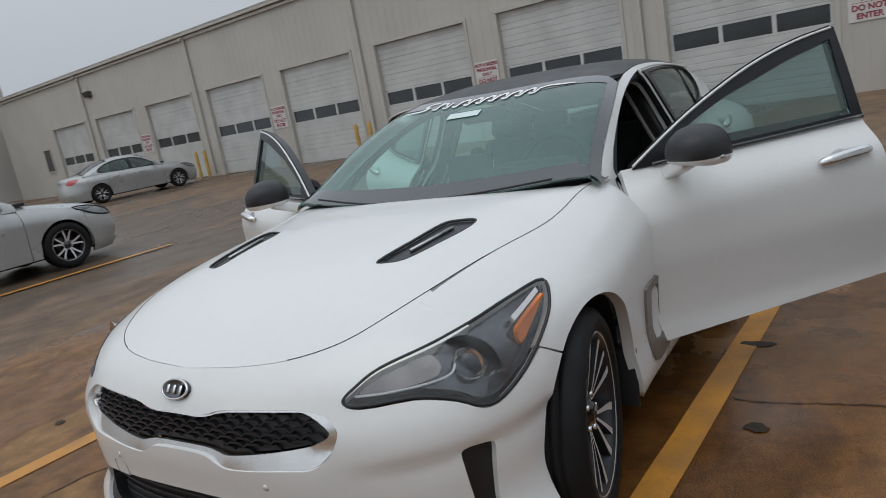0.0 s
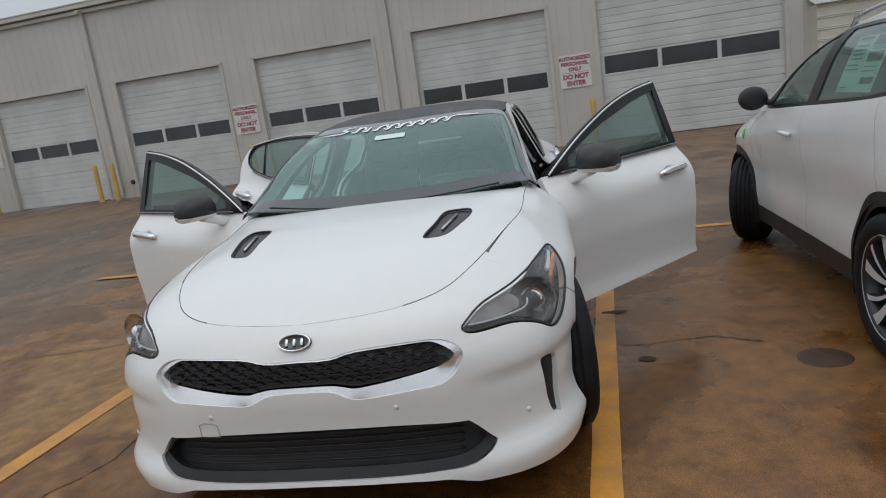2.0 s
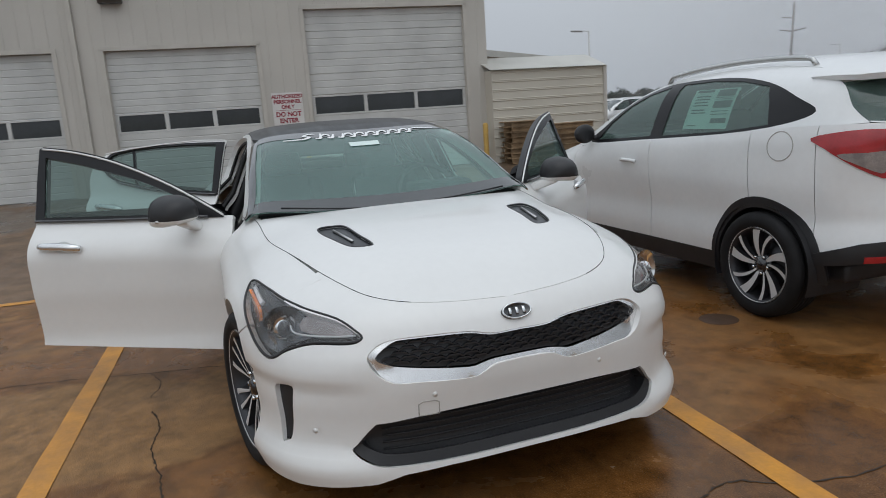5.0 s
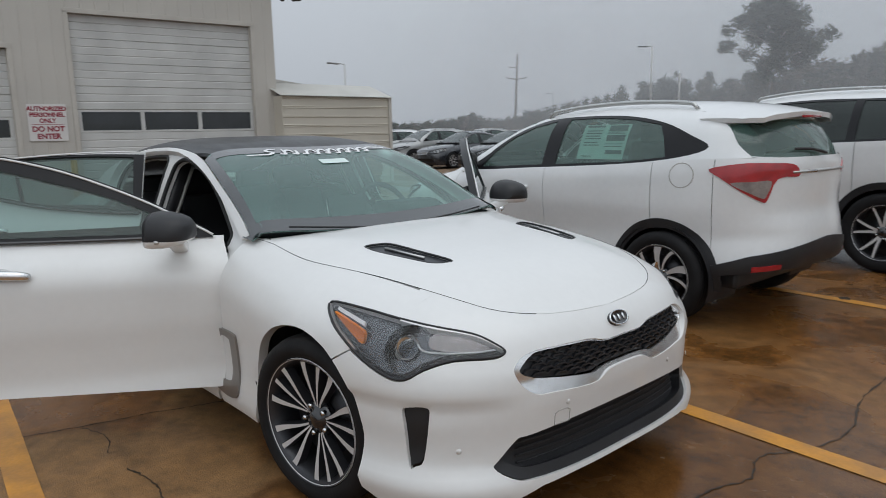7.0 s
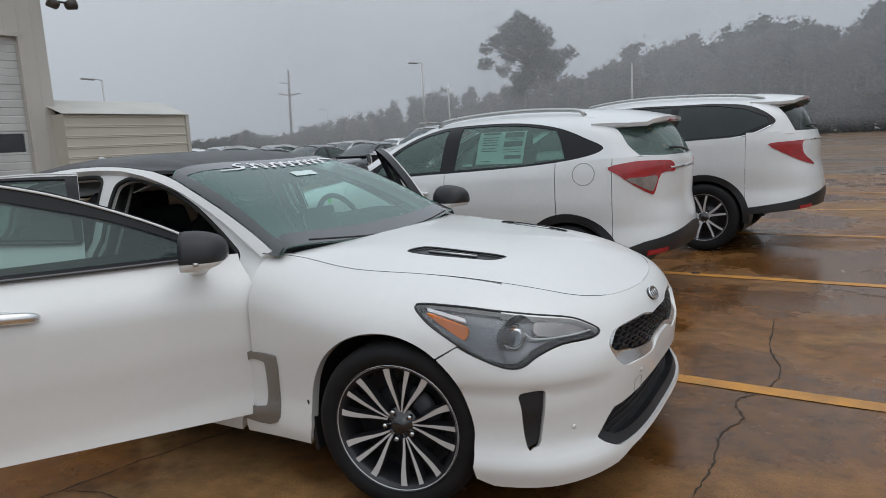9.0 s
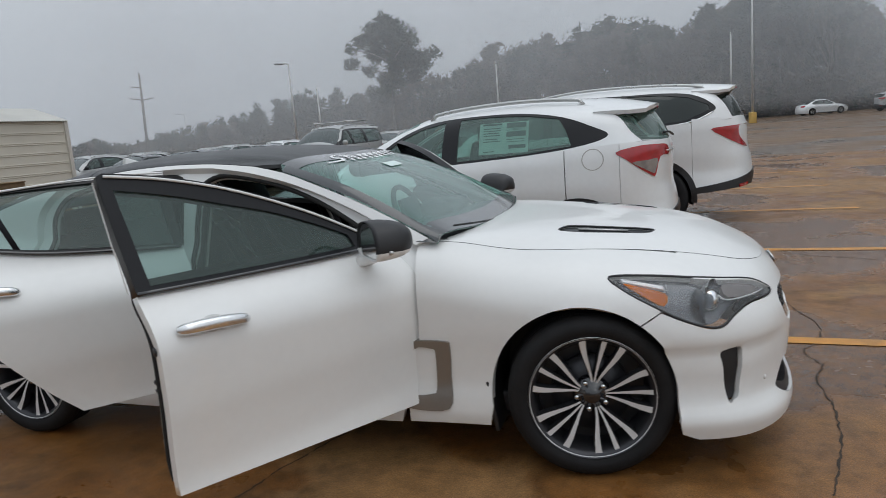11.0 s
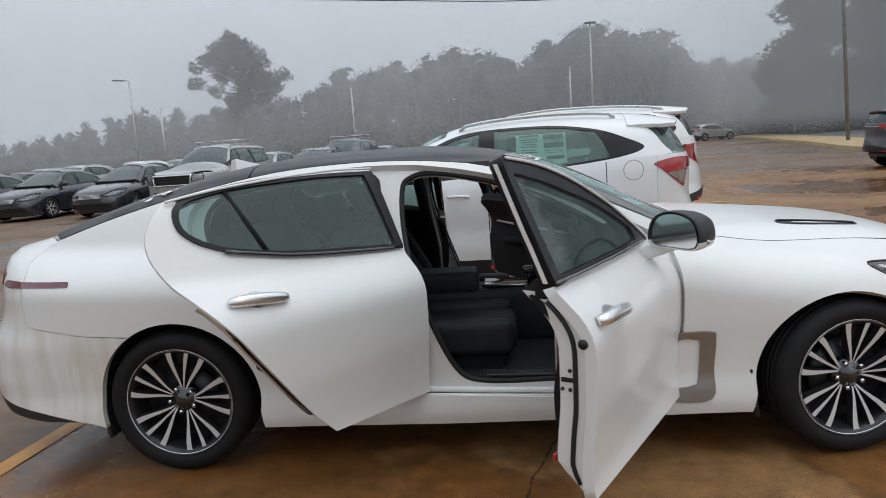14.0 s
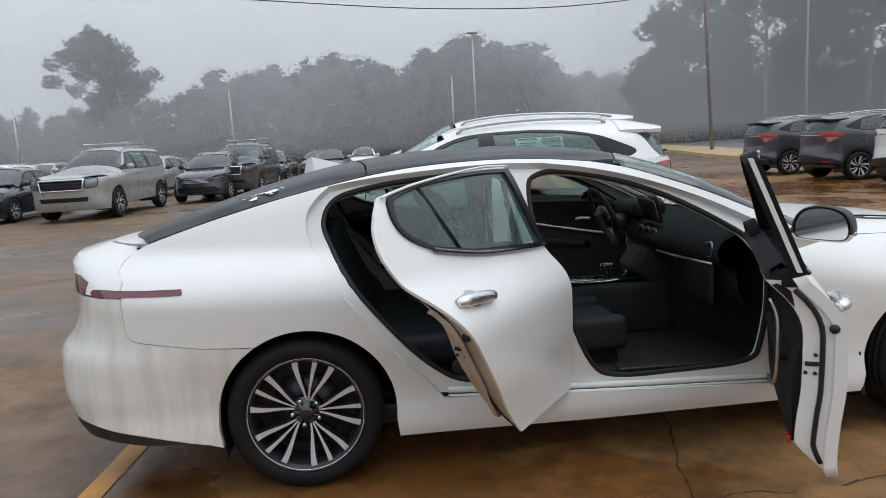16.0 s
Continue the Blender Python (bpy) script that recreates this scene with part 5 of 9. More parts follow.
    cup = sheet(smooth_line([((hx0 + hx1) / 2 + dx, hz - drop / 2 + 0.002 + dz) for dx, dz in ((-0.055, 0), (0, 0.026), (0.06, 0.004), (0, -0.024))], 6, True), xz(sh, lambda x, z: sh.body_y(x, z) + 0.002), 0.02, depth=0.0, outward=(0, 0, 0.6))
    sub("handle_cup", cup, M_SATIN)
    if front:
        build_mirror(door, s, hinge)
    return door


def ellipsoid(c, r, seg=20, rings=12, squash=None):
    bm = bmesh.new()
    bmesh.ops.create_uvsphere(bm, u_segments=seg, v_segments=rings, radius=1)
    for v in bm.verts:
        p = v.co.copy()
        if squash:
            p = squash(p)
        v.co = Vector((c[0] + p.x * r[0], c[1] + p.y * r[1], c[2] + p.z * r[2]))
    return bm


def build_mirror(door, s, hinge):
    """Door mirror: black cap over a white lower shell with a lamp strip, on a white foot."""
    cx, cy, cz = 0.515, s * 0.955, 1.018
    face = smooth_line([(-0.092, -0.048), (0.0, -0.058), (0.088, -0.056), (0.104, -0.012), (0.080, 0.042), (0.01, 0.066), (-0.062, 0.056), (-0.098, 0.010)], 4, True)
    loops = ((-0.030, 1.06), (-0.038, 1.13), (-0.018, 1.17), (0.025, 1.15), (0.070, 1.04), (0.106, 0.84), (0.128, 0.55), (0.136, 0.2))
    n = len(face)
    vv = [(cx + dx, cy + s * (a * k + 0.010 * (dx > 0.05)), cz + b * k) for dx, k in loops for a, b in ((a * 0.93, b) for a, b in face)]
    ff = [(j * n + i, j * n + (i + 1) % n, (j + 1) * n + (i + 1) % n, (j + 1) * n + i) for j in range(len(loops) - 1) for i in range(n)]
    ff.append(tuple(range((len(loops) - 1) * n, len(loops) * n)))
    yaw = Matrix.Translation((cx, cy, 0)) @ Matrix.Rotation(s * radians(20), 4, "Z") @ Matrix.Translation((-cx, -cy, 0))
    cap = bmesh.new()
    for v in vv:
        cap.verts.new(yaw @ Vector(v))
    cap.verts.ensure_lookup_table()
    for f in ff:
        cap.faces.new([cap.verts[i] for i in f])
    bmesh.ops.recalc_face_normals(cap, faces=cap.faces[:])
    for nm, m, keep, lab in (("mirror_cap", M_BLACK, 1, "black mirror cap"), ("mirror_shell", M_WHITE, -1, "white lower mirror shell")):
        b = cap.copy()
        bmesh.ops.bisect_plane(b, geom=b.verts[:] + b.edges[:] + b.faces[:], plane_co=(cx, cy, cz - 0.036), plane_no=(0.0, 0, 1), clear_inner=keep > 0, clear_outer=keep < 0)
        for v in b.verts:
            v.co -= Vector(hinge)
        part(nm, b, m, door, lab)
    cap.free()
    strip = tube(smooth_line([(cx + 0.02, cy - s * 0.100, cz - 0.038), (cx + 0.085, cy - s * 0.05, cz - 0.040), (cx + 0.088, cy + s * 0.05, cz - 0.040), (cx + 0.015, cy + s * 0.115, cz - 0.038)], 5), 0.008, 8)
    part("mirror_lamp", shifted(([tuple(yaw @ Vector(p)) for p in strip[0]], strip[1]), hinge), M_SATIN, door, "silver lamp strip")
    gl = ([tuple(yaw @ Vector((cx - 0.030, cy + s * a * 0.93, cz + b))) for a, b in face], [tuple(range(n)) if s > 0 else tuple(range(n))[::-1]])
    part("mirror_glass", shifted(gl, hinge), M_CHROME, door, "mirror glass with rain drops", smooth=False)
    foot = box(0.07, 0.16, 0.05, (cx + 0.045, s * 0.880, cz - 0.075), 0.018, 3, Matrix.Rotation(s * 0.35, 4, "X"))
    for v in foot.verts:
        v.co -= Vector(hinge)
    part("mirror_foot", foot, M_WHITE, door)


BONNET_CAP = pchip((0.70, 0.80, 0.95, 1.10, 1.30, 1.60, 1.80, 2.3), (0.948, 0.953, 0.962, 0.966, 0.962, 0.940, 0.92, 0.90))


def build_fastback():
    sh = ST_SHELL
    car = thing("sports_sedan", "pearl white fastback sedan with black roof and open doors", "car")

    # body sides: rail over the doors, rear quarter and rocker in one skin, and the recessed frame round the openings
    union_front = smooth_line(F_FRONT, 4)
    ws_edge = smooth_line([(0.80, 0.965), (0.62, 1.055), (0.42, 1.145), (0.22, 1.222), (0.06, 1.276), (-0.10, 1.312)], 4)
    roof_edge = smooth_line([(-0.10, 1.312), (-0.35, 1.338), (-0.65, 1.345), (-1.0, 1.325), (-1.4, 1.257), (-1.8, 1.16), (-2.1, 1.07)], 4)
    tail_edge = [(-2.1, 1.07), (-2.165, 1.04), (-2.20, 1.005), (-2.16, 0.93), (-2.153, 0.80), (-2.148, 0.735), (-2.128, 0.712)]
    seam = [(-2.10, 0.702), (-2.0, 0.688), (-1.85, 0.666), (-1.70, 0.657)]
    arch_r = arc(-1.437, 0.335, 0.372, 121, -8, 30)
    q_out = ws_edge[:-1] + roof_edge[:-1] + tail_edge + seam + arch_r + [(-1.06, 0.205), (-0.2, 0.19), (0.66, 0.19)]
    q_in = [(0.690, 0.275), (-0.30, 0.325), (-0.86, 0.350)] + smooth_line(REAR_EDGE[::-1], 4)[1:] + smooth_line(REAR_TOP[::-1], 4) + smooth_line(DOOR_TOP[::-1], 4) + [(0.748, 0.94)]
    jamb_out = union_front + [(x - 0.022, z - 0.004) for x, z in smooth_line(REAR_EDGE[::-1], 4)[1:]] + [(x, z + 0.010) for x, z in smooth_line(REAR_TOP[::-1], 4)] + [(x, z + 0.010) for x, z in smooth_line(DOOR_TOP[::-1], 4)]
    hole_f = smooth_line([(-0.40, 1.20), (-0.36, 1.262), (-0.24, 1.275), (0.0, 1.225), (0.25, 1.132), (0.50, 0.99), (0.60, 0.90), (0.62, 0.72), (0.60, 0.46), (0.53, 0.375), (0.20, 0.36), (-0.08, 0.365), (-0.19, 0.43), (-0.29, 0.66), (-0.385, 0.98)], 4, True)
    hole_r = smooth_line([(-0.50, 1.15), (-0.53, 1.275), (-0.70, 1.288), (-0.95, 1.275), (-1.15, 1.250), (-1.27, 1.215), (-1.325, 1.14), (-1.315, 1.05), (-1.22, 0.87), (-1.03, 0.62), (-0.88, 0.47), (-0.75, 0.405), (-0.50, 0.395), (-0.40, 0.47), (-0.44, 0.80)], 4, True)
    hood_r = [(0.815, 0.728), (0.95, 0.718), (1.10, 0.714), (1.30, 0.700), (1.586, 0.648), (1.79, 0.599), (1.94, 0.538), (2.045, 0.463), (2.117, 0.346), (2.155, 0.19), (2.170, 0.0)]
    hood_line = smooth_line(hood_r, 4)
    edge = [(x, -y) for x, y in hood_line]
    recess = lambda x, z: sh.full_y(x, z) - 0.045
    for s in (-1, 1):
        g = sheet(q_out + q_in, xz(sh, sh.full_y), 0.028, depth=0.05, outward=(0, 0, 0.6))
        part("body_side", sided(g, s), M_WHITE, car)
        g = sheet(jamb_out, xz(sh, recess), 0.03, [hole_f, hole_r], depth=0.035, outward=(0, 0, 0.6))
        part("door_jamb", sided(g, s), M_WHITE, car, "white painted door frame")
        for hole in (hole_f, hole_r):
            hq = sh.sideways(np.array(hole), lambda x, z: sh.full_y(x, z) - 0.05)
            part("door_seal", sided(tube(hq, 0.012, 6, True), s), M_SEAL, car)
        scuff = box(0.56, 0.07, 0.014, (0.22, s * 0.800, 0.372), 0.005, 2, Matrix.Rotation(radians(1.5), 4, "Y"))
        part("scuff_plate", scuff, M_BLACK, car, "black sill scuff plate")
        ridge = sh.sideways(np.array([(-0.84, 0.352), (-0.4, 0.327), (0.0, 0.308), (0.64, 0.284)]), lambda x, z: sh.body_y(x, z) - 0.022)
        part("sill_ridge", sided(tube(smooth_line([tuple(p) for p in ridge], 8), 0.006, 6), s), M_WHITE, car)
        sill = sh.sideways(np.array([(-0.84, 0.372), (-0.4, 0.345), (0.0, 0.325), (0.64, 0.300)]), lambda x, z: sh.body_y(x, z) - 0.035)
        part("sill_step", sided(tube(smooth_line([tuple(p) for p in sill], 8), 0.014, 6), s), M_WHITE, car)
        # front wing, wrapping over its top
        fz = pchip((0.772, 0.90, 1.10, 1.30, 1.586, 1.75, 1.85), (0.958, 0.952, 0.925, 0.897, 0.873, 0.850, 0.826))
        fender = [(0.772, 0.75, 0.958)] + [(float(x), float(np.interp(x, [p[0] for p in hood_line], [p[1] for p in hood_line])) + 0.003, float(fz(x))) for x in np.linspace(0.82, 1.85, 24)]
        lamp_top = [(1.85, 0.700, 0.776), (1.75, 0.742, 0.789), (1.64, 0.792, 0.80), (1.545, 0.824, 0.801), (1.60, 0.85, 0.755), (1.70, 0.845, 0.70), (1.735, 0.842, 0.675)]
        arch_f = [(1.437 + 0.368 * math.cos(a), 0.92, 0.335 + 0.368 * math.sin(a)) for a in np.radians(np.linspace(53, 188, 30))]
        back = [(x + 0.006, 0.92, z) for x, z in union_front[::-1]]
        outline = aro_pts(fender) + aro_pts(snug(sh, smooth_line(lamp_top, 3) + arch_f + [(1.055, 0.92, 0.20), (0.70, 0.92, 0.195)] + back))
        g = sheet(outline, aro(sh), 0.026, depth=0.04, outward=(0, 0, 0.5))
        part("front_wing", sided(g, s), M_WHITE, car)
        # satin fin behind the front wheel
        fin = [(0.700, 0.30), (0.715, 0.262), (0.885, 0.268), (0.898, 0.40), (0.905, 0.53), (0.885, 0.558), (0.735, 0.555), (0.715, 0.52)]
        slot = [(0.735, 0.325), (0.815, 0.328), (0.832, 0.345), (0.838, 0.42), (0.840, 0.505), (0.828, 0.525), (0.750, 0.522), (0.738, 0.42)]
        proud = lambda x, z: sh.body_y(x, z) + 0.010
        g = sheet(smooth_line(fin, 4, True), xz(sh, proud), 0.02, [smooth_line(slot, 4, True)], depth=0.03, outward=(0, 0, 0.4))
        part("wing_vent", sided(g, s), M_PEWTER, car, "satin silver fender vent surround")
        g = sheet(smooth_line(slot, 4, True), xz(sh, lambda x, z: sh.body_y(x, z) + 0.001), 0.03, depth=0.0, outward=(0, 0, 0.4))
        part("vent_slot", sided(g, s), M_WHITE, car)
        for cx, r in ((1.437, 0.368), (-1.437, 0.372)):
            v, f = [], []
            for i in range(33):
                a = radians(200 - 220 * i / 32)
                lx, lz = cx + r * 1.04 * math.cos(a), 0.335 + r * 1.04 * math.sin(a)
                skin_y = float(sh.body_y(np.array([lx]), np.array([max(lz, 0.2)]))[0])
                for y in (-0.50, -max(0.52, min(0.90, skin_y - 0.060))):
                    v.append((lx, y, lz))
            f = [(2 * i, 2 * i + 1, 2 * i + 3, 2 * i + 2) for i in range(32)]
            v2 = [(cx, -0.50, 0.335)] + [v[2 * i] for i in range(33)]
            o = len(v)
            v += v2
            f += [(o, o + i + 1, o + i + 2) for i in range(32)]
            part("wheel_arch_liner", sided((v, f), s), M_BLACK, car)
        # mud flaps
        for x in (1.065, -1.815):
            fl = box(0.02, 0.20, 0.22, (x, s * 0.80, 0.28), 0.008, 2, Matrix.Rotation(radians(-8), 4, "Y"))
            part("mud_flap", fl, M_BLACK, car)
    doors = [(-1, True, 63.0), (-1, False, 54.0), (1, True, 46.0), (1, False, 0.0)]
    for s, front, ang in doors:
        build_door(car, s, front, ang)

    # bonnet
    rear = smooth_line([(0.815, 0.728), (0.915, 0.45), (0.950, 0.0), (0.915, -0.45), (0.815, -0.728)], 5)
    vent = smooth_line([(1.315, -0.500), (1.325, -0.430), (1.365, -0.393), (1.53, -0.378), (1.685, -0.358), (1.705, -0.385), (1.665, -0.445), (1.52, -0.487), (1.40, -0.510)], 4, True)
    vent_l = [(x, -y) for x, y in vent]
    hood = edge + [(x, -y) for x, y in edge[::-1]][1:] + rear[1:-1]
    def bonnet_top(q):
        p = sh.down(q)
        cap = BONNET_CAP(q[:, 0]) - 0.012 * (q[:, 1] / 0.72) ** 2
        k = np.clip(0.5 + 0.5 * (p[:, 2] - cap) / 0.030, 0, 1)
        edge_k = np.clip((np.interp(q[:, 0], [p[0] for p in hood_line], [p[1] for p in hood_line]) - np.abs(q[:, 1])) / 0.05, 0, 1)
        low_z = p[:, 2] * (1 - k) + cap * k - 0.030 * k * (1 - k)
        p[:, 2] += (low_z - p[:, 2]) * edge_k
        return p
    g = sheet(hood, bonnet_top, 0.032, [vent, vent_l], depth=0.02, outward=(0, 0, -20))
    part("bonnet", g, M_WHITE, car)
    for sg in (1, -1):
        # dark tube stands for the shade in the bonnet's shut gap
        seal = bonnet_top(np.array([(x, sg * (abs(y) + 0.001)) for x, y in edge[:-8]]))
        part("bonnet_gap_line", tube(seal + np.array([0, 0, 0.0002]), 0.0014, 5), M_SEAL, car)
    for vv, sg in ((vent, -1), (vent_l, 1)):
        low = lambda q: bonnet_top(q) - np.array([0, 0, 0.010])
        part("bonnet_vent", sheet(vv, low, 0.03, depth=0.0, outward=(0, 0, -20)), M_GRILLE, car, "dark recessed bonnet vent")
        cl = [(1.39, sg * 0.452), (1.60, sg * 0.418)]
        a, b = (bonnet_top(np.array([c]))[0] for c in cl)
        part("vent_blade", tube([a + np.array([0, 0, -0.004]), b + np.array([0, 0, -0.004])], 0.006, 6), M_SATIN, car)
        rim = bonnet_top(np.array(vv))
        part("vent_rim", tube(rim + np.array([0, 0, -0.003]), 0.005, 5, True), M_BLACK, car)

    # bumper skin with its openings, laid round the nose
    hl = [(1.547, 0.826, 0.799), (1.60, 0.85, 0.755), (1.70, 0.845, 0.70), (1.80, 0.822, 0.645), (1.90, 0.782, 0.607), (1.955, 0.743, 0.606), (2.0, 0.695, 0.640), (2.06, 0.622, 0.666), (2.105, 0.56, 0.668), (2.124, 0.526, 0.680),
          (2.10, 0.540, 0.703), (2.03, 0.585, 0.738), (1.94, 0.65, 0.762), (1.84, 0.705, 0.777), (1.70, 0.765, 0.794)]
    plain_ring = ring(sh)

    def RG(q):
        """The nose, hollowed under a crease round the side air slots."""
        p = plain_ring(q)
        a, z = np.abs(q[:, 0]) / K_RING, q[:, 1]
        ease = lambda v: np.clip(v, 0, 1) ** 2 * (3 - 2 * np.clip(v, 0, 1))
        k = ease((z - 0.25) / 0.07) * ease((0.545 - z) / 0.035) * ease((a - 20) / 12) * ease((70 - a) / 14)
        n = np.stack([p[:, 0] - 1.0, p[:, 1], np.zeros(len(p))], 1)
        return p - n / np.linalg.norm(n, axis=1, keepdims=True) * (0.024 * k)[:, None]
    hl = snug(sh, hl)
    hl_ring = smooth_line(ring_xyz(hl), 4, True)
    hood_front = ring_xyz([tuple(p) for p in sh.down(np.array([(x, -y) for x, y in smooth_line(hood_r[5:], 5)]))])
    right = [(a, z - 0.001) for a, z in hood_front]  # from the side to the middle, on the right
    lamp_edge = ring_xyz(snug(sh, [(1.85, -0.704, 0.772), (1.94, -0.65, 0.757), (2.03, -0.585, 0.733), (2.10, -0.540, 0.698), (2.124, -0.526, 0.678), (2.105, -0.56, 0.662), (2.06, -0.622, 0.660), (2.0, -0.695, 0.634), (1.955, -0.743, 0.600), (1.90, -0.782, 0.601), (1.80, -0.822, 0.639), (1.735, -0.845, 0.670)]))
    side_low = ring_side(sh, [(1.437 + 0.368 * math.cos(a), 0.335 + 0.368 * math.sin(a)) for a in np.radians(np.linspace(52, -14, 34))] + [(1.80, 0.20)])
    bottom = ring_side(sh, [(1.86, 0.175)]) + ring_pts(sh, [(-0.78, 0.168), (-0.66, 0.178), (-0.54, 0.186), (-0.45, 0.212), (-0.30, 0.220), (-0.02, 0.222)])
    right_half = [p for p in right[::-1] if p[0] < -0.01] + smooth_line(lamp_edge, 3) + side_low + bottom
    outline = right_half + [(-a, z) for a, z in right_half[::-1]]
    gr_half = [(-0.0, 0.652), (-0.11, 0.652), (-0.20, 0.670), (-0.394, 0.674), (-0.475, 0.665), (-0.520, 0.640), (-0.535, 0.612), (-0.51, 0.565), (-0.46, 0.533), (-0.38, 0.527), (-0.205, 0.514), (-0.155, 0.524), (-0.105, 0.545), (-0.0, 0.549)]
    grille = smooth_line([(-a, z) for a, z in gr_half[::-1]][:-1] + gr_half[:-1], 3, True)
    mesh_half = [(-0.0, 0.644), (-0.11, 0.644), (-0.20, 0.661), (-0.394, 0.666), (-0.455, 0.657), (-0.512, 0.617), (-0.48, 0.590), (-0.405, 0.573), (-0.205, 0.548), (-0.155, 0.553), (-0.105, 0.560), (-0.0, 0.561)]
    mesh = smooth_line([(-a, z) for a, z in mesh_half[::-1]][:-1] + mesh_half[:-1], 3, True)
    intake_half = [(-0.0, 0.412), (-0.30, 0.409), (-0.50, 0.393), (-0.535, 0.385), (-0.595, 0.320), (-0.612, 0.298), (-0.57, 0.265), (-0.50, 0.243), (-0.30, 0.238), (-0.0, 0.238)]
    intake = smooth_line([(-a, z) for a, z in intake_half[::-1]][:-1] + intake_half[:-1], 3, True)
    svent = snug(sh, [(1.958, -0.80, 0.497), (1.982, -0.79, 0.510), (2.033, -0.75, 0.512), (2.040, -0.75, 0.474), (2.026, -0.77, 0.335), (2.004, -0.79, 0.311), (1.984, -0.80, 0.313), (1.968, -0.81, 0.445)])
    sv = smooth_line(ring_xyz(svent), 3, True)
    sv_l = [(-a, z) for a, z in sv]
    gr_r, in_r, me_r = ring_pts(sh, grille), ring_pts(sh, intake), ring_pts(sh, mesh)
    g = sheet(outline, RG, 0.026, [gr_r, in_r, sv, sv_l], depth=0.03, outward=(1.0, 0, 0.5))
    part("front_bumper", g, M_WHITE, car)

    def sunk(d):
        def f(q):
            p = RG(q)
            n = np.stack([p[:, 0] - 1.0, p[:, 1], np.zeros(len(p))], 1)
            return p - n / np.linalg.norm(n, axis=1, keepdims=True) * d
        return f
    # the surround's lower lip slopes back towards the mesh
    def dished(q):
        pt = RG(q)
        z = pt[:, 2]
        d = 0.004 + 0.34 * np.clip(z - 0.520, 0, 0.055) - 0.25 * np.clip(z - 0.580, 0, 0.055)
        n = np.stack([pt[:, 0] - 1.0, pt[:, 1], np.zeros(len(pt))], 1)
        return pt - n / np.linalg.norm(n, axis=1, keepdims=True) * d[:, None]
    part("grille_surround", sheet(gr_r, dished, 0.018, [me_r], depth=0.02, outward=(1, 0, 0.5)), M_BRIGHT, car, "satin chrome grille surround with rain drops")
    part("grille_backing", sheet(me_r, sunk(0.035), 0.04, depth=0.0, outward=(1, 0, 0.5)), M_BLACK, car)
    # honeycomb of the grille: overlapping scales
    bars_v, bars_f = [], []
    poly = np.array(mesh)
    for row in range(8):
        z = 0.558 + row * 0.0145
        for col in range(-9, 10):
            y = (col + 0.5 * (row % 2)) * 0.062
            pts = [(y - 0.031, z), (y - 0.018, z + 0.0085), (y + 0.018, z + 0.0085), (y + 0.031, z)]
            if not in_poly(mesh, pts).all():
                continue
            p = sh.ends(np.array(pts))
            o = len(bars_v)
            for q in p:
                d = np.array([q[0] - 1.0, q[1]])
                d /= np.linalg.norm(d)
                for dx, dz in ((-0.022, -0.0028), (-0.022, 0.0028), (-0.034, 0.0028), (-0.034, -0.0028)):
                    bars_v.append((q[0] + dx * d[0], q[1] + dx * d[1], q[2] + dz))
            for i in range(3):
                for k in range(4):
                    bars_f.append((o + 4 * i + k, o + 4 * i + (k + 1) % 4, o + 4 * i + 4 + (k + 1) % 4, o + 4 * i + 4 + k))
    part("grille_mesh", (bars_v, bars_f), M_GRILLE, car, smooth=False)["kind"] = "stuff"
    part("intake_backing", sheet(in_r, sunk(0.055), 0.05, depth=0.0, outward=(1, 0, 0.5)), M_BLACK, car)
    lip_in = [(y * 0.955, 0.272 + (z - 0.238) * 0.77) for y, z in intake]
    part("intake_frame", sheet(in_r, sunk(0.012), 0.02, [ring_pts(sh, lip_in)], depth=0.06, outward=(1, 0, 0.5)), M_BLACK, car, "black lower intake frame")
    for k in range(5):
        z = 0.282 + k * 0.024
        ln = [tuple(q - np.array([0.048, 0, 0])) for q in sh.ends(np.array([(y, z) for y in np.linspace(-0.50, 0.50, 25)]))]
        part("intake_bar", tube(ln, 0.004, 4), M_BLACK, car)
    for q in (sv, sv_l):
        part("side_intake", sheet(q, sunk(0.02), 0.03, depth=0.0, outward=(1, 0, 0.5)), M_BLACK, car, "black side air slot")
    for yz in ((-0.33, 0.478), (0.31, 0.476), (-0.715, 0.375), (0.715, 0.375)):
        c = sh.ends(np.array([yz]))[0]
        d = np.array([c[0] - 1.0, c[1], 0])
        d /= np.linalg.norm(d)
        rot = Vector(d).to_track_quat("Z", "Y").to_matrix().to_4x4()
        part("parking_sensor", cyl(0.010, 0.010, 0.0025, tuple(c), 16, rot, 0.001), M_WHITE, car)
    sq = ring_pts(sh, [(-0.385, 0.405), (-0.315, 0.405), (-0.315, 0.447), (-0.33, 0.455), (-0.37, 0.455), (-0.385, 0.447)])
    rimp = RG(np.array(dense(sq, 0.01)))
    part("tow_hook_cover", tube(rimp, 0.0022, 4, True), M_LIGHTCARD, car)

    # badge: dark oval with a bright rim and three plain upright marks
    bc = sh.ends(np.array([(0.0, 0.705)]))[0]
    tilt = Matrix.Rotation(radians(-33), 4, "Y")
    bx = Matrix.Translation(bc + np.array([0.004, 0, 0])) @ tilt
    o1 = lathe([(0.0, 0.006), (0.8, 0.006), (0.86, 0.009), (1.0, 0.004), (1.02, -0.004)], 36, "x")
    vv = [tuple(bx @ Vector((x, y * 0.056, z * 0.029))) for x, y, z in o1[0]]
    part("badge", (vv, o1[1]), M_GLOSSBLACK, car, "black oval badge")
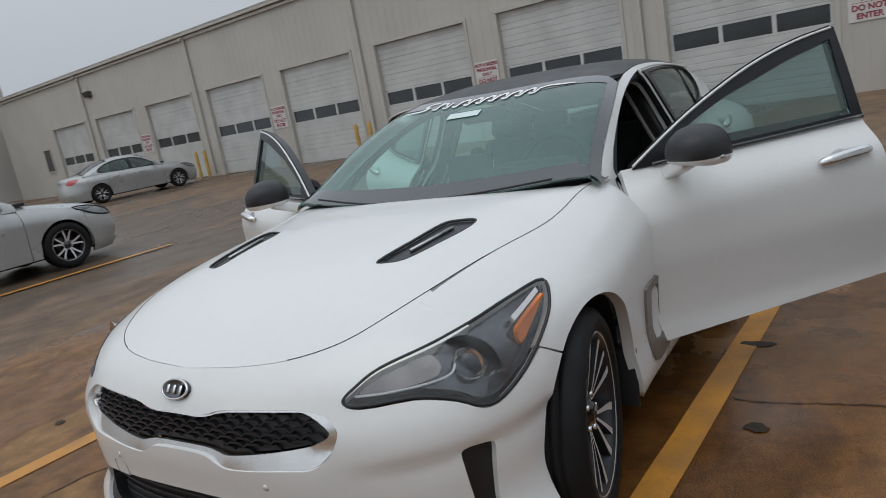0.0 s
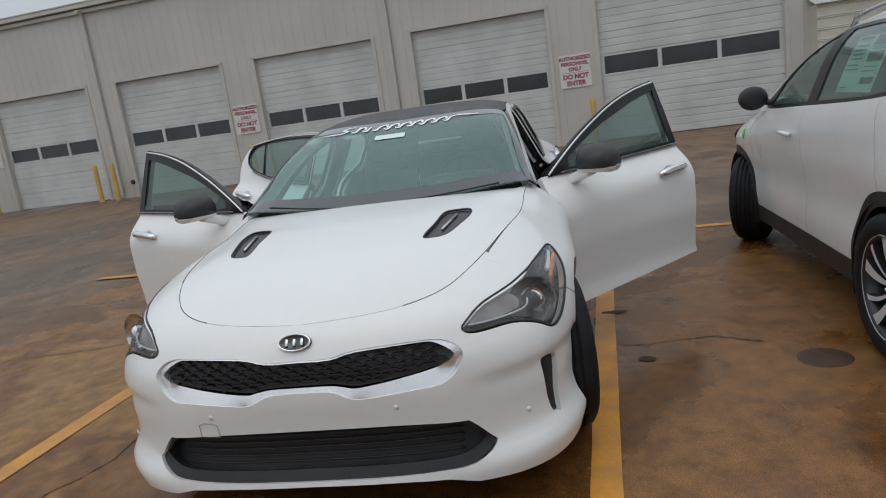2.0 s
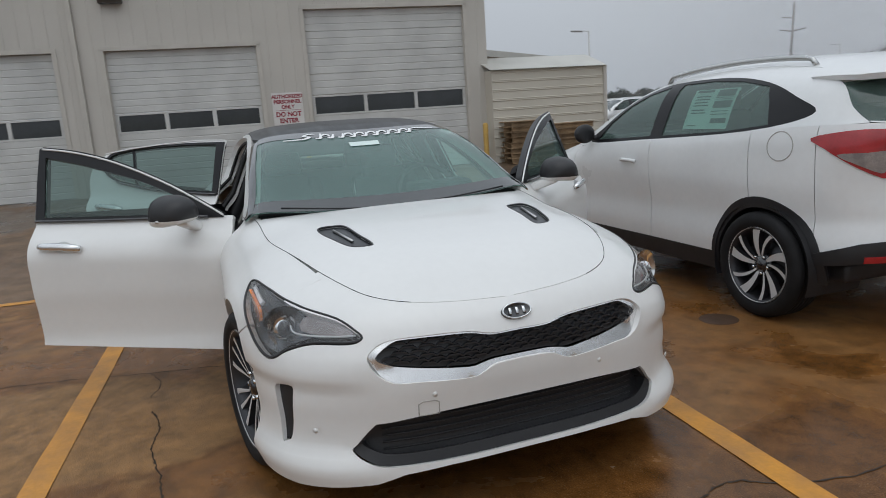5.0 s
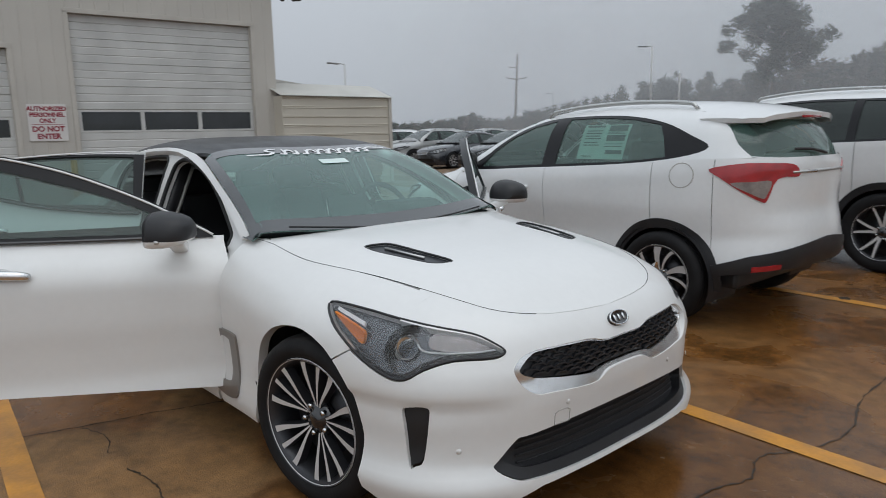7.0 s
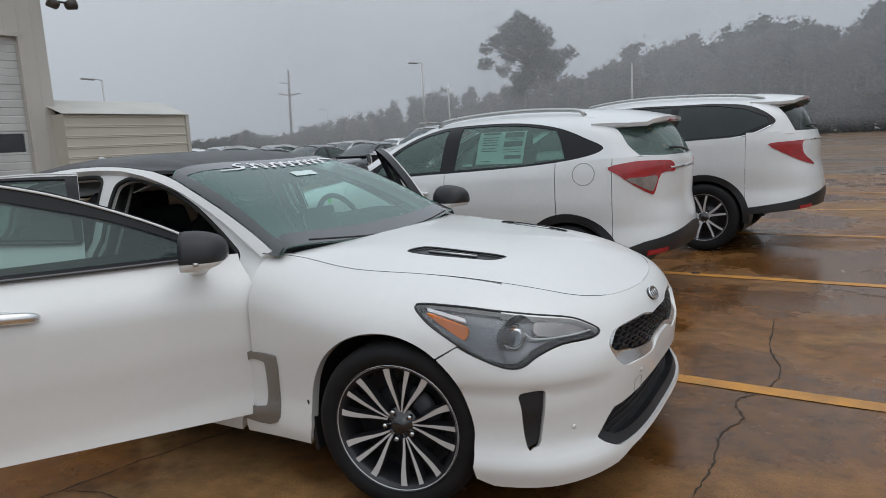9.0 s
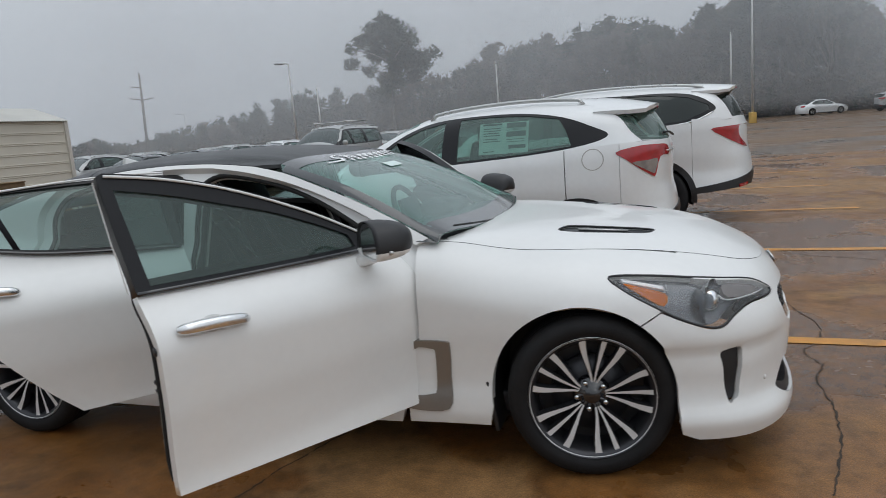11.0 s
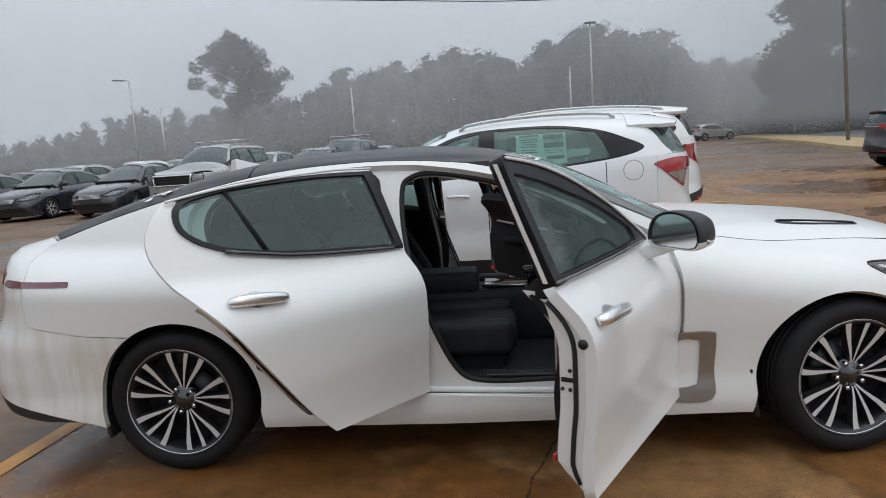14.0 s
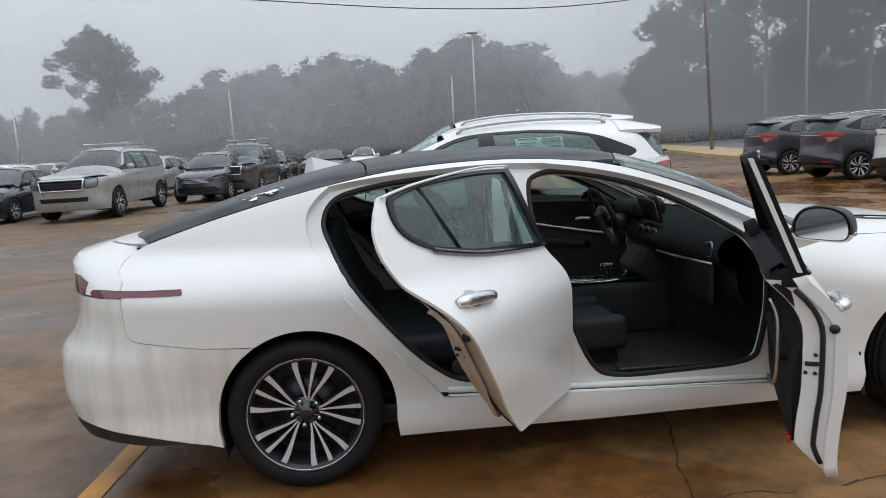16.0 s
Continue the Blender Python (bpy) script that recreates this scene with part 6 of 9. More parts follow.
    ringp = [tuple(bx @ Vector((0.007, 0.053 * math.cos(a), 0.027 * math.sin(a)))) for a in np.linspace(0, 2 * math.pi, 40, endpoint=False)]
    part("badge_rim", tube(ringp, 0.0032, 6, True), M_CHROME, car)
    for k, dy in enumerate((-0.026, 0.0, 0.026)):
        b = box(0.004, 0.011, 0.024, (0, 0, 0), 0.0015, 1)
        bmesh.ops.transform(b, matrix=bx @ Matrix.Translation((0.008, dy, 0)), verts=b.verts[:])
        part("badge_mark", b, M_CHROME, car, "plain bright bar")

    # headlamps
    for s in (-1, 1):
        q = [(a * s, z) for a, z in hl_ring]
        if s < 0:
            q = q[::-1]
        lens = part("headlamp", sheet(q, sunk(0.002), 0.025, depth=0.0, outward=(1, 0, 0.5)), M_LAMPGLASS, car, "headlamp under a clear rain-beaded cover")
        lens.visible_shadow = False
        part("lamp_housing", sheet(q, sunk(0.050), 0.03, depth=-0.016, outward=(1, 0, 0.5)), M_LAMPBACK, lens)
        rimc = sunk(0.003)(np.array(q))
        part("lamp_edge", tube(rimc, 0.005, 5, True), M_BLACK, lens)
        c = sh.round_front(np.array([(math.degrees(math.atan2(s * 0.752, 1.90 - 1.0)), 0.684)]))[0]
        d = Vector((0.93, s * 0.36, 0.0)).normalized()
        rot = d.to_track_quat("Z", "Y").to_matrix().to_4x4()
        p0 = Vector(c) - Vector((c[0] - 1.0, c[1], 0)).normalized() * 0.055

        def turned(prof, nm, m, lab=""):
            g = lathe(prof, 36, "z")
            mm = Matrix.Translation(p0) @ rot
            part(nm, ([tuple(mm @ Vector(v)) for v in g[0]], g[1]), m, lens, lab)
        turned([(0.088, 0.026), (0.074, 0.006), (0.060, -0.004), (0.054, -0.006)], "projector_ring", M_CHROME, "bright ring round the projector")
        turned([(0.0, 0.050), (0.020, 0.048), (0.037, 0.038), (0.046, 0.022), (0.050, 0.0)], "projector_lens", M_CLEARLENS)
        turned([(0.0, 0.012), (0.042, 0.012), (0.052, 0.004), (0.056, -0.02)], "projector_bowl", M_GLOSSBLACK)
        tip = snug(sh, [(1.765, 0.79, 0.725)])[0]
        flank = lambda x: s * (tip[1] - 0.012 + 0.10 * (1.765 - x))
        am = smooth_line([(1.600, 0.776), (1.66, 0.760), (1.735, 0.738), (1.758, 0.722), (1.745, 0.684), (1.70, 0.706), (1.64, 0.745)], 2, True)
        k = len(am)
        amv = [(x, flank(x) - s * d, z) for d in (0.0, 0.012) for x, z in am]
        amf = [tuple(range(k)), tuple(range(2 * k - 1, k - 1, -1))] + [(i, k + i, k + (i + 1) % k, (i + 1) % k) for i in range(k)]
        part("turn_signal", (amv, amf), M_AMBER, lens, "amber side marker", smooth=False)
        dr = snug(sh, [(1.592, 0.822, 0.790), (1.66, 0.79, 0.777), (1.745, 0.76, 0.759), (1.752, 0.77, 0.747), (1.67, 0.79, 0.766), (1.60, 0.825, 0.780)])
        dq = [(a * s, z) for a, z in smooth_line(ring_xyz(dr), 1, True)]
        part("lamp_strip", sheet(dq if s > 0 else dq[::-1], sunk(0.009), 0.02, depth=0.012, outward=(1, 0, 0.5)), M_LIGHTPIPE, lens, "white daytime light strip")
        il = snug(sh, [(1.985, 0.64, 0.735), (2.06, 0.575, 0.712), (2.10, 0.545, 0.690), (2.07, 0.585, 0.680), (2.0, 0.66, 0.690)])
        iq = [(a * s, z) for a, z in smooth_line(ring_xyz(il), 3, True)]
        part("inner_reflector", sheet(iq if s > 0 else iq[::-1], sunk(0.030), 0.02, depth=0.015, outward=(1, 0, 0.5)), M_TAILCLEAR, lens)
        pipe = sunk(0.020)(np.array([(a * s, z) for a, z in smooth_line(ring_xyz(snug(sh, [(2.105, 0.545, 0.684), (2.05, 0.61, 0.681), (1.99, 0.67, 0.684), (1.955, 0.69, 0.706)])), 5)]))
        part("light_pipe", tube(pipe, 0.0035, 6), M_LIGHTPIPE, lens)

    # rear bumper, hatch
    RR = ring(sh, -1, -1.0)
    seam_r = ring_side(sh, [(-1.66, 0.650), (-1.85, 0.663), (-2.0, 0.685), (-2.10, 0.699), (-2.131, 0.710), (-2.151, 0.735), (-2.156, 0.80), (-2.161, 0.878), (-2.24, 0.879)], -1, -1.0) + ring_pts(sh, [(-0.66, 0.878), (-0.45, 0.878), (-0.40, 0.70), (-0.02, 0.70)], -1, -1.0)
    arch_low = ring_side(sh, [(-1.437 + 0.372 * math.cos(a), 0.335 + 0.372 * math.sin(a)) for a in np.radians(np.linspace(196, 122, 14))], -1, -1.0)
    low_r = ring_pts(sh, [(-0.02, 0.365), (-0.4, 0.365), (-0.66, 0.36)], -1, -1.0) + ring_side(sh, [(-2.37, 0.347), (-2.13, 0.305), (-1.92, 0.262), (-1.85, 0.25)], -1, -1.0)
    half = seam_r + low_r + arch_low
    out = seam_r + [(-a, z) for a, z in seam_r[::-1]] + [(-a, z) for a, z in (low_r + arch_low)[::-1]] + low_r + arch_low
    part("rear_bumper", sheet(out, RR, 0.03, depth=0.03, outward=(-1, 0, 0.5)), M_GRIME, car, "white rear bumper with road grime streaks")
    dif_t = ring_side(sh, [(-1.93, 0.262), (-2.13, 0.302), (-2.35, 0.343)], -1, -1.0) + ring_pts(sh, [(-0.62, 0.358), (-0.3, 0.361), (-0.02, 0.361)], -1, -1.0)
    dif_b = ring_pts(sh, [(-0.02, 0.26), (-0.3, 0.26), (-0.62, 0.275)], -1, -1.0) + ring_side(sh, [(-2.33, 0.285), (-2.1, 0.262)], -1, -1.0)
    part("rear_diffuser", sheet(dif_t + [(-a, z) for a, z in dif_t[::-1]] + [(-a, z) for a, z in dif_b[::-1]] + dif_b, RR, 0.04, depth=0.04, outward=(-1, 0, 0.5)), M_BLACK, car, "black lower rear valance")
    face_b = ring_side(sh, [(-2.166, 0.886), (-2.24, 0.886)], -1, -1.0) + ring_pts(sh, [(-0.66, 0.886), (-0.46, 0.884), (-0.41, 0.706), (-0.02, 0.706)], -1, -1.0)
    face_t = ring_pts(sh, [(-0.02, 1.05), (-0.25, 1.05), (-0.42, 1.05)], -1, -1.0) + ring_side(sh, [(-2.30, 1.05), (-2.20, 1.046), (-2.172, 1.036), (-2.205, 1.003), (-2.168, 0.94)], -1, -1.0)
    part("hatch_face", sheet(face_b + [(-a, z) for a, z in face_b[::-1]] + [(-a, z) for a, z in face_t[::-1]] + face_t, RR, 0.03, depth=0.02, outward=(-1, 0, 0.6)), M_WHITE, car)
    for s in (-1, 1):
        # white sheet added behind the tail seam so its gap does not read dark
        backing = sheet([(-2.26, 0.67), (-2.06, 0.67), (-2.06, 1.02), (-2.24, 1.02)], xz(sh, lambda x, z: sh.body_y(x, z) - 0.012), 0.03, depth=0.0, outward=(0, 0, 0.6))
        part("seam_backing", sided(backing, s), M_WHITE, car)
    rim_y = [float(v) for v in np.linspace(-0.42, 0.42, 9)]
    rim = [(float(x), float(y)) for x, y, z in sh.ends(np.array([(y, 1.052) for y in rim_y]), -1)]
    edge_r = [(x, -float(sh.body_y(np.array([x]), np.array([1.052]))[0])) for x in (-2.04, -2.08, -2.12, -2.18, -2.24, -2.30)]
    deck = edge_r + rim + [(x, -y) for x, y in edge_r[::-1]] + [(-2.05, 0.50), (-2.05, -0.50)]
    part("hatch_deck", sheet(deck, flat_top(sh), 0.03, depth=0.02, outward=(0, 0, -20)), M_WHITE, car, "white hatch lip spoiler")
    for s in (-1, 1):
        st = [(-1.903, 0.890), (-1.905, 0.909), (-1.93, 0.911), (-2.145, 0.911), (-2.30, 0.911), (-2.30, 0.884), (-2.145, 0.887), (-1.93, 0.888)]
        g = sheet(smooth_line(st, 3, True), xz(sh, lambda x, z: sh.body_y(x, z) + 0.004), 0.02, depth=0.02, outward=(0, 0, 0.6))
        part("side_reflector", sided(g, s), M_DARKRED, car, "dark red reflector strip")
        tl = ring_pts(sh, [(s * 0.35, 0.885), (s * 0.35, 0.955), (s * 0.60, 0.955), (s * 0.68, 0.935), (s * 0.70, 0.885)], -1, -1.0)
        def proud_tail(q):
            p = RR(q)
            return p + np.array([-0.004, s * 0.004, 0])
        part("tail_lamp", sheet(tl, proud_tail, 0.03, depth=0.02, outward=(-1, 0, 0.6)), M_DARKRED, car, "dark red tail lamp")

    # glass and roof
    FT = flat_top(sh, sh.cabin_y)
    we = [(x, -float(sh.cabin_y(np.array([x]), np.array([z]))[0]) + 0.004) for x, z in ws_edge]
    we = [(0.845, -float(sh.cabin_y(np.array([0.845]), np.array([0.935]))[0]) + 0.004)] + we
    base = smooth_line([(0.845, we[0][1]), (0.925, -0.45), (0.955, 0.0), (0.925, 0.45), (0.845, -we[0][1])], 5)
    topx = 0.03
    we2 = [p for p in we if p[0] > topx + 0.02]
    front_top = smooth_line([(topx, -0.588), (topx + 0.075, -0.30), (topx + 0.10, 0.0), (topx + 0.075, 0.30), (topx, 0.588)], 5)
    ws = we2 + front_top + [(x, -y) for x, y in we2[::-1]] + base[::-1][1:-1]
    screen = part("windscreen", sheet(ws, FT, 0.05, depth=0.006, outward=(0, 0, -20)), M_GLASS, car, "green-tinted misted windscreen")
    screen.visible_shadow = False
    re_ = [(x, -float(sh.cabin_y(np.array([x]), np.array([z]))[0]) + 0.004) for x, z in roof_edge]
    re_ = [p for p in re_ if p[0] < topx - 0.02]
    cut_x = -1.12
    rf = [p for p in re_ if p[0] > cut_x]
    rear_cut = [(cut_x, rf[-1][1])] + [(cut_x - 0.05 * (1 - (y / 0.5) ** 2), y) for y in np.linspace(-0.45, 0.45, 9)] + [(cut_x, -rf[-1][1])]
    roof = [(x - 0.008, y) for x, y in front_top[::-1]] + rf + rear_cut + [(x, -y) for x, y in rf[::-1]]
    part("roof_panel", sheet(roof, FT, 0.04, depth=0.02, outward=(0, 0, -20)), M_BLACKROOF, car, "black roof streaked with rain")
    rg = [p for p in re_ if p[0] < cut_x - 0.01]
    rg_end = smooth_line([(-2.12, rg[-1][1] * 0.97), (-2.20, -0.42), (-2.225, 0), (-2.20, 0.42), (-2.12, -rg[-1][1] * 0.97)], 4)
    rgl = [(x - 0.008, y) for x, y in rear_cut[::-1]] + rg + rg_end + [(x, -y) for x, y in rg[::-1]]
    part("rear_window", sheet(rgl, FT, 0.05, depth=0.01, outward=(0, 0, -20)), M_BLACKROOF, car, "black raked rear window, wet")
    rnd = random.Random(21)
    for _ in range(13):
        cx, cy = -1.60 + rnd.gauss(0, 0.05), -0.565 + rnd.uniform(-0.03, 0.03)
        big = rnd.choice((0.4, 0.7, 1.0, 1.9))
        flake = [(cx + big * rnd.uniform(0.002, 0.022) * math.cos(a), cy + big * rnd.uniform(0.002, 0.012) * math.sin(a)) for a in np.linspace(0, 2 * math.pi, 9, endpoint=False)]
        part("paper_scrap", sheet(flake, lambda q: sh.down(q, sh.cabin_y) + np.array([0, -0.002, 0.004]), 0.02, depth=0.0, outward=(0, 0, -20)), M_WHITEVINYL, car, "torn white scrap stuck to the rear glass")
    # dark band and white flowing banner strokes at the head of the screen
    bandf = lambda q: sh.down(q, sh.cabin_y) + np.array([0, 0, 0.002])
    band = front_top + [(x + 0.100 + 0.02 * (1 - (y / 0.59) ** 2), y * (0.985 + 0.10 * abs(y))) for x, y in front_top[::-1]]
    part("sun_band", sheet(band, bandf, 0.04, depth=0.0, outward=(0, 0, -20)), M_GLOSSBLACK, car)
    vinyl = lambda q: sh.down(q, sh.cabin_y) + np.array([0, 0, 0.005])
    def stroke(pts, w):
        """A flat vinyl stroke along (across, down) points on the band; its width swells in the middle."""
        ln = smooth_line(pts, 6)
        L, R = [], []
        for i, q in enumerate(ln):
            a, b = np.array(ln[max(i - 1, 0)]), np.array(ln[min(i + 1, len(ln) - 1)])
            d = (b - a) / (np.linalg.norm(b - a) + 1e-9)
            nrm = np.array([-d[1], d[0]]) * w * (0.45 + 0.55 * math.sin(math.pi * i / (len(ln) - 1)))
            L.append(np.array(q) + nrm), R.append(np.array(q) - nrm)
        flat_q = np.array([(0.214 - 0.060 * (u / 0.5) ** 2 + 1.15 * v, -u) for u, v in L + R])
        k = len(L)
        return vinyl(flat_q), [(i, i + 1, k + i + 1, k + i) for i in range(k - 1)]
    marks = [[(0.47, 0.050), (0.40, 0.050), (0.345, 0.044), (0.315, 0.020), (0.345, 0.000), (0.315, -0.028), (0.275, -0.030)]]
    for u in (0.255, 0.185, 0.125, 0.055, -0.015, -0.085, -0.155, -0.225, -0.295):
        marks.append([(u + 0.030, 0.040), (u + 0.006, 0.046), (u - 0.004, 0.030), (u - 0.014, -0.010 if u < 0.2 else -0.032)])
    for u in (0.225, 0.09, 0.02, -0.05, -0.12, -0.19, -0.26):
        marks.append([(u + 0.022, 0.018), (u, -0.010), (u - 0.020, -0.004), (u - 0.026, 0.028)])
    marks.append([(-0.30, 0.010), (-0.34, -0.012), (-0.40, -0.006), (-0.47, 0.000)])
    for q in marks:
        part("windscreen_banner", stroke(q, 0.0090), M_WHITEVINYL, car, "white flowing vinyl stroke", smooth=False)
    tagq = vinyl(np.array([(0.345, -0.115), (0.345, 0.06), (0.395, 0.06), (0.395, -0.115)]))
    part("screen_tag", (tagq, [(0, 1, 2, 3)]), M_PAPER, car, "pale paper tag behind the windscreen", smooth=False)
    # cowl and wipers
    cw = smooth_line([(0.82, -0.64), (0.87, -0.63), (0.955, -0.42), (0.985, 0.0), (0.955, 0.42), (0.87, 0.63), (0.82, 0.64), (0.86, 0.40), (0.885, 0.0), (0.86, -0.40)], 4, True)
    part("cowl", sheet(cw, lambda q: np.stack([q[:, 0], q[:, 1], 0.940 - 0.050 * (q[:, 1] / 0.7) ** 2], 1), 0.05, depth=0.05, outward=(0, 0, -20)), M_BLACK, car)
    foot_x = lambda y: 0.968 - 0.110 * abs(y / 0.70) ** 1.9
    for y0, y1 in ((0.60, -0.04), (-0.02, -0.60)):
        ln = sh.down(np.array([(foot_x(y0 + (y1 - y0) * i / 10) - 0.004 - 0.016 * i / 10, y0 + (y1 - y0) * i / 10) for i in range(11)]), sh.cabin_y) + np.array([0, 0, 0.003])
        part("wiper", tube(ln, 0.0040, 6), M_BLACK, car)
    # black ceramic border round the screen
    rows_b = [(p, (p[0] - 0.095, p[1])) for p in base]
    rows_l = [(p, (p[0], p[1] + 0.040)) for p in we2]
    rows_r = [((x, -y), (x, -y - 0.040)) for x, y in we2]
    for rws in (rows_b, rows_l, rows_r):
        mid3 = [((3 * a[0] + b[0]) / 4, (3 * a[1] + b[1]) / 4) for a, b in rws], [((a[0] + b[0]) / 2, (a[1] + b[1]) / 2) for a, b in rws], [((a[0] + 3 * b[0]) / 4, (a[1] + 3 * b[1]) / 4) for a, b in rws]
        lines = [[a for a, b in rws], *mid3, [b for a, b in rws]]
        k = len(rws)
        pts = sh.down(np.array([p for ln_ in lines for p in ln_]), sh.cabin_y) + np.array([0, 0, 0.002])
        part("screen_border", (pts, [(c * k + i, c * k + i + 1, c * k + k + i + 1, c * k + k + i) for c in range(4) for i in range(k - 1)]), M_FRIT, car, "black ceramic windscreen border")
    # antenna fin
    fv = [(-1.24, 0.0, 1.352), (-1.40, 0.035, 1.322), (-1.46, 0.0, 1.312), (-1.40, -0.035, 1.322), (-1.412, 0.008, 1.402), (-1.412, -0.008, 1.402), (-1.44, 0, 1.395)]
    part("antenna_fin", (fv, [(0, 1, 4), (1, 2, 6, 4), (2, 3, 5, 6), (3, 0, 5), (0, 4, 5), (4, 6, 5)]), M_WHITE, car, "white shark fin antenna", smooth=False)

    # underside, wheels
    part("underbody", box(3.9, 1.50, 0.10, (-0.1, 0, 0.24), 0.02), M_BLACK, car)
    for x in (1.4525, -1.4525):
        for s in (-1, 1):
            w = wheel_thing(car, (x, s * 0.797, 0.331), s)
            if x > 0:
                w.rotation_euler = (0, 0, radians(10))
    build_cabin(car)
    return car


def seat(car, x, y, name="front_seat"):
    """Bucket seat: cushion with bolsters, leaning back, headrest."""
    st = part(name, box(0.50, 0.36, 0.14, (x, y, 0.46), 0.05, 3), M_CLOTH, car, "black leather bucket seat")
    for dy in (-0.21, 0.21):
        part("cushion_bolster", box(0.46, 0.09, 0.17, (x, y + dy, 0.48), 0.04, 3), M_CLOTH, st)
    part("seat_base", box(0.40, 0.40, 0.16, (x, y, 0.33), 0.03), M_CLOTH, st)
    lean = Matrix.Rotation(radians(-29), 4, "Y")
    b = merge(box(0.12, 0.34, 0.60, (0, 0, 0.30), 0.05, 3), box(0.16, 0.09, 0.52, (0.02, -0.20, 0.28), 0.04, 3), box(0.16, 0.09, 0.52, (0.02, 0.20, 0.28), 0.04, 3))
    bmesh.ops.transform(b, matrix=Matrix.Translation((x - 0.30, y, 0.50)) @ lean, verts=b.verts[:])
    part("seat_back", b, M_CLOTH, st)
    h = box(0.11, 0.27, 0.17, (0, 0, 0.70), 0.05, 3)
    bmesh.ops.transform(h, matrix=Matrix.Translation((x - 0.30, y, 0.50)) @ lean, verts=h.verts[:])
    part("headrest", h, M_CLOTH, st)
    return st


def build_cabin(car):
    sh = ST_SHELL
    part("cabin_floor", merge(box(2.6, 1.36, 0.05, (-0.35, 0, 0.30), 0.01), box(0.08, 1.40, 0.62, (0.78, 0, 0.58), 0.02), box(0.10, 1.30, 0.50, (-1.50, 0, 0.75), 0.02)), M_CARPET, car, "black cabin carpet")
    for y in (-0.36, 0.36):
        seat(car, -0.16, y)
    bench = merge(box(0.52, 1.16, 0.16, (-0.92, 0, 0.46), 0.05, 3), box(0.50, 1.10, 0.18, (-0.92, 0, 0.34), 0.03))
    rb = part("rear_bench", bench, M_CLOTH, car, "black leather rear bench")
    bk = box(0.16, 1.18, 0.56, (0, 0, 0.28), 0.06, 3)
    bmesh.ops.transform(bk, matrix=Matrix.Translation((-1.18, 0, 0.50)) @ Matrix.Rotation(radians(-24), 4, "Y"), verts=bk.verts[:])
    part("bench_back", bk, M_CLOTH, rb)
    for y in (-0.36, 0.36):
        part("rear_headrest", box(0.10, 0.26, 0.14, (-1.43, y, 1.07), 0.04, 3), M_CLOTH, rb)
    # dashboard: rolled top, lower shelf
    prof = [(0.86, 0.94), (0.66, 0.955), (0.50, 0.93), (0.42, 0.88), (0.43, 0.80), (0.50, 0.76), (0.52, 0.66), (0.60, 0.56), (0.80, 0.50)]
    pr = smooth_line(prof, 4)
    v, f = [], []
    ys_ = np.linspace(-0.70, 0.70, 15)
    for y in ys_:
        for x, z in pr:
            v.append((x + 0.06 * (y / 0.7) ** 2, y, z))
    k = len(pr)
    for i in range(len(ys_) - 1):
        for j in range(k - 1):
            f.append((i * k + j, i * k + j + 1, (i + 1) * k + j + 1, (i + 1) * k + j))
    dash = part("dashboard", (v, f), M_CLOTH, car, "black moulded dashboard")
    part("dash_binnacle", box(0.20, 0.36, 0.09, (0.52, 0.36, 0.975), 0.035, 3), M_CLOTH, dash)
    sc = box(0.025, 0.24, 0.14, (0.44, 0.0, 1.0), 0.008, 2, Matrix.Rotation(radians(-14), 4, "Y"))
    part("centre_screen", sc, M_PIANO, dash, "upright glossy touch screen")
    tilt_s = Matrix.Translation((0.44, 0.0, 1.0)) @ Matrix.Rotation(radians(-14), 4, "Y")
    part("screen_rim", tube([tuple(tilt_s @ Vector((-0.013, y, z))) for y, z in ((-0.115, -0.06), (-0.12, 0.0), (-0.115, 0.06), (0.0, 0.068), (0.115, 0.06), (0.12, 0.0), (0.115, -0.06))], 0.003, 6), M_SATIN, dash, "silver edge of the screen")
    for y in (-0.09, 0.0, 0.09):
        g = lathe([(0.026, 0), (0.034, -0.010), (0.036, 0.004)], 20, "x", (0.425, y, 0.87))
        part("air_vent", g, M_SATIN, dash, "round silver ringed vent")
        part("vent_core", cyl(0.027, 0.027, 0.01, (0.432, y, 0.87), 16, Matrix.Rotation(radians(90), 4, "Y")), M_BLACK, dash)
    part("dash_strip", tube([(0.455, -0.68, 0.80), (0.415, -0.4, 0.795), (0.41, -0.16, 0.79)], 0.006, 6), M_SATIN, dash)
    part("glovebox", box(0.03, 0.42, 0.20, (0.50, -0.40, 0.68), 0.02, 2), M_BLACK, dash)
    side_vent = lathe([(0.028, 0), (0.038, -0.010), (0.040, 0.004)], 20, "x", (0.475, -0.62, 0.86))
    part("side_air_vent", side_vent, M_SATIN, dash)
    con = merge(box(1.0, 0.24, 0.30, (0.02, 0, 0.46), 0.04, 3), box(0.40, 0.23, 0.12, (-0.30, 0, 0.65), 0.04, 3), box(0.30, 0.22, 0.16, (0.44, 0, 0.66), 0.04, 3, Matrix.Rotation(radians(35), 4, "Y")))
    cons = part("centre_console", con, M_CLOTH, car)
    part("console_plate", box(0.42, 0.17, 0.012, (0.14, 0, 0.628), 0.005), M_GLOSSBLACK, cons)
    part("console_edge", tube([(-0.08, -0.10, 0.63), (0.15, -0.115, 0.63), (0.36, -0.10, 0.64)], 0.006, 6), M_CHROME, cons)
    part("gear_lever", merge(cyl(0.016, 0.012, 0.05, (0.18, 0, 0.655), 12), box(0.08, 0.05, 0.045, (0.185, 0, 0.69), 0.02, 3)), M_GLOSSBLACK, cons, "gloss black gear lever")
    # steering wheel
    c = Vector((0.30, 0.36, 0.93))
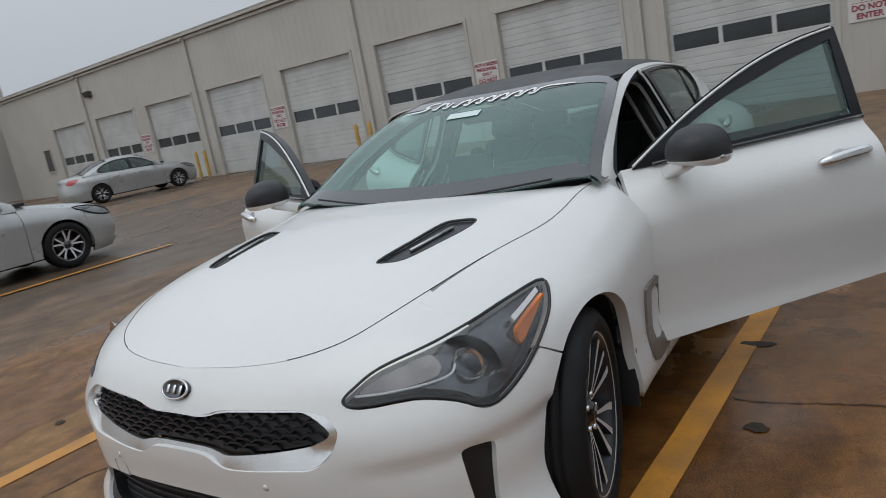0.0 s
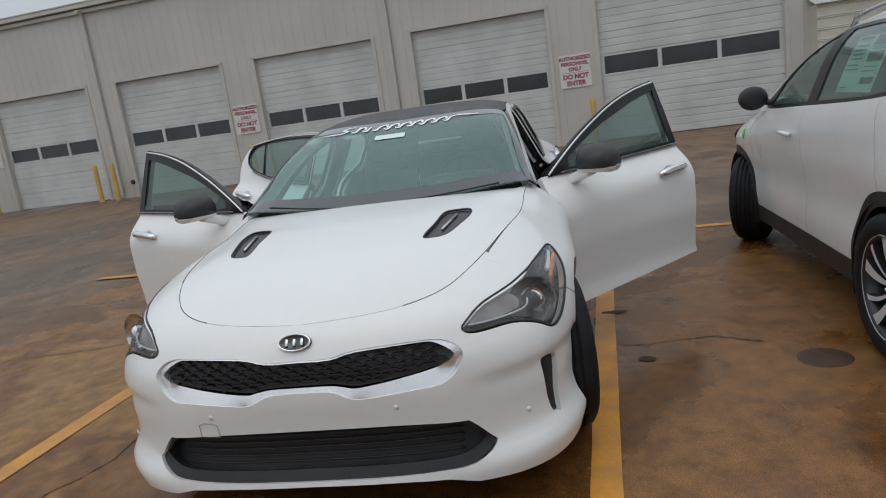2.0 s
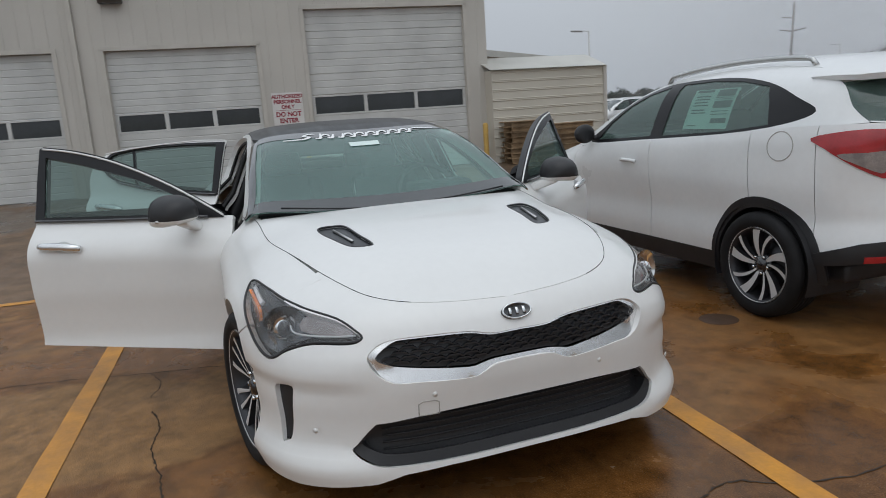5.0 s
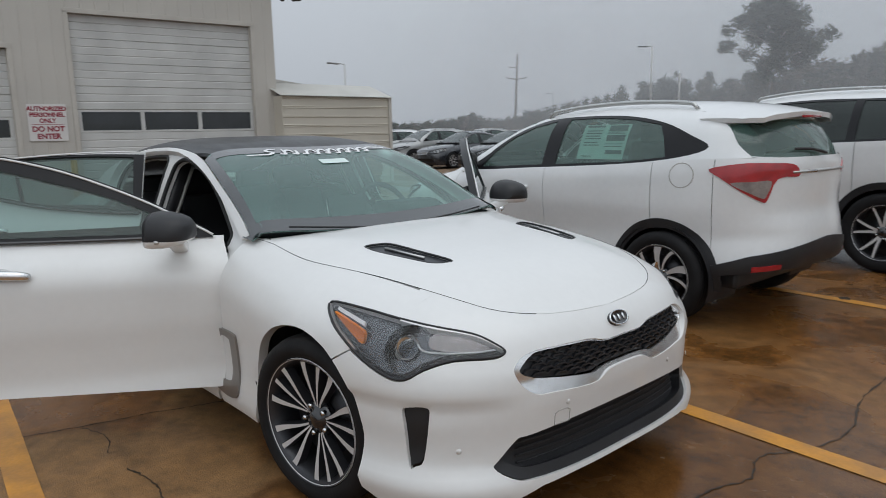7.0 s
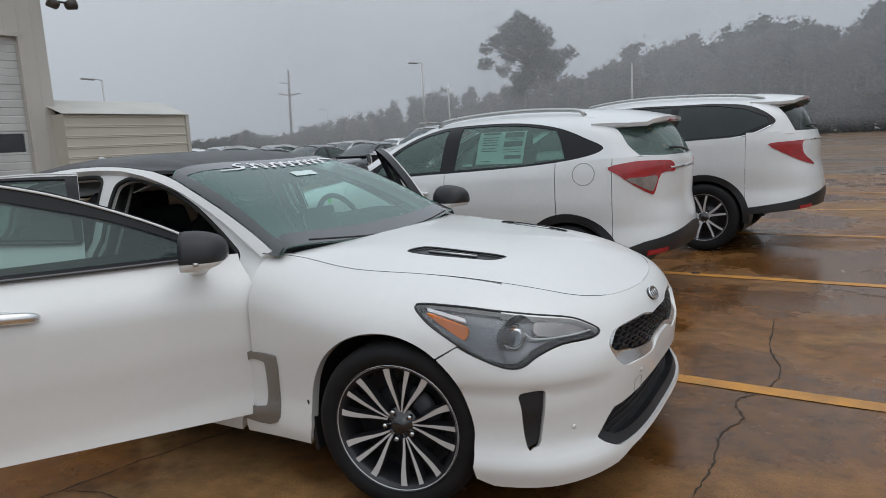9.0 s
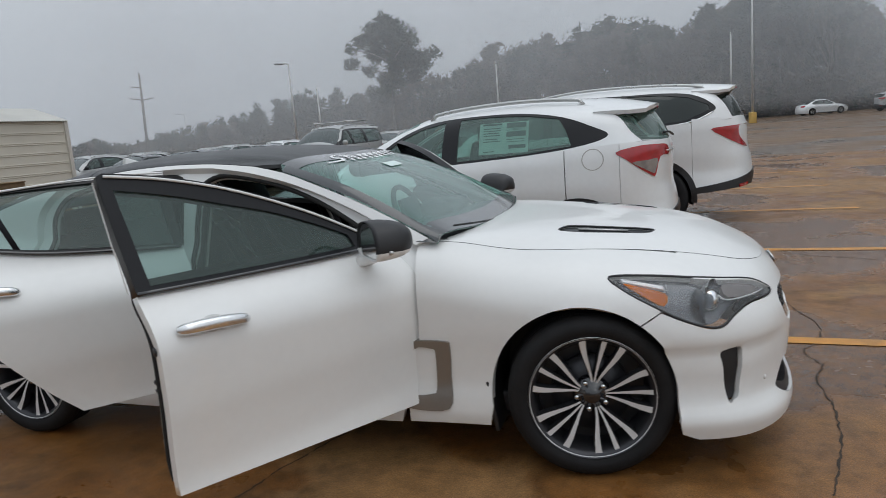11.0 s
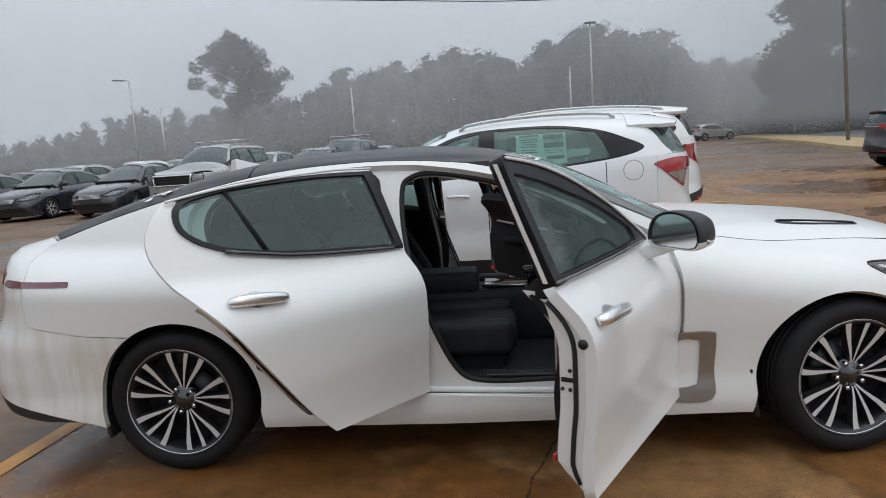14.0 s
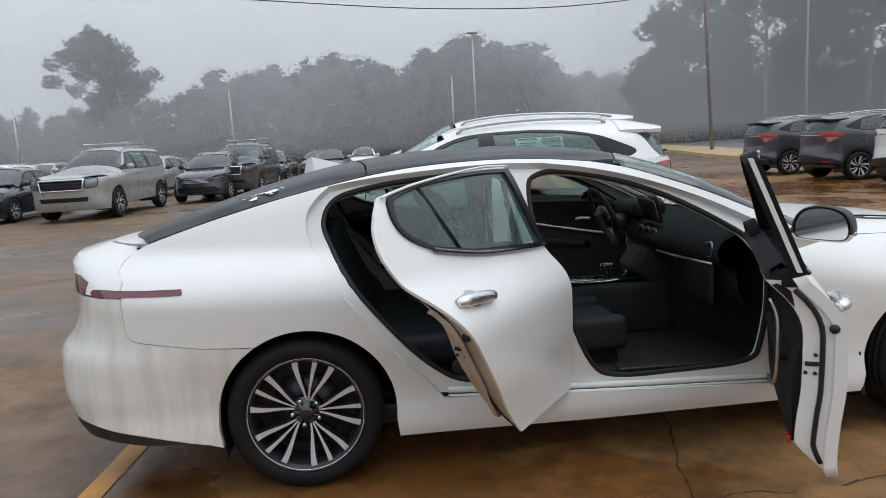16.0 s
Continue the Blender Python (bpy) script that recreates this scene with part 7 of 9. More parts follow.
    tm = Matrix.Translation(c) @ Matrix.Rotation(radians(66), 4, "Y")
    rimp = [tuple(tm @ Vector((0.182 * math.cos(a), 0.182 * math.sin(a), 0))) for a in np.linspace(0, 2 * math.pi, 40, endpoint=False)]
    sw = part("steering_wheel", tube(rimp, 0.016, 10, True), M_CLOTH, car, "black leather steering wheel")
    hub = ellipsoid((0, 0, 0), (0.075, 0.085, 0.035), 20, 12)
    bmesh.ops.transform(hub, matrix=tm, verts=hub.verts[:])
    part("wheel_hub", hub, M_BLACK, sw)
    for a in (90, 270, 0):
        d = Vector((math.cos(radians(a)), math.sin(radians(a)), 0))
        part("wheel_spoke", tube([tuple(tm @ (d * 0.06)), tuple(tm @ (d * 0.175))], 0.014, 8), M_SATIN if a == 0 else M_BLACK, sw)
    part("steering_column", tube([tuple(c), (0.60, 0.36, 0.80)], 0.04, 12), M_BLACK, sw)
    part("rear_mirror", box(0.03, 0.24, 0.07, (0.22, 0, 1.235), 0.02, 3), M_BLACK, car, "inside rear-view mirror")
    hl = lambda q: sh.down(q, sh.cabin_y) - np.array([0, 0, 0.035])
    part("headliner", sheet([(-0.05, -0.44), (-0.05, 0.44), (-1.1, 0.44), (-1.1, -0.44)], hl, 0.08, depth=0.0, outward=(0, 0, 20)), M_LIGHTCARD, car)
    for s in (-1, 1):
        bp = sh.sideways(np.array([(-0.40, 0.40), (-0.41, 0.75), (-0.44, 1.0), (-0.46, 1.25)]), lambda x, z: sh.full_y(x, z) - 0.12)
        part("pillar_trim", sided(tube(bp, 0.05, 8), s), M_BLACK, car)
        part("seat_belt", sided(tube(bp + np.array([0.03, 0.05, 0]), 0.012, 4), s), M_LIGHTCARD, car)


fastback = build_fastback()


# ---- other parked vehicles ----
class Parked:
    """What sets one kind of vehicle apart: its shell and the lines on it. Local frame as above."""
    hidden_handle = False
    rack = False


def cabin_back(sh, sign=-1):
    def f(q):
        a, b = np.zeros(len(q)), np.full(len(q), 3.5)
        for _ in range(34):
            m = (a + b) / 2
            inside = sh.cabin_y(sign * m, q[:, 1]) > np.abs(q[:, 0]) + 1e-3
            inside &= sh.roof(sign * m) > q[:, 1]
            a, b = np.where(inside, m, a), np.where(inside, b, m)
        return np.stack([sign * a, q[:, 0], q[:, 1]], 1)
    return f


def crossover_kind():
    k = Parked()
    k.axle, k.wheel_r, k.rim_r, k.track = 1.305, 0.335, 0.236, 0.775
    k.arch_r, k.sill, k.clad = 0.375, 0.33, True
    k.belt = pchip((-1.9, -1.4, -0.8, 0.0, 0.9), (1.20, 1.175, 1.130, 1.085, 1.035))
    k.shell = Shell(
        width=pchip((-2.2, -1.6, -0.8, 0.0, 0.8, 1.5, 2.2), (0.86, 0.885, 0.872, 0.868, 0.872, 0.885, 0.86)), sill_z=0.3,
        side=pchip((0.2, 0.33, 0.45, 0.60, 0.75, 0.85, 1.6), (0.94, 0.965, 0.975, 0.965, 0.985, 1.0, 1.0)),
        shoulder=pchip((-2.2, -1.6, -1.0, 0.5, 1.0, 1.5, 2.2), (1.02, 1.02, 0.98, 0.90, 0.84, 0.78, 0.72)),
        top=pchip((-2.2, -1.6, -1.0, 0.5, 1.0, 1.5, 2.2), (1.75, 1.70, 1.55, 1.40, 1.20, 1.10, 1.06)),
        nose=pchip((0.2, 0.35, 0.55, 0.70, 0.80, 0.88, 0.95, 1.0, 1.05, 1.3), (2.02, 2.13, 2.16, 2.15, 2.10, 1.98, 1.75, 1.45, 1.1, 0.8)),
        tail=pchip((0.2, 0.36, 0.55, 0.70, 0.85, 1.0, 1.12, 1.2, 1.4), (-1.93, -2.03, -2.10, -2.085, -2.055, -2.06, -2.06, -2.04, -1.95)),
        front_x=1.0, rear_x=-1.05,
        roof=pchip((-2.2, -2.0, -1.9, -1.6, -1.2, -0.7, -0.2, 0.2, 0.55, 0.95, 1.1), (1.42, 1.475, 1.50, 1.56, 1.60, 1.618, 1.595, 1.52, 1.36, 1.10, 1.01)),
        cabin_w=pchip((-2.15, -1.9, -1.5, -0.8, 0.2, 0.9), (0.86, 0.865, 0.855, 0.845, 0.84, 0.81)),
        lean=0.40, cabin_z=1.02, square=1.0,
        cabin_rear=(-1.15, pchip((1.0, 1.2, 1.3, 1.4, 1.46, 1.7), (-2.08, -2.045, -2.0, -1.94, -1.895, -1.76)), 3.2, 2.2))
    k.panels = (0.92, -0.19, -1.22)          # door cuts
    k.front_cut, k.rear_cut = 1.62, -1.66
    k.nose_top, k.tail_top = 0.80, 1.19
    k.roof_edge = [(0.88, 1.115), (0.60, 1.285), (0.30, 1.42), (0.05, 1.495), (-0.25, 1.535), (-0.7, 1.555), (-1.1, 1.545), (-1.35, 1.52), (-1.50, 1.495)]
    k.cab_rear = [(-1.50, 1.495), (-1.655, 1.395), (-1.74, 1.28), (-1.83, 1.195)]
    k.windows = [[(0.62, 1.085), (-0.12, 1.12), (-0.13, 1.475), (0.10, 1.43), (0.30, 1.345), (0.48, 1.225)],
                 [(-0.26, 1.125), (-0.27, 1.485), (-0.6, 1.49), (-0.9, 1.47), (-1.16, 1.427), (-1.22, 1.33), (-1.27, 1.195), (-0.9, 1.155)]]
    k.black_frame = [(0.72, 1.065), (0.0, 1.092), (-0.9, 1.14), (-1.38, 1.195), (-1.57, 1.265), (-1.42, 1.35), (-1.20, 1.435), (-0.9, 1.490), (-0.55, 1.508), (-0.1, 1.495), (0.15, 1.44), (0.37, 1.335), (0.56, 1.20)]
    k.screen_top, k.screen_base = 0.18, 0.90
    k.rear_glass = [(-0.58, 1.42), (-0.32, 1.445), (0.0, 1.45), (0.32, 1.445), (0.58, 1.42), (0.68, 1.36), (0.69, 1.26), (0.66, 1.205), (0.30, 1.185), (0.0, 1.18), (-0.30, 1.185), (-0.66, 1.205), (-0.69, 1.26), (-0.68, 1.36)]
    k.tail_lamp = [(-1.63, 0.82, 1.120), (-1.80, 0.71, 1.155), (-1.92, 0.58, 1.155), (-2.01, 0.42, 1.145), (-2.03, 0.36, 1.10), (-2.02, 0.37, 1.06), (-1.96, 0.53, 1.05), (-1.93, 0.59, 0.91), (-1.90, 0.62, 0.90), (-1.81, 0.72, 0.97), (-1.70, 0.79, 1.06)]
    k.lamp_pale = [(-1.755, 0.765, 1.026), (-1.86, 0.67, 1.034), (-1.940, 0.575, 1.036), (-1.928, 0.60, 0.945), (-1.905, 0.62, 0.922), (-1.83, 0.70, 0.970)]
    k.head_lamp = [(1.50, 0.86, 0.86), (1.70, 0.83, 0.86), (1.95, 0.65, 0.80), (2.08, 0.42, 0.76), (2.09, 0.42, 0.72), (1.98, 0.64, 0.70), (1.80, 0.80, 0.74)]
    k.grille = [(-0.55, 0.76), (0.55, 0.76), (0.50, 0.66), (0.30, 0.62), (-0.30, 0.62), (-0.50, 0.66)]
    k.lower = [(-0.60, 0.50), (0.60, 0.50), (0.66, 0.38), (0.50, 0.30), (-0.50, 0.30), (-0.66, 0.38)]
    k.rails, k.spoiler, k.handle_z, k.hidden_handle = True, True, 0.93, True
    k.style = "swirl"
    return k


def tall_suv_kind():
    k = Parked()
    k.axle, k.wheel_r, k.rim_r, k.track = 1.41, 0.38, 0.262, 0.86
    k.arch_r, k.sill, k.clad = 0.425, 0.36, True
    k.belt = pchip((-2.3, -1.4, -0.8, 0.0, 0.9), (1.28, 1.245, 1.22, 1.185, 1.14))
    k.shell = Shell(
        width=pchip((-2.5, -1.8, -0.8, 0.0, 0.8, 1.6, 2.5), (0.95, 0.985, 0.985, 0.98, 0.985, 0.995, 0.96)), sill_z=0.3,
        side=pchip((0.2, 0.36, 0.5, 0.68, 0.85, 0.95, 1.8), (0.94, 0.965, 0.975, 0.97, 0.99, 1.0, 1.0)),
        shoulder=pchip((-2.5, -1.0, 0.5, 1.0, 1.6, 2.5), (1.16, 1.12, 1.05, 0.98, 0.90, 0.84)),
        top=pchip((-2.5, -1.0, 0.5, 1.0, 1.6, 2.5), (2.0, 1.75, 1.6, 1.36, 1.22, 1.17)),
        nose=pchip((0.2, 0.38, 0.6, 0.8, 0.92, 1.0, 1.06, 1.12, 1.18, 1.4), (2.25, 2.37, 2.42, 2.40, 2.34, 2.18, 1.85, 1.45, 1.1, 0.8)),
        tail=pchip((0.2, 0.40, 0.6, 0.8, 1.0, 1.15, 1.3, 1.5), (-2.36, -2.48, -2.52, -2.50, -2.46, -2.46, -2.42, -2.34)),
        front_x=1.1, rear_x=-1.3,
        roof=pchip((-2.5, -2.2, -1.8, -1.2, -0.6, -0.1, 0.25, 0.6, 1.05, 1.2), (1.64, 1.69, 1.735, 1.77, 1.78, 1.75, 1.685, 1.515, 1.225, 1.13)),
        cabin_w=pchip((-2.5, -2.2, -1.5, -0.8, 0.2, 1.0), (0.93, 0.935, 0.94, 0.94, 0.935, 0.91)),
        lean=0.36, cabin_z=1.12, square=1.0,
        cabin_rear=(-1.6, pchip((1.1, 1.3, 1.5, 1.62, 1.9), (-2.46, -2.42, -2.34, -2.24, -2.0)), 3.6, 2.4))
    k.panels = (0.95, -0.12, -1.12)
    k.front_cut, k.rear_cut = 1.80, -1.84
    k.nose_top, k.tail_top = 0.93, 1.30
    k.roof_edge = [(0.98, 1.23), (0.66, 1.42), (0.38, 1.56), (0.1, 1.645), (-0.25, 1.69), (-0.7, 1.71), (-1.3, 1.695), (-1.75, 1.66), (-1.98, 1.62), (-2.08, 1.585)]
    k.cab_rear = [(-2.08, 1.585), (-2.18, 1.48), (-2.24, 1.38), (-2.28, 1.30)]
    k.windows = [[(0.76, 1.19), (-0.05, 1.215), (-0.06, 1.61), (0.12, 1.58), (0.36, 1.48), (0.58, 1.345)],
                 [(-0.16, 1.22), (-0.17, 1.62), (-0.6, 1.635), (-1.0, 1.63), (-1.0, 1.245)],
                 [(-1.08, 1.25), (-1.08, 1.63), (-1.5, 1.61), (-1.80, 1.56), (-2.02, 1.46), (-2.04, 1.40), (-1.75, 1.285)]]
    k.black_frame = [(0.84, 1.165), (0.0, 1.19), (-1.1, 1.225), (-1.78, 1.262), (-2.08, 1.375), (-2.06, 1.47), (-1.84, 1.59), (-1.5, 1.635), (-1.1, 1.645), (-0.6, 1.655), (-0.1, 1.63), (0.16, 1.60), (0.42, 1.485), (0.66, 1.32)]
    k.screen_top, k.screen_base = 0.22, 1.0
    k.rear_glass = [(-0.62, 1.56), (0.0, 1.60), (0.62, 1.56), (0.70, 1.42), (0.68, 1.30), (0.0, 1.27), (-0.68, 1.30), (-0.70, 1.42)]
    k.tail_lamp = [(-2.05, 0.95, 1.165), (-2.22, 0.90, 1.19), (-2.40, 0.78, 1.195), (-2.45, 0.62, 1.18), (-2.46, 0.60, 1.05), (-2.44, 0.66, 0.93), (-2.39, 0.78, 0.945), (-2.25, 0.89, 1.03)]
    k.lamp_pale = None
    k.head_lamp = [(1.75, 0.95, 1.0), (2.0, 0.88, 0.98), (2.30, 0.62, 0.94), (2.36, 0.50, 0.88), (2.30, 0.62, 0.84), (2.0, 0.88, 0.88)]
    k.grille = [(-0.62, 0.92), (0.62, 0.92), (0.55, 0.72), (-0.55, 0.72)]
    k.lower = [(-0.70, 0.55), (0.70, 0.55), (0.75, 0.42), (-0.75, 0.42)]
    k.rails, k.spoiler, k.handle_z = True, True, 1.06
    k.style = "pairs"
    return k


def sedan_kind(long_boot=True):
    k = Parked()
    k.axle, k.wheel_r, k.rim_r, k.track = 1.385, 0.32, 0.215, 0.79
    k.arch_r, k.sill, k.clad = 0.355, 0.22, False
    k.belt = pchip((-1.9, -1.2, -0.6, 0.2, 0.9), (0.985, 0.965, 0.945, 0.925, 0.915))
    k.shell = Shell(
        width=pchip((-2.4, -1.6, -0.8, 0.0, 0.8, 1.5, 2.4), (0.87, 0.905, 0.90, 0.90, 0.90, 0.91, 0.87)), sill_z=0.2,
        side=pchip((0.1, 0.22, 0.40, 0.55, 0.70, 1.4), (0.93, 0.965, 0.975, 0.99, 1.0, 1.0)),
        shoulder=pchip((-2.4, -1.0, 0.5, 1.0, 1.5, 2.4), (0.76, 0.76, 0.74, 0.70, 0.66, 0.60)),
        top=pchip((-2.4, -1.4, -0.6, 0.5, 1.0, 1.5, 2.4), (1.04, 1.08, 1.12, 1.08, 1.03, 0.99, 0.95)),
        nose=pchip((0.1, 0.22, 0.40, 0.55, 0.66, 0.74, 0.82, 0.88, 0.93, 0.97, 1.2), (2.22, 2.33, 2.38, 2.37, 2.32, 2.22, 2.0, 1.7, 1.35, 1.0, 0.9)),
        tail=pchip((0.1, 0.26, 0.45, 0.62, 0.80, 0.94, 1.0, 1.04, 1.2), (-2.26, -2.38, -2.43, -2.42, -2.36, -2.34, -2.25, -1.9, -1.5)),
        front_x=1.0, rear_x=-1.2,
        roof=pchip((-2.2, -1.85, -1.5, -1.1, -0.7, -0.3, 0.1, 0.4, 0.7, 1.0, 1.15), (0.92, 1.02, 1.18, 1.355, 1.445, 1.47, 1.45, 1.355, 1.19, 1.0, 0.92)),
        cabin_w=pchip((-2.2, -1.7, -1.2, -0.4, 0.3, 1.0), (0.66, 0.74, 0.79, 0.81, 0.81, 0.78)),
        lean=0.44, cabin_z=0.86)
    k.panels = (0.90, -0.18, -1.05)
    k.front_cut, k.rear_cut = 1.74, -1.74
    k.nose_top, k.tail_top = 0.74, 0.99
    k.roof_edge = [(0.92, 1.01), (0.64, 1.165), (0.36, 1.30), (0.1, 1.375), (-0.25, 1.405), (-0.65, 1.385), (-1.0, 1.32), (-1.35, 1.20), (-1.62, 1.08), (-1.75, 1.02)]
    k.cab_rear = [(-1.75, 1.02), (-1.80, 0.985)]
    k.windows = [[(0.66, 0.96), (-0.11, 0.975), (-0.13, 1.335), (0.06, 1.32), (0.30, 1.235), (0.50, 1.115)],
                 [(-0.23, 0.98), (-0.25, 1.335), (-0.55, 1.325), (-0.82, 1.28), (-1.08, 1.19), (-1.22, 1.09), (-1.10, 1.01)]]
    k.black_frame = [(0.74, 0.945), (-0.1, 0.955), (-1.15, 0.99), (-1.30, 1.09), (-1.12, 1.215), (-0.84, 1.31), (-0.55, 1.355), (-0.2, 1.362), (0.08, 1.345), (0.34, 1.25), (0.58, 1.095)]
    k.screen_top, k.screen_base = 0.18, 0.92
    k.rear_glass = None
    k.tail_lamp = [(-1.95, 0.86, 0.92), (-2.2, 0.74, 0.93), (-2.33, 0.52, 0.92), (-2.36, 0.45, 0.80), (-2.30, 0.62, 0.76), (-2.1, 0.80, 0.80)]
    k.lamp_pale = None
    k.head_lamp = [(1.62, 0.87, 0.80), (1.9, 0.80, 0.78), (2.18, 0.58, 0.72), (2.30, 0.42, 0.66), (2.28, 0.45, 0.61), (2.05, 0.74, 0.62), (1.80, 0.85, 0.70)]
    k.grille = [(-0.40, 0.66), (0.40, 0.66), (0.32, 0.54), (-0.32, 0.54)]
    k.lower = [(-0.60, 0.40), (0.60, 0.40), (0.68, 0.26), (-0.68, 0.26)]
    k.rails, k.spoiler, k.handle_z = False, False, 0.80
    k.style = "pairs"
    return k


def truck_suv_kind():
    k = tall_suv_kind()
    k.axle, k.wheel_r, k.rim_r, k.track = 1.475, 0.40, 0.26, 0.87
    k.arch_r, k.clad = 0.45, False
    s = k.shell
    s.roof = pchip((-2.56, -2.3, -1.8, -1.2, -0.6, -0.1, 0.2, 0.5, 0.85, 1.0), (1.82, 1.86, 1.89, 1.90, 1.90, 1.87, 1.80, 1.62, 1.30, 1.18))
    s.nose = pchip((0.2, 0.4, 0.7, 0.95, 1.08, 1.14, 1.18, 1.22, 1.26, 1.4), (2.35, 2.48, 2.54, 2.54, 2.50, 2.40, 2.1, 1.5, 1.0, 0.8))
    s.tail = pchip((0.2, 0.4, 0.6, 1.0, 1.3, 1.5), (-2.5, -2.58, -2.60, -2.58, -2.54, -2.5))
    s.top = pchip((-2.5, -1.0, 0.5, 1.0, 1.6, 2.6), (2.1, 1.9, 1.6, 1.38, 1.30, 1.28))
    s.shoulder = pchip((-2.5, -1.0, 0.5, 1.0, 1.6, 2.6), (1.12, 1.12, 1.1, 1.08, 1.05, 1.02))
    s.fp = (6.0, 3.2)
    s.cabin_rear = (-1.8, pchip((1.1, 1.3, 1.7, 1.9), (-2.56, -2.54, -2.46, -2.4)), 5.0, 2.6)
    s.front_x = 1.2
    k.belt = pchip((-2.3, 0.9), (1.26, 1.22))
    k.roof_edge = [(0.80, 1.30), (0.56, 1.47), (0.34, 1.63), (0.1, 1.74), (-0.25, 1.80), (-0.7, 1.82), (-1.3, 1.81), (-1.9, 1.79), (-2.25, 1.75), (-2.38, 1.66)]
    k.cab_rear = [(-2.38, 1.66), (-2.44, 1.45), (-2.47, 1.28)]
    k.windows = [[(0.62, 1.27), (-0.05, 1.28), (-0.06, 1.70), (0.12, 1.67), (0.30, 1.56), (0.46, 1.44)],
                 [(-0.16, 1.28), (-0.17, 1.71), (-0.95, 1.72), (-0.95, 1.29)],
                 [(-1.12, 1.29), (-1.12, 1.72), (-1.7, 1.70), (-2.15, 1.66), (-2.22, 1.32)]]
    k.black_frame = [(0.70, 1.25), (-2.27, 1.30), (-2.20, 1.69), (-1.7, 1.735), (-0.5, 1.75), (-0.05, 1.73), (0.16, 1.69), (0.36, 1.565), (0.54, 1.42)]
    k.screen_top, k.screen_base = 0.18, 0.82
    k.nose_top = 1.10
    k.front_cut, k.rear_cut = 1.95, -1.95
    k.head_lamp = [(2.30, 0.93, 1.08), (2.42, 0.86, 1.08), (2.52, 0.62, 1.07), (2.54, 0.60, 0.86), (2.45, 0.84, 0.86), (2.35, 0.92, 0.88)]
    k.grille = [(-0.56, 1.06), (0.56, 1.06), (0.52, 0.80), (-0.52, 0.80)]
    k.lower = [(-0.62, 0.62), (0.62, 0.62), (0.60, 0.50), (-0.60, 0.50)]
    k.handle_z = 1.12
    k.style = "pairs"
    k.rack = True
    return k


def low_path(k, x0, x1, n=40):
    """Along the bottom of the side from x0 to x1, over the wheel openings."""
    out = []
    for i in range(n + 1):
        x = x0 + (x1 - x0) * i / n
        z = k.sill
        for c in (k.axle, -k.axle):
            d = k.arch_r ** 2 - (x - c) ** 2
            if d > 0:
                z = max(z, k.wheel_r + math.sqrt(d))
        out.append((x, z))
    return out


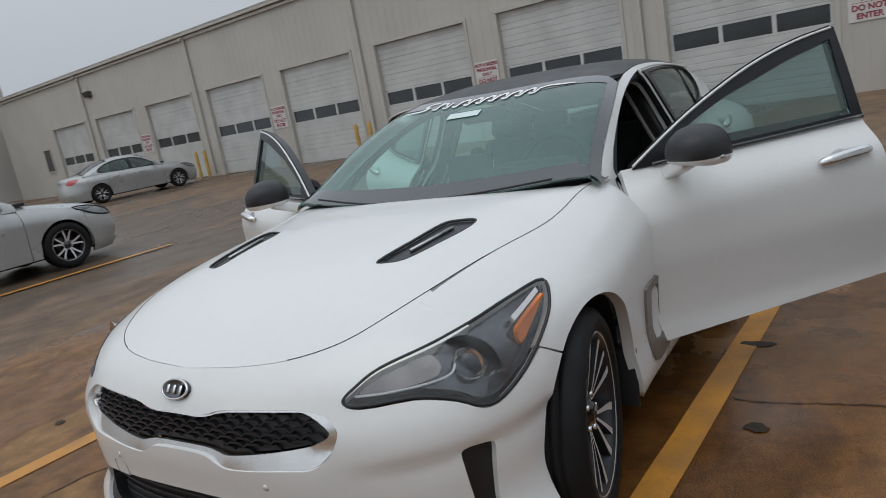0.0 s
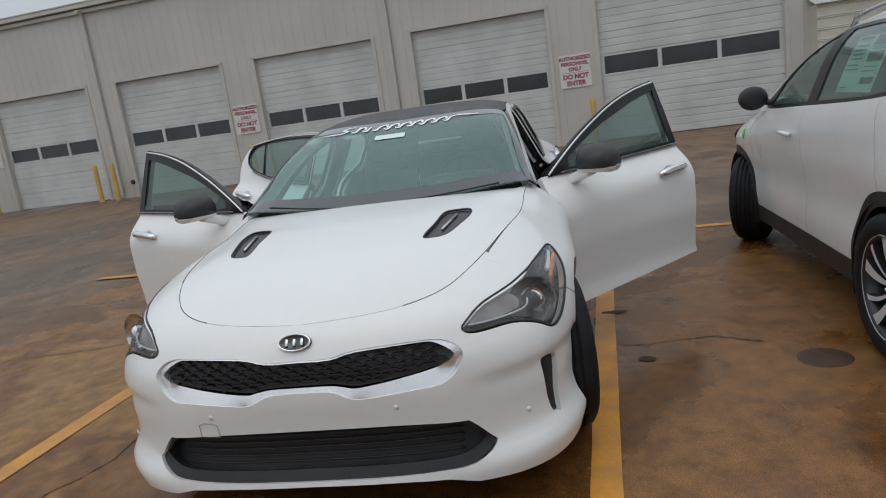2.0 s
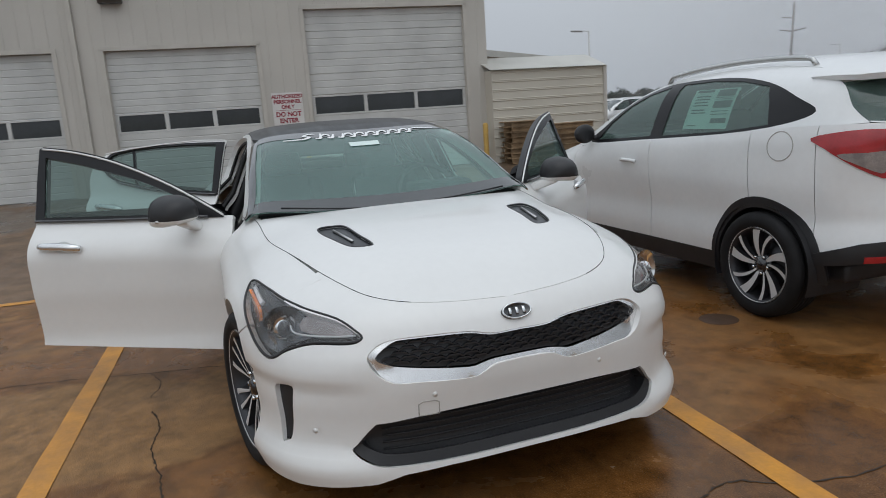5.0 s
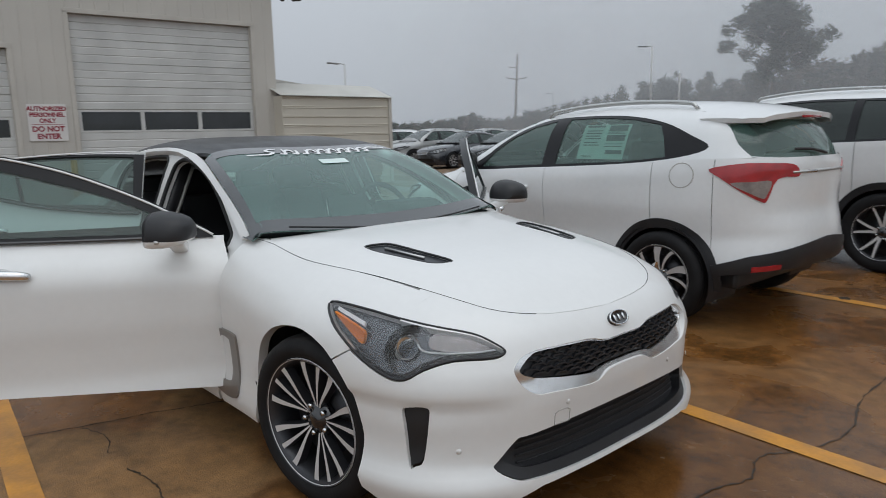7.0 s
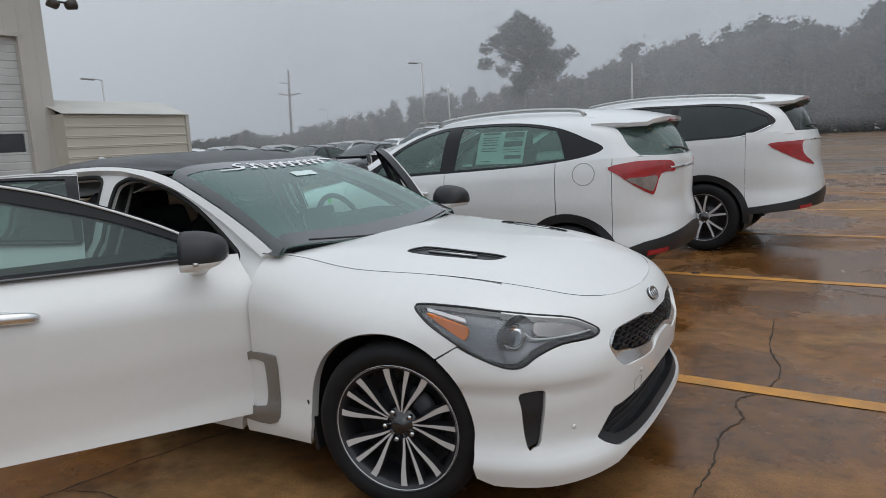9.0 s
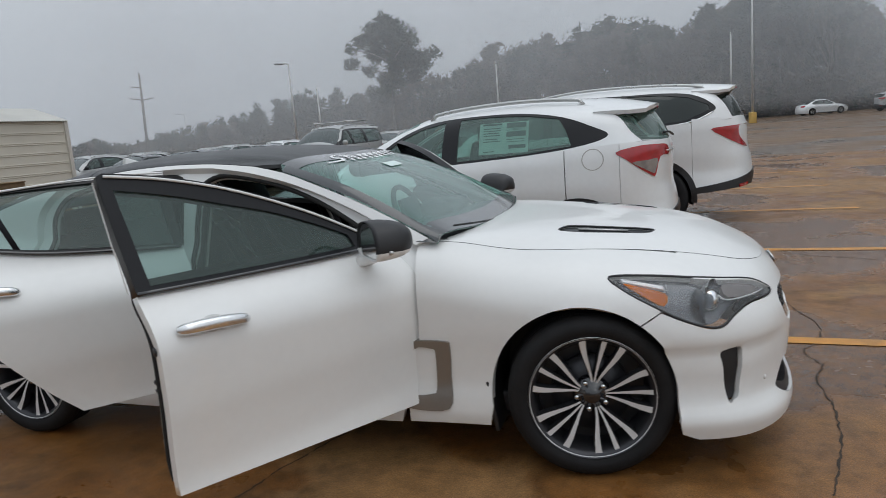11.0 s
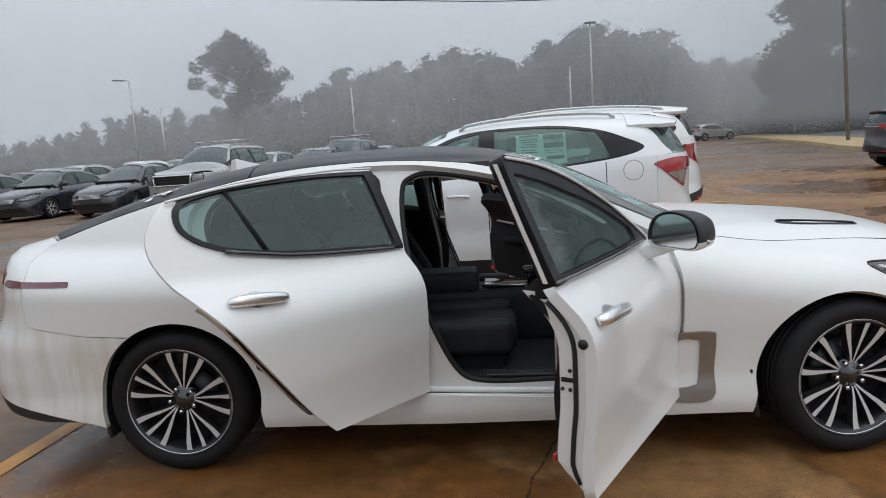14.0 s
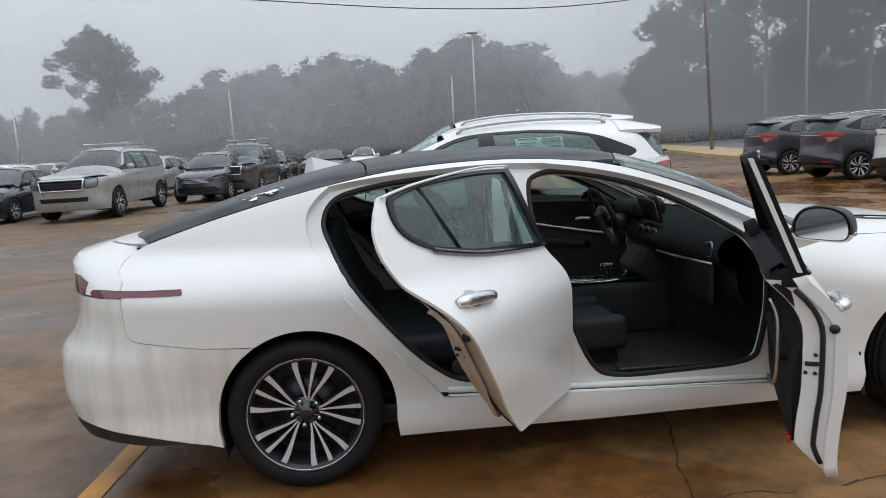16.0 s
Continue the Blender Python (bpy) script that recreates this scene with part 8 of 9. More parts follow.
def park(kind, paint, name, label, at, h=0.05, group="", glass=None, privacy=False, sticker=False, steer=0.0):
    k, sh = kind, kind.shell
    car = thing(name, label, "car", group, at=at)
    glass = glass or M_SIDEGLASS
    cuts = [k.front_cut] + list(k.panels) + [k.rear_cut]
    names = ["front_wing", "front_door", "rear_door", "rear_quarter"]

    up_f = pchip((k.panels[0] - 0.6, k.panels[0], k.panels[0] + 0.15, k.front_cut, 2.6),
                 (float(k.belt(k.panels[0] - 0.6)), float(k.belt(k.panels[0])), float(k.belt(k.panels[0])) - 0.01, k.nose_top + 0.03, k.nose_top - 0.02))
    for s in (-1, 1):
        for i in range(4):
            x0, x1 = cuts[i] - 0.004, cuts[i + 1] + 0.004
            top = [(x1 + (x0 - x1) * j / 14, float(up_f(x1 + (x0 - x1) * j / 14)) if i == 0 else float(k.belt(x1 + (x0 - x1) * j / 14))) for j in range(15)]
            g = sheet(low_path(k, x0, x1) + top, xz(sh), h, depth=0.025, outward=(0, 0, 0.7))
            ob = part(names[i], sided(g, s), paint, car)
            if i == 1 or (i == 2 and not k.hidden_handle):
                hx = x1 + 0.16
                hp = sh.sideways(np.array([(hx, k.handle_z), (hx + 0.05, k.handle_z + 0.01), (hx + 0.13, k.handle_z + 0.012), (hx + 0.19, k.handle_z + 0.006)]))
                hp[:, 1] -= np.array([0.004, 0.03, 0.03, 0.006])
                part("door_handle", sided(tube(smooth_line([tuple(p) for p in hp], 4), 0.014, 8), s), paint, ob)
        # glasshouse side with its windows
        bl = [(x, float(k.belt(x)) - 0.005) for x in np.linspace(k.cab_rear[-1][0], k.roof_edge[0][0], 22)]
        outl = bl + smooth_line(k.roof_edge, 4) + smooth_line(k.cab_rear, 3)[1:]
        bf = smooth_line(k.black_frame, 4, True)
        cab = lambda x, z: sh.cabin_y(x, z)
        part("cabin_side", sided(sheet(outl, xz(sh, cab), h, [bf], depth=0.02, outward=(0, 0, 1.0)), s), paint, car)
        wins = [smooth_line(w, 1, True) for w in k.windows]
        part("window_frame", sided(sheet(bf, xz(sh, lambda x, z: sh.cabin_y(x, z) - 0.002), h, wins, depth=0.02, outward=(0, 0, 1.0)), s), M_PIANO, car)
        for j, w in enumerate(wins):
            gob = part("window", sided(sheet(w, xz(sh, lambda x, z: sh.cabin_y(x, z) - 0.010), h * 1.5, depth=0.004, outward=(0, 0, 1.0)), s), M_DARKGLASS if (privacy and j > 0) else glass, car)
            gob.visible_shadow = False
        if privacy:
            lower_ln = sh.sideways(np.array(smooth_line(k.black_frame[:5], 5)), sh.cabin_y) + np.array([0, -0.006, 0])
            part("window_trim", sided(tube(lower_ln, 0.009, 6), s), M_CHROME, car)
        if k.clad:
            for c in (k.axle, -k.axle):
                a_out = arc(c, k.wheel_r, k.arch_r + 0.055, 188, -8, 30)
                a_in = arc(c, k.wheel_r, k.arch_r - 0.012, -8, 188, 30)
                g = sheet(a_out + a_in, xz(sh, lambda x, z: sh.body_y(x, z) + 0.006), h * 0.7, depth=0.04, outward=(0, 0, 0.3))
                part("arch_cladding", sided(g, s), M_BLACK, car, "black plastic wheel arch trim")
            rk = [(-k.axle + k.arch_r, k.sill + 0.025), (k.axle - k.arch_r, k.sill + 0.025), (k.axle - k.arch_r, k.sill - 0.10), (-k.axle + k.arch_r, k.sill - 0.10)]
            part("sill_cladding", sided(sheet(rk, xz(sh, lambda x, z: sh.body_y(x, z) + 0.004), h, depth=0.05, outward=(0, 0, 0.5)), s), M_BLACK, car)
        for c in (k.axle, -k.axle):
            v = []
            for i in range(25):
                a = radians(200 - 220 * i / 24)
                for y in (-0.45, -k.track - 0.09):
                    v.append((c + k.arch_r * 1.03 * math.cos(a), y, k.wheel_r + k.arch_r * 1.03 * math.sin(a)))
            f = [(2 * i, 2 * i + 1, 2 * i + 3, 2 * i + 2) for i in range(24)]
            o = len(v)
            v += [(c, -0.45, k.wheel_r)] + [v[2 * i] for i in range(25)]
            f += [(o, o + i + 1, o + i + 2) for i in range(24)]
            part("wheel_arch_liner", sided((v, f), s), M_BLACK, car)
            w = wheel_thing(car, (c, s * k.track, k.wheel_r), s, k.wheel_r, k.rim_r, 0.225, k.style)
            if c > 0:
                w.rotation_euler = (0, 0, radians(steer))
        # mirror
        mx, mz = k.panels[0] - 0.26, float(k.belt(0.6)) + 0.09
        my = float(sh.body_y(np.array([mx]), np.array([mz - 0.1]))[0]) + 0.075
        mb = ellipsoid((mx, s * my, mz), (0.07, 0.098, 0.082), 16, 12, lambda p: Vector((p.x if p.x > 0 else p.x * 0.4, p.y, p.z)))
        part("door_mirror", mb, M_BLACK if k.clad else paint, car)
        part("mirror_arm", tube([(mx + 0.02, s * (my - 0.26), mz - 0.06), (mx + 0.02, s * (my - 0.05), mz - 0.03)], 0.022, 8), M_BLACK, car)
        # lamps
        RFa, RRa = ring(sh, 1, 0.9), ring(sh, -1, -0.9)
        lift = 0.006
        hq = [(a * s, z) for a, z in smooth_line(ring_xyz(snug(sh, k.head_lamp), 1, 0.9), 3, True)]
        head = part("head_lamp", sheet(hq, RFa, h * 0.8, depth=0.03, outward=(0, 0, 0.6), lift=lift), M_CLEARLENS, car)
        part("lamp_edge", tube(RFa(np.array(hq)) * np.array([1.004, 1.006, 1]), 0.012, 5, True), M_BLACK, head)
        tq = [(a * s, z) for a, z in smooth_line(ring_xyz(snug(sh, k.tail_lamp), -1, -0.9), 3, True)]
        lamp = part("tail_lamp", sheet(tq, RRa, h * 0.6, depth=0.03, outward=(0, 0, 0.6), lift=lift), M_REDLENS, car, "red wraparound tail lamp")
        if k.lamp_pale:
            pq = [(a * s, z) for a, z in smooth_line(ring_xyz(k.lamp_pale, -1, -0.9), 3, True)]
            part("reversing_lens", sheet(pq, RRa, h * 0.6, depth=0.01, outward=(0, 0, 0.6), lift=lift + 0.005), M_TAILCLEAR, lamp, "pale lower lens")
        if k.rails:
            rq = sh.sideways(np.array([(x, z - 0.008) for x, z in smooth_line(k.roof_edge[3:-1], 4)]), sh.cabin_y)
            rq[:, 1] += 0.05
            rq[:, 2] += 0.055
            rq[0, 2] -= 0.04
            rq[-1, 2] -= 0.04
            part("roof_rail", sided(tube(rq, 0.017, 8), s), M_SATIN, car)
    # nose and tail
    RFa, RRa = ring(sh, 1, 0.9), ring(sh, -1, -0.9)
    zs = np.linspace(k.sill - 0.08, k.nose_top, 9)
    edge = ring_xyz([(k.front_cut, -float(sh.body_y(np.array([k.front_cut]), np.array([z]))[0]), z) for z in zs], 1, 0.9)
    top = ring_pts(sh, [(y, k.nose_top) for y in np.linspace(-0.55, 0.55, 9)], 1, 0.9)
    bot = ring_pts(sh, [(y, k.sill - 0.08) for y in np.linspace(0.6, -0.6, 9)], 1, 0.9)
    gq, lq = ring_pts(sh, dense(k.grille, 0.08), 1, 0.9), ring_pts(sh, dense(k.lower, 0.08), 1, 0.9)
    nose = edge + top + [(-a, z) for a, z in edge[::-1]] + bot
    part("front_fascia", sheet(nose, RFa, h, [gq, lq], depth=0.03, outward=(0.9, 0, 0.5)), paint, car)
    inn = lambda q: RFa(q) - np.array([0.04, 0, 0])
    gb = part("grille", sheet(gq, inn, h, depth=0.0, outward=(0.9, 0, 0.5)), M_BLACK, car)
    for i in range(4):
        zz = min(p[1] for p in k.grille) + 0.02 + i * (max(p[1] for p in k.grille) - min(p[1] for p in k.grille) - 0.03) / 3
        hwid = max(p[0] for p in k.grille) * 0.9
        part("grille_bar", tube(sh.ends(np.array([(y, zz) for y in np.linspace(-hwid, hwid, 11)])) - np.array([0.012, 0, 0]), 0.011, 6), (M_DARKALLOY if k.rack else M_CHROME) if not k.clad else M_SATIN, gb)
    if k.rack:
        loop = RFa(np.array(gq))
        part("grille_frame", tube(loop * np.array([1.006, 1, 1]), 0.022, 6, True), M_CHROME, gb, "bright grille frame")
        for x in (-0.3, -1.5):
            zt = float(sh.roof(x)) + 0.09
            part("cross_bar", tube([(x, -0.62, zt - 0.06), (x, -0.58, zt), (x, 0.58, zt), (x, 0.62, zt - 0.06)], 0.022, 6), M_SATIN, car)
        for y in (-0.58, 0.58):
            part("rack_rail", tube([(-0.15, y, float(sh.roof(-0.3)) + 0.10), (-1.65, y, float(sh.roof(-1.5)) + 0.10)], 0.022, 6), M_SATIN, car)
    part("lower_grille", sheet(lq, inn, h, depth=0.0, outward=(0.9, 0, 0.5)), M_BLACK, car)
    low_z = k.sill + (0.13 if k.clad else -0.05)
    zs = np.linspace(low_z, k.tail_top, 12)
    edge = ring_xyz([(k.rear_cut, -float(sh.body_y(np.array([k.rear_cut]), np.array([z]))[0]), z) for z in zs], -1, -0.9)
    top = ring_pts(sh, [(y, k.tail_top) for y in np.linspace(-0.55, 0.55, 9)], -1, -0.9)
    bot = ring_pts(sh, [(y, low_z) for y in np.linspace(0.6, -0.6, 9)], -1, -0.9)
    part("rear_fascia", sheet(edge + top + [(-a, z) for a, z in edge[::-1]] + bot, RRa, h, depth=0.03, outward=(-0.9, 0, 0.5)), paint, car)
    if k.clad:
        zb = k.sill + 0.295
        e2 = ring_xyz([(k.rear_cut, -float(sh.body_y(np.array([k.rear_cut]), np.array([z]))[0]), z) for z in (k.sill + 0.06, k.sill + 0.13)], -1, -0.9)
        top2 = ring_pts(sh, [(y, zb - 0.09 * (abs(y) / 0.7) ** 1.5) for y in np.linspace(-0.70, 0.70, 13)], -1, -0.9)
        bot2 = ring_pts(sh, [(y, k.sill + 0.11) for y in np.linspace(0.6, -0.6, 9)], -1, -0.9)
        part("rear_bumper_cladding", sheet(e2 + top2 + [(-a, z) for a, z in e2[::-1]] + bot2, RRa, h, depth=0.05, outward=(-0.9, 0, 0.4), lift=0.010), M_BLACK, car, "black plastic lower bumper")
        for s in (-1, 1):
            rq = ring_pts(sh, [(s * 0.52, k.sill + 0.115), (s * 0.69, k.sill + 0.10), (s * 0.69, k.sill + 0.135), (s * 0.52, k.sill + 0.15)], -1, -0.9)
            part("bumper_reflector", sheet(rq, RRa, h, depth=0.02, outward=(-0.9, 0, 0.4), lift=0.018), M_REDLENS, car)
    bar = sh.ends(np.array([(y, k.tail_top - 0.10) for y in np.linspace(-0.42, 0.42, 9)]), -1)
    part("tailgate_bar", tube(bar - np.array([0.002, 0, 0]), 0.010, 8), M_SATIN, car)
    # bonnet, roof, screens
    xs = np.linspace(k.front_cut, k.panels[0], 10)
    ed = [(x, -float(sh.body_y(np.array([x]), np.array([float(up_f(x))]))[0]) + 0.004) for x in xs]
    fr = ring_pts(sh, [(y, k.nose_top) for y in np.linspace(0.55, -0.55, 9)], 1, 0.9)
    frx = sh.ends(np.array([(y, k.nose_top) for y in np.linspace(0.5, -0.5, 9)]))
    front_edge = [(x - 0.006, y) for x, y, z in frx]
    hood = ed + [(x, -y) for x, y in ed[::-1]] + front_edge
    part("bonnet", sheet(hood, flat_top(sh), h, depth=0.02, outward=(0, 0, -30)), paint, car)
    FT = flat_top(sh, sh.cabin_y)
    re_ = [(x, -float(sh.cabin_y(np.array([x]), np.array([z]))[0]) + 0.004) for x, z in smooth_line(k.roof_edge, 4)]
    a_ = [p for p in re_ if p[0] > k.screen_top]
    b_ = [p for p in re_ if p[0] <= k.screen_top]
    ws = a_ + [(x, -y) for x, y in a_[::-1]] + [(k.screen_base + 0.06, 0.3), (k.screen_base + 0.07, 0.0), (k.screen_base + 0.06, -0.3)]
    gob = part("windscreen", sheet(ws, FT, h * 1.4, depth=0.005, outward=(0, 0, -30)), M_GLASS if sticker else M_FARSCREEN, car, "tinted windscreen")
    gob.visible_shadow = False
    if k.rear_glass:
        roof = b_ + [(x, -y) for x, y in b_[::-1]]
        part("roof_panel", sheet(roof, FT, h, depth=0.02, outward=(0, 0, -30)), paint, car)
        back = cabin_back(sh)
        rg = smooth_line(k.rear_glass, 3, True)
        yb = abs(b_[-1][1])
        side_e = [(float(sh.cabin_y(np.array([x]), np.array([z]))[0]) - 0.004, z) for x, z in smooth_line(k.cab_rear, 4)[::-1]]
        low_e = [(y * side_e[0][0], k.tail_top) for y in np.linspace(-0.95, 0.95, 9)]
        hatch = low_e + side_e + [(-y, z) for y, z in side_e[::-1]]
        part("tailgate_upper", sheet(hatch, back, h, [rg], depth=0.02, outward=(0, 0, 1.0)), paint, car)
        gob = part("rear_window", sheet(rg, lambda q: back(q) + np.array([0.008, 0, 0]), h, depth=0.005, outward=(0, 0, 1.0)), M_DARKGLASS if privacy else glass, car)
        gob.visible_shadow = False
        if k.spoiler:
            xr, zr = float(back(np.array([(0.0, k.rear_glass[2][1])]))[0][0]), k.rear_glass[2][1]
            yb = abs(k.rear_glass[0][0]) + 0.03
            tipx = xr - 0.035
            pts = [(-yb - 0.02, xr + 0.46), (-yb, xr + 0.16), (-yb * 0.92, tipx + 0.07), (-yb * 0.6, tipx + 0.01), (0, tipx - 0.015), (yb * 0.6, tipx + 0.01), (yb * 0.92, tipx + 0.07), (yb, xr + 0.16), (yb + 0.02, xr + 0.46)]
            q = [(x, y) for y, x in pts]
            keep, sh.cabin_rear = sh.cabin_rear, None
            sp = lambda qq: flat_top(sh, sh.cabin_y)(qq) + np.array([0, 0, 0.006])
            part("roof_spoiler", sheet(dense(q, 0.06), sp, h, depth=0.035, outward=(0, 0, -30)), paint, car)
            sh.cabin_rear = keep
            zr = float(sh.roof(tipx)) - 0.045
            part("brake_light", box(0.012, 0.30, 0.018, (tipx - 0.004, 0, zr + 0.015), 0.004), M_REDLENS, car)
        wl = cabin_back(sh)(np.array([(0.02, k.tail_top + 0.02), (0.20, k.tail_top + 0.05), (0.36, k.tail_top + 0.055)])) - np.array([0.02, 0, 0])
        part("rear_wiper", tube(wl, 0.010, 6), M_BLACK, car)
    else:
        mid = [p for p in b_ if p[0] > -0.85]
        rear = [p for p in b_ if p[0] <= -0.85]
        part("roof_panel", sheet(mid + [(x, -y) for x, y in mid[::-1]], FT, h, depth=0.02, outward=(0, 0, -30)), paint, car)
        gob = part("rear_window", sheet(rear + [(x, -y) for x, y in rear[::-1]], FT, h, depth=0.005, outward=(0, 0, -30)), M_DARKGLASS, car)
        bx = np.linspace(-1.70, -2.18, 8)
        be = [(x, -min(0.74, float(sh.body_y(np.array([x]), np.array([0.965]))[0]) - 0.01)) for x in bx]
        boot = be + [(-2.30, -0.3), (-2.31, 0), (-2.30, 0.3)] + [(x, -y) for x, y in be[::-1]]
        part("boot_lid", sheet(boot, flat_top(sh), h, depth=0.02, outward=(0, 0, -30)), paint, car)
    part("cowl", box(0.16, 1.3, 0.05, (k.screen_base + 0.09, 0, float(sh.roof(k.screen_base)) - 0.06), 0.02), M_BLACK, car)
    part("underbody", box(3.6, 1.40, 0.12, (0, 0, k.sill + 0.02), 0.03), M_BLACK, car)
    bz = float(k.belt(0.0))
    part("cabin_floor", box(2.5, 1.40, 0.06, (-0.4, 0, bz - 0.55), 0.02), M_CARPET, car)
    part("dashboard", box(0.40, 1.34, 0.20, (0.66, 0, bz - 0.08), 0.06, 3), M_CLOTH, car)
    for y in (-0.36, 0.36):
        st = part("seat", merge(box(0.5, 0.48, 0.16, (-0.05, y, bz - 0.42), 0.05), box(0.14, 0.46, 0.62, (-0.34, y, bz - 0.10), 0.06, 3, Matrix.Rotation(radians(-14), 4, "Y")), box(0.10, 0.26, 0.16, (-0.42, y, bz + 0.27), 0.05, 3)), M_CLOTH, car)
    part("rear_bench", merge(box(0.5, 1.2, 0.16, (-0.95, 0, bz - 0.40), 0.05), box(0.14, 1.2, 0.56, (-1.24, 0, bz - 0.08), 0.06, 3, Matrix.Rotation(radians(-18), 4, "Y"))), M_CLOTH, car)
    if sticker:
        sq = [(-0.46, 1.17), (-0.46, 1.435), (-0.90, 1.435), (-0.90, 1.17)]
        on_glass = lambda x, z: sh.cabin_y(x, z) - 0.016
        s = 1
        g = sheet(sq, xz(sh, on_glass), 0.08, depth=0.0, outward=(0, 0, 1.0))
        st = part("window_sticker", sided(g, s), M_PAPER, car, "pale printed price sheet inside the window")
        rnd = random.Random(7)
        for (x0, x1, z0, z1) in ((-0.42, -0.58, 1.375, 1.39), (-0.62, -0.78, 1.345, 1.388), (-0.62, -0.78, 1.27, 1.315), (-0.64, -0.78, 1.17, 1.20), (-0.43, -0.57, 1.345, 1.352), (-0.43, -0.57, 1.325, 1.332), (-0.43, -0.56, 1.305, 1.312), (-0.43, -0.57, 1.285, 1.292), (-0.43, -0.55, 1.255, 1.262), (-0.43, -0.57, 1.235, 1.242), (-0.62, -0.77, 1.335, 1.338), (-0.62, -0.77, 1.325, 1.328), (-0.62, -0.77, 1.245, 1.25), (-0.62, -0.77, 1.225, 1.23), (-0.43, -0.52, 1.15, 1.156)):
            x0, x1, z0, z1 = x0 * 1.08 - 0.035, x1 * 1.08 - 0.035, z0 + 0.04, z1 + 0.04
            gg = sheet([(x0, z0), (x0, z1), (x1, z1), (x1, z0)], xz(sh, lambda x, z: sh.cabin_y(x, z) - 0.014), 0.06, depth=0.0, outward=(0, 0, 1.0))
            part("printed_bar", sided(gg, s), M_INK, st, smooth=False)
        fc = smooth_line([(-1.45 + 0.085 * math.cos(a), 1.075 + 0.085 * math.sin(a)) for a in np.linspace(0, 2 * math.pi, 14, endpoint=False)], 2, True)
        part("fuel_flap", sided(tube(sh.sideways(np.array(fc)), 0.0035, 4, True), s), M_LIGHTCARD, car)
        part("dealer_tag", sided(sheet([(1.10, 0.83), (1.07, 0.87), (1.09, 0.92), (1.13, 0.88)], xz(sh, lambda x, z: sh.body_y(x, z) + 0.006), 0.05, depth=0.004, outward=(0, 0, 0.7)), s), M_GREENTAG, car, "bright green sticker")
    return car


def ground_pose(x, y, deg):
    return pose(x, y, 0, 0, 0, deg)


CROSSKIND, TALLKIND, SEDAN, TRUCK = crossover_kind(), tall_suv_kind(), sedan_kind(), truck_suv_kind()
park(CROSSKIND, M_SUVWHITE, "compact_suv", "white compact crossover with a price sheet in its window", ground_pose(-0.24, 3.15, 178.6), 0.04, glass=M_MISTGLASS, sticker=True, steer=-26.0)
park(TALLKIND, M_SUVWHITE, "large_suv", "white three-row family SUV with dark rear windows", ground_pose(0.28, 6.25, 175.8), 0.05, privacy=True)


# ---- woods ----
def tuft(bag, c, r, rnd, n=4, flat=0.7):
    """A spray of narrow leaf blades round a point."""
    v, f = bag
    for _ in range(n):
        a, e = rnd.uniform(0, 2 * math.pi), rnd.uniform(-0.5, 1.1)
        d = Vector((math.cos(a) * math.cos(e), math.sin(a) * math.cos(e), math.sin(e) * flat))
        s = Vector((rnd.gauss(0, 1), rnd.gauss(0, 1), rnd.gauss(0, 1))).cross(d)
        s = s.normalized() * r * rnd.uniform(0.25, 0.45)
        p = Vector(c) + d * r * rnd.uniform(-0.2, 0.2)
        o = len(v)
        v += [tuple(p - s), tuple(p + d * r * rnd.uniform(0.7, 1.2)), tuple(p + s), tuple(p - d * r * 0.35)]
        f.append((o, o + 3, o + 2, o + 1))


def lobe(bag, c, r, rnd, n, blade=0.5, low=0.75, fill=1.0):
    """One clump of a crown: broad leaves within, fine needle sprays all over its outside."""
    for _ in range(int(fill * max(10, n // 2))):
        d = Vector((rnd.gauss(0, 1), rnd.gauss(0, 1), rnd.gauss(0, 0.8))).normalized() * r * rnd.uniform(0.0, 0.62)
        tuft(bag, Vector(c) + d, r * rnd.uniform(0.36, 0.55), rnd, 4)
    for _ in range(n):
        d = Vector((rnd.gauss(0, 1), rnd.gauss(0, 1), rnd.gauss(0, 1))).normalized()
        k = r * rnd.uniform(0.62, 1.0) * (1 + 0.22 * math.sin(5 * d.x + 3 * d.z + c[0]))
        spray(bag, Vector((c[0] + d.x * k, c[1] + d.y * k, c[2] + d.z * k * low)), d, blade * rnd.uniform(0.6, 1.3), rnd)


def spray(bag, c, out, r, rnd):
    """A brush of thin needles that points outwards and up."""
    v, f = bag
    for _ in range(5):
        d = (out * 0.8 + Vector((rnd.gauss(0, 0.7), rnd.gauss(0, 0.7), rnd.gauss(0.35, 0.5)))).normalized()
        s = d.cross(Vector((rnd.gauss(0, 1), rnd.gauss(0, 1), rnd.gauss(0, 1)))).normalized() * r * rnd.uniform(0.08, 0.17)
        o = len(v)
        v += [tuple(c - s), tuple(c + s), tuple(c + d * r * rnd.uniform(0.7, 1.2))]
        f.append((o, o + 1, o + 2))


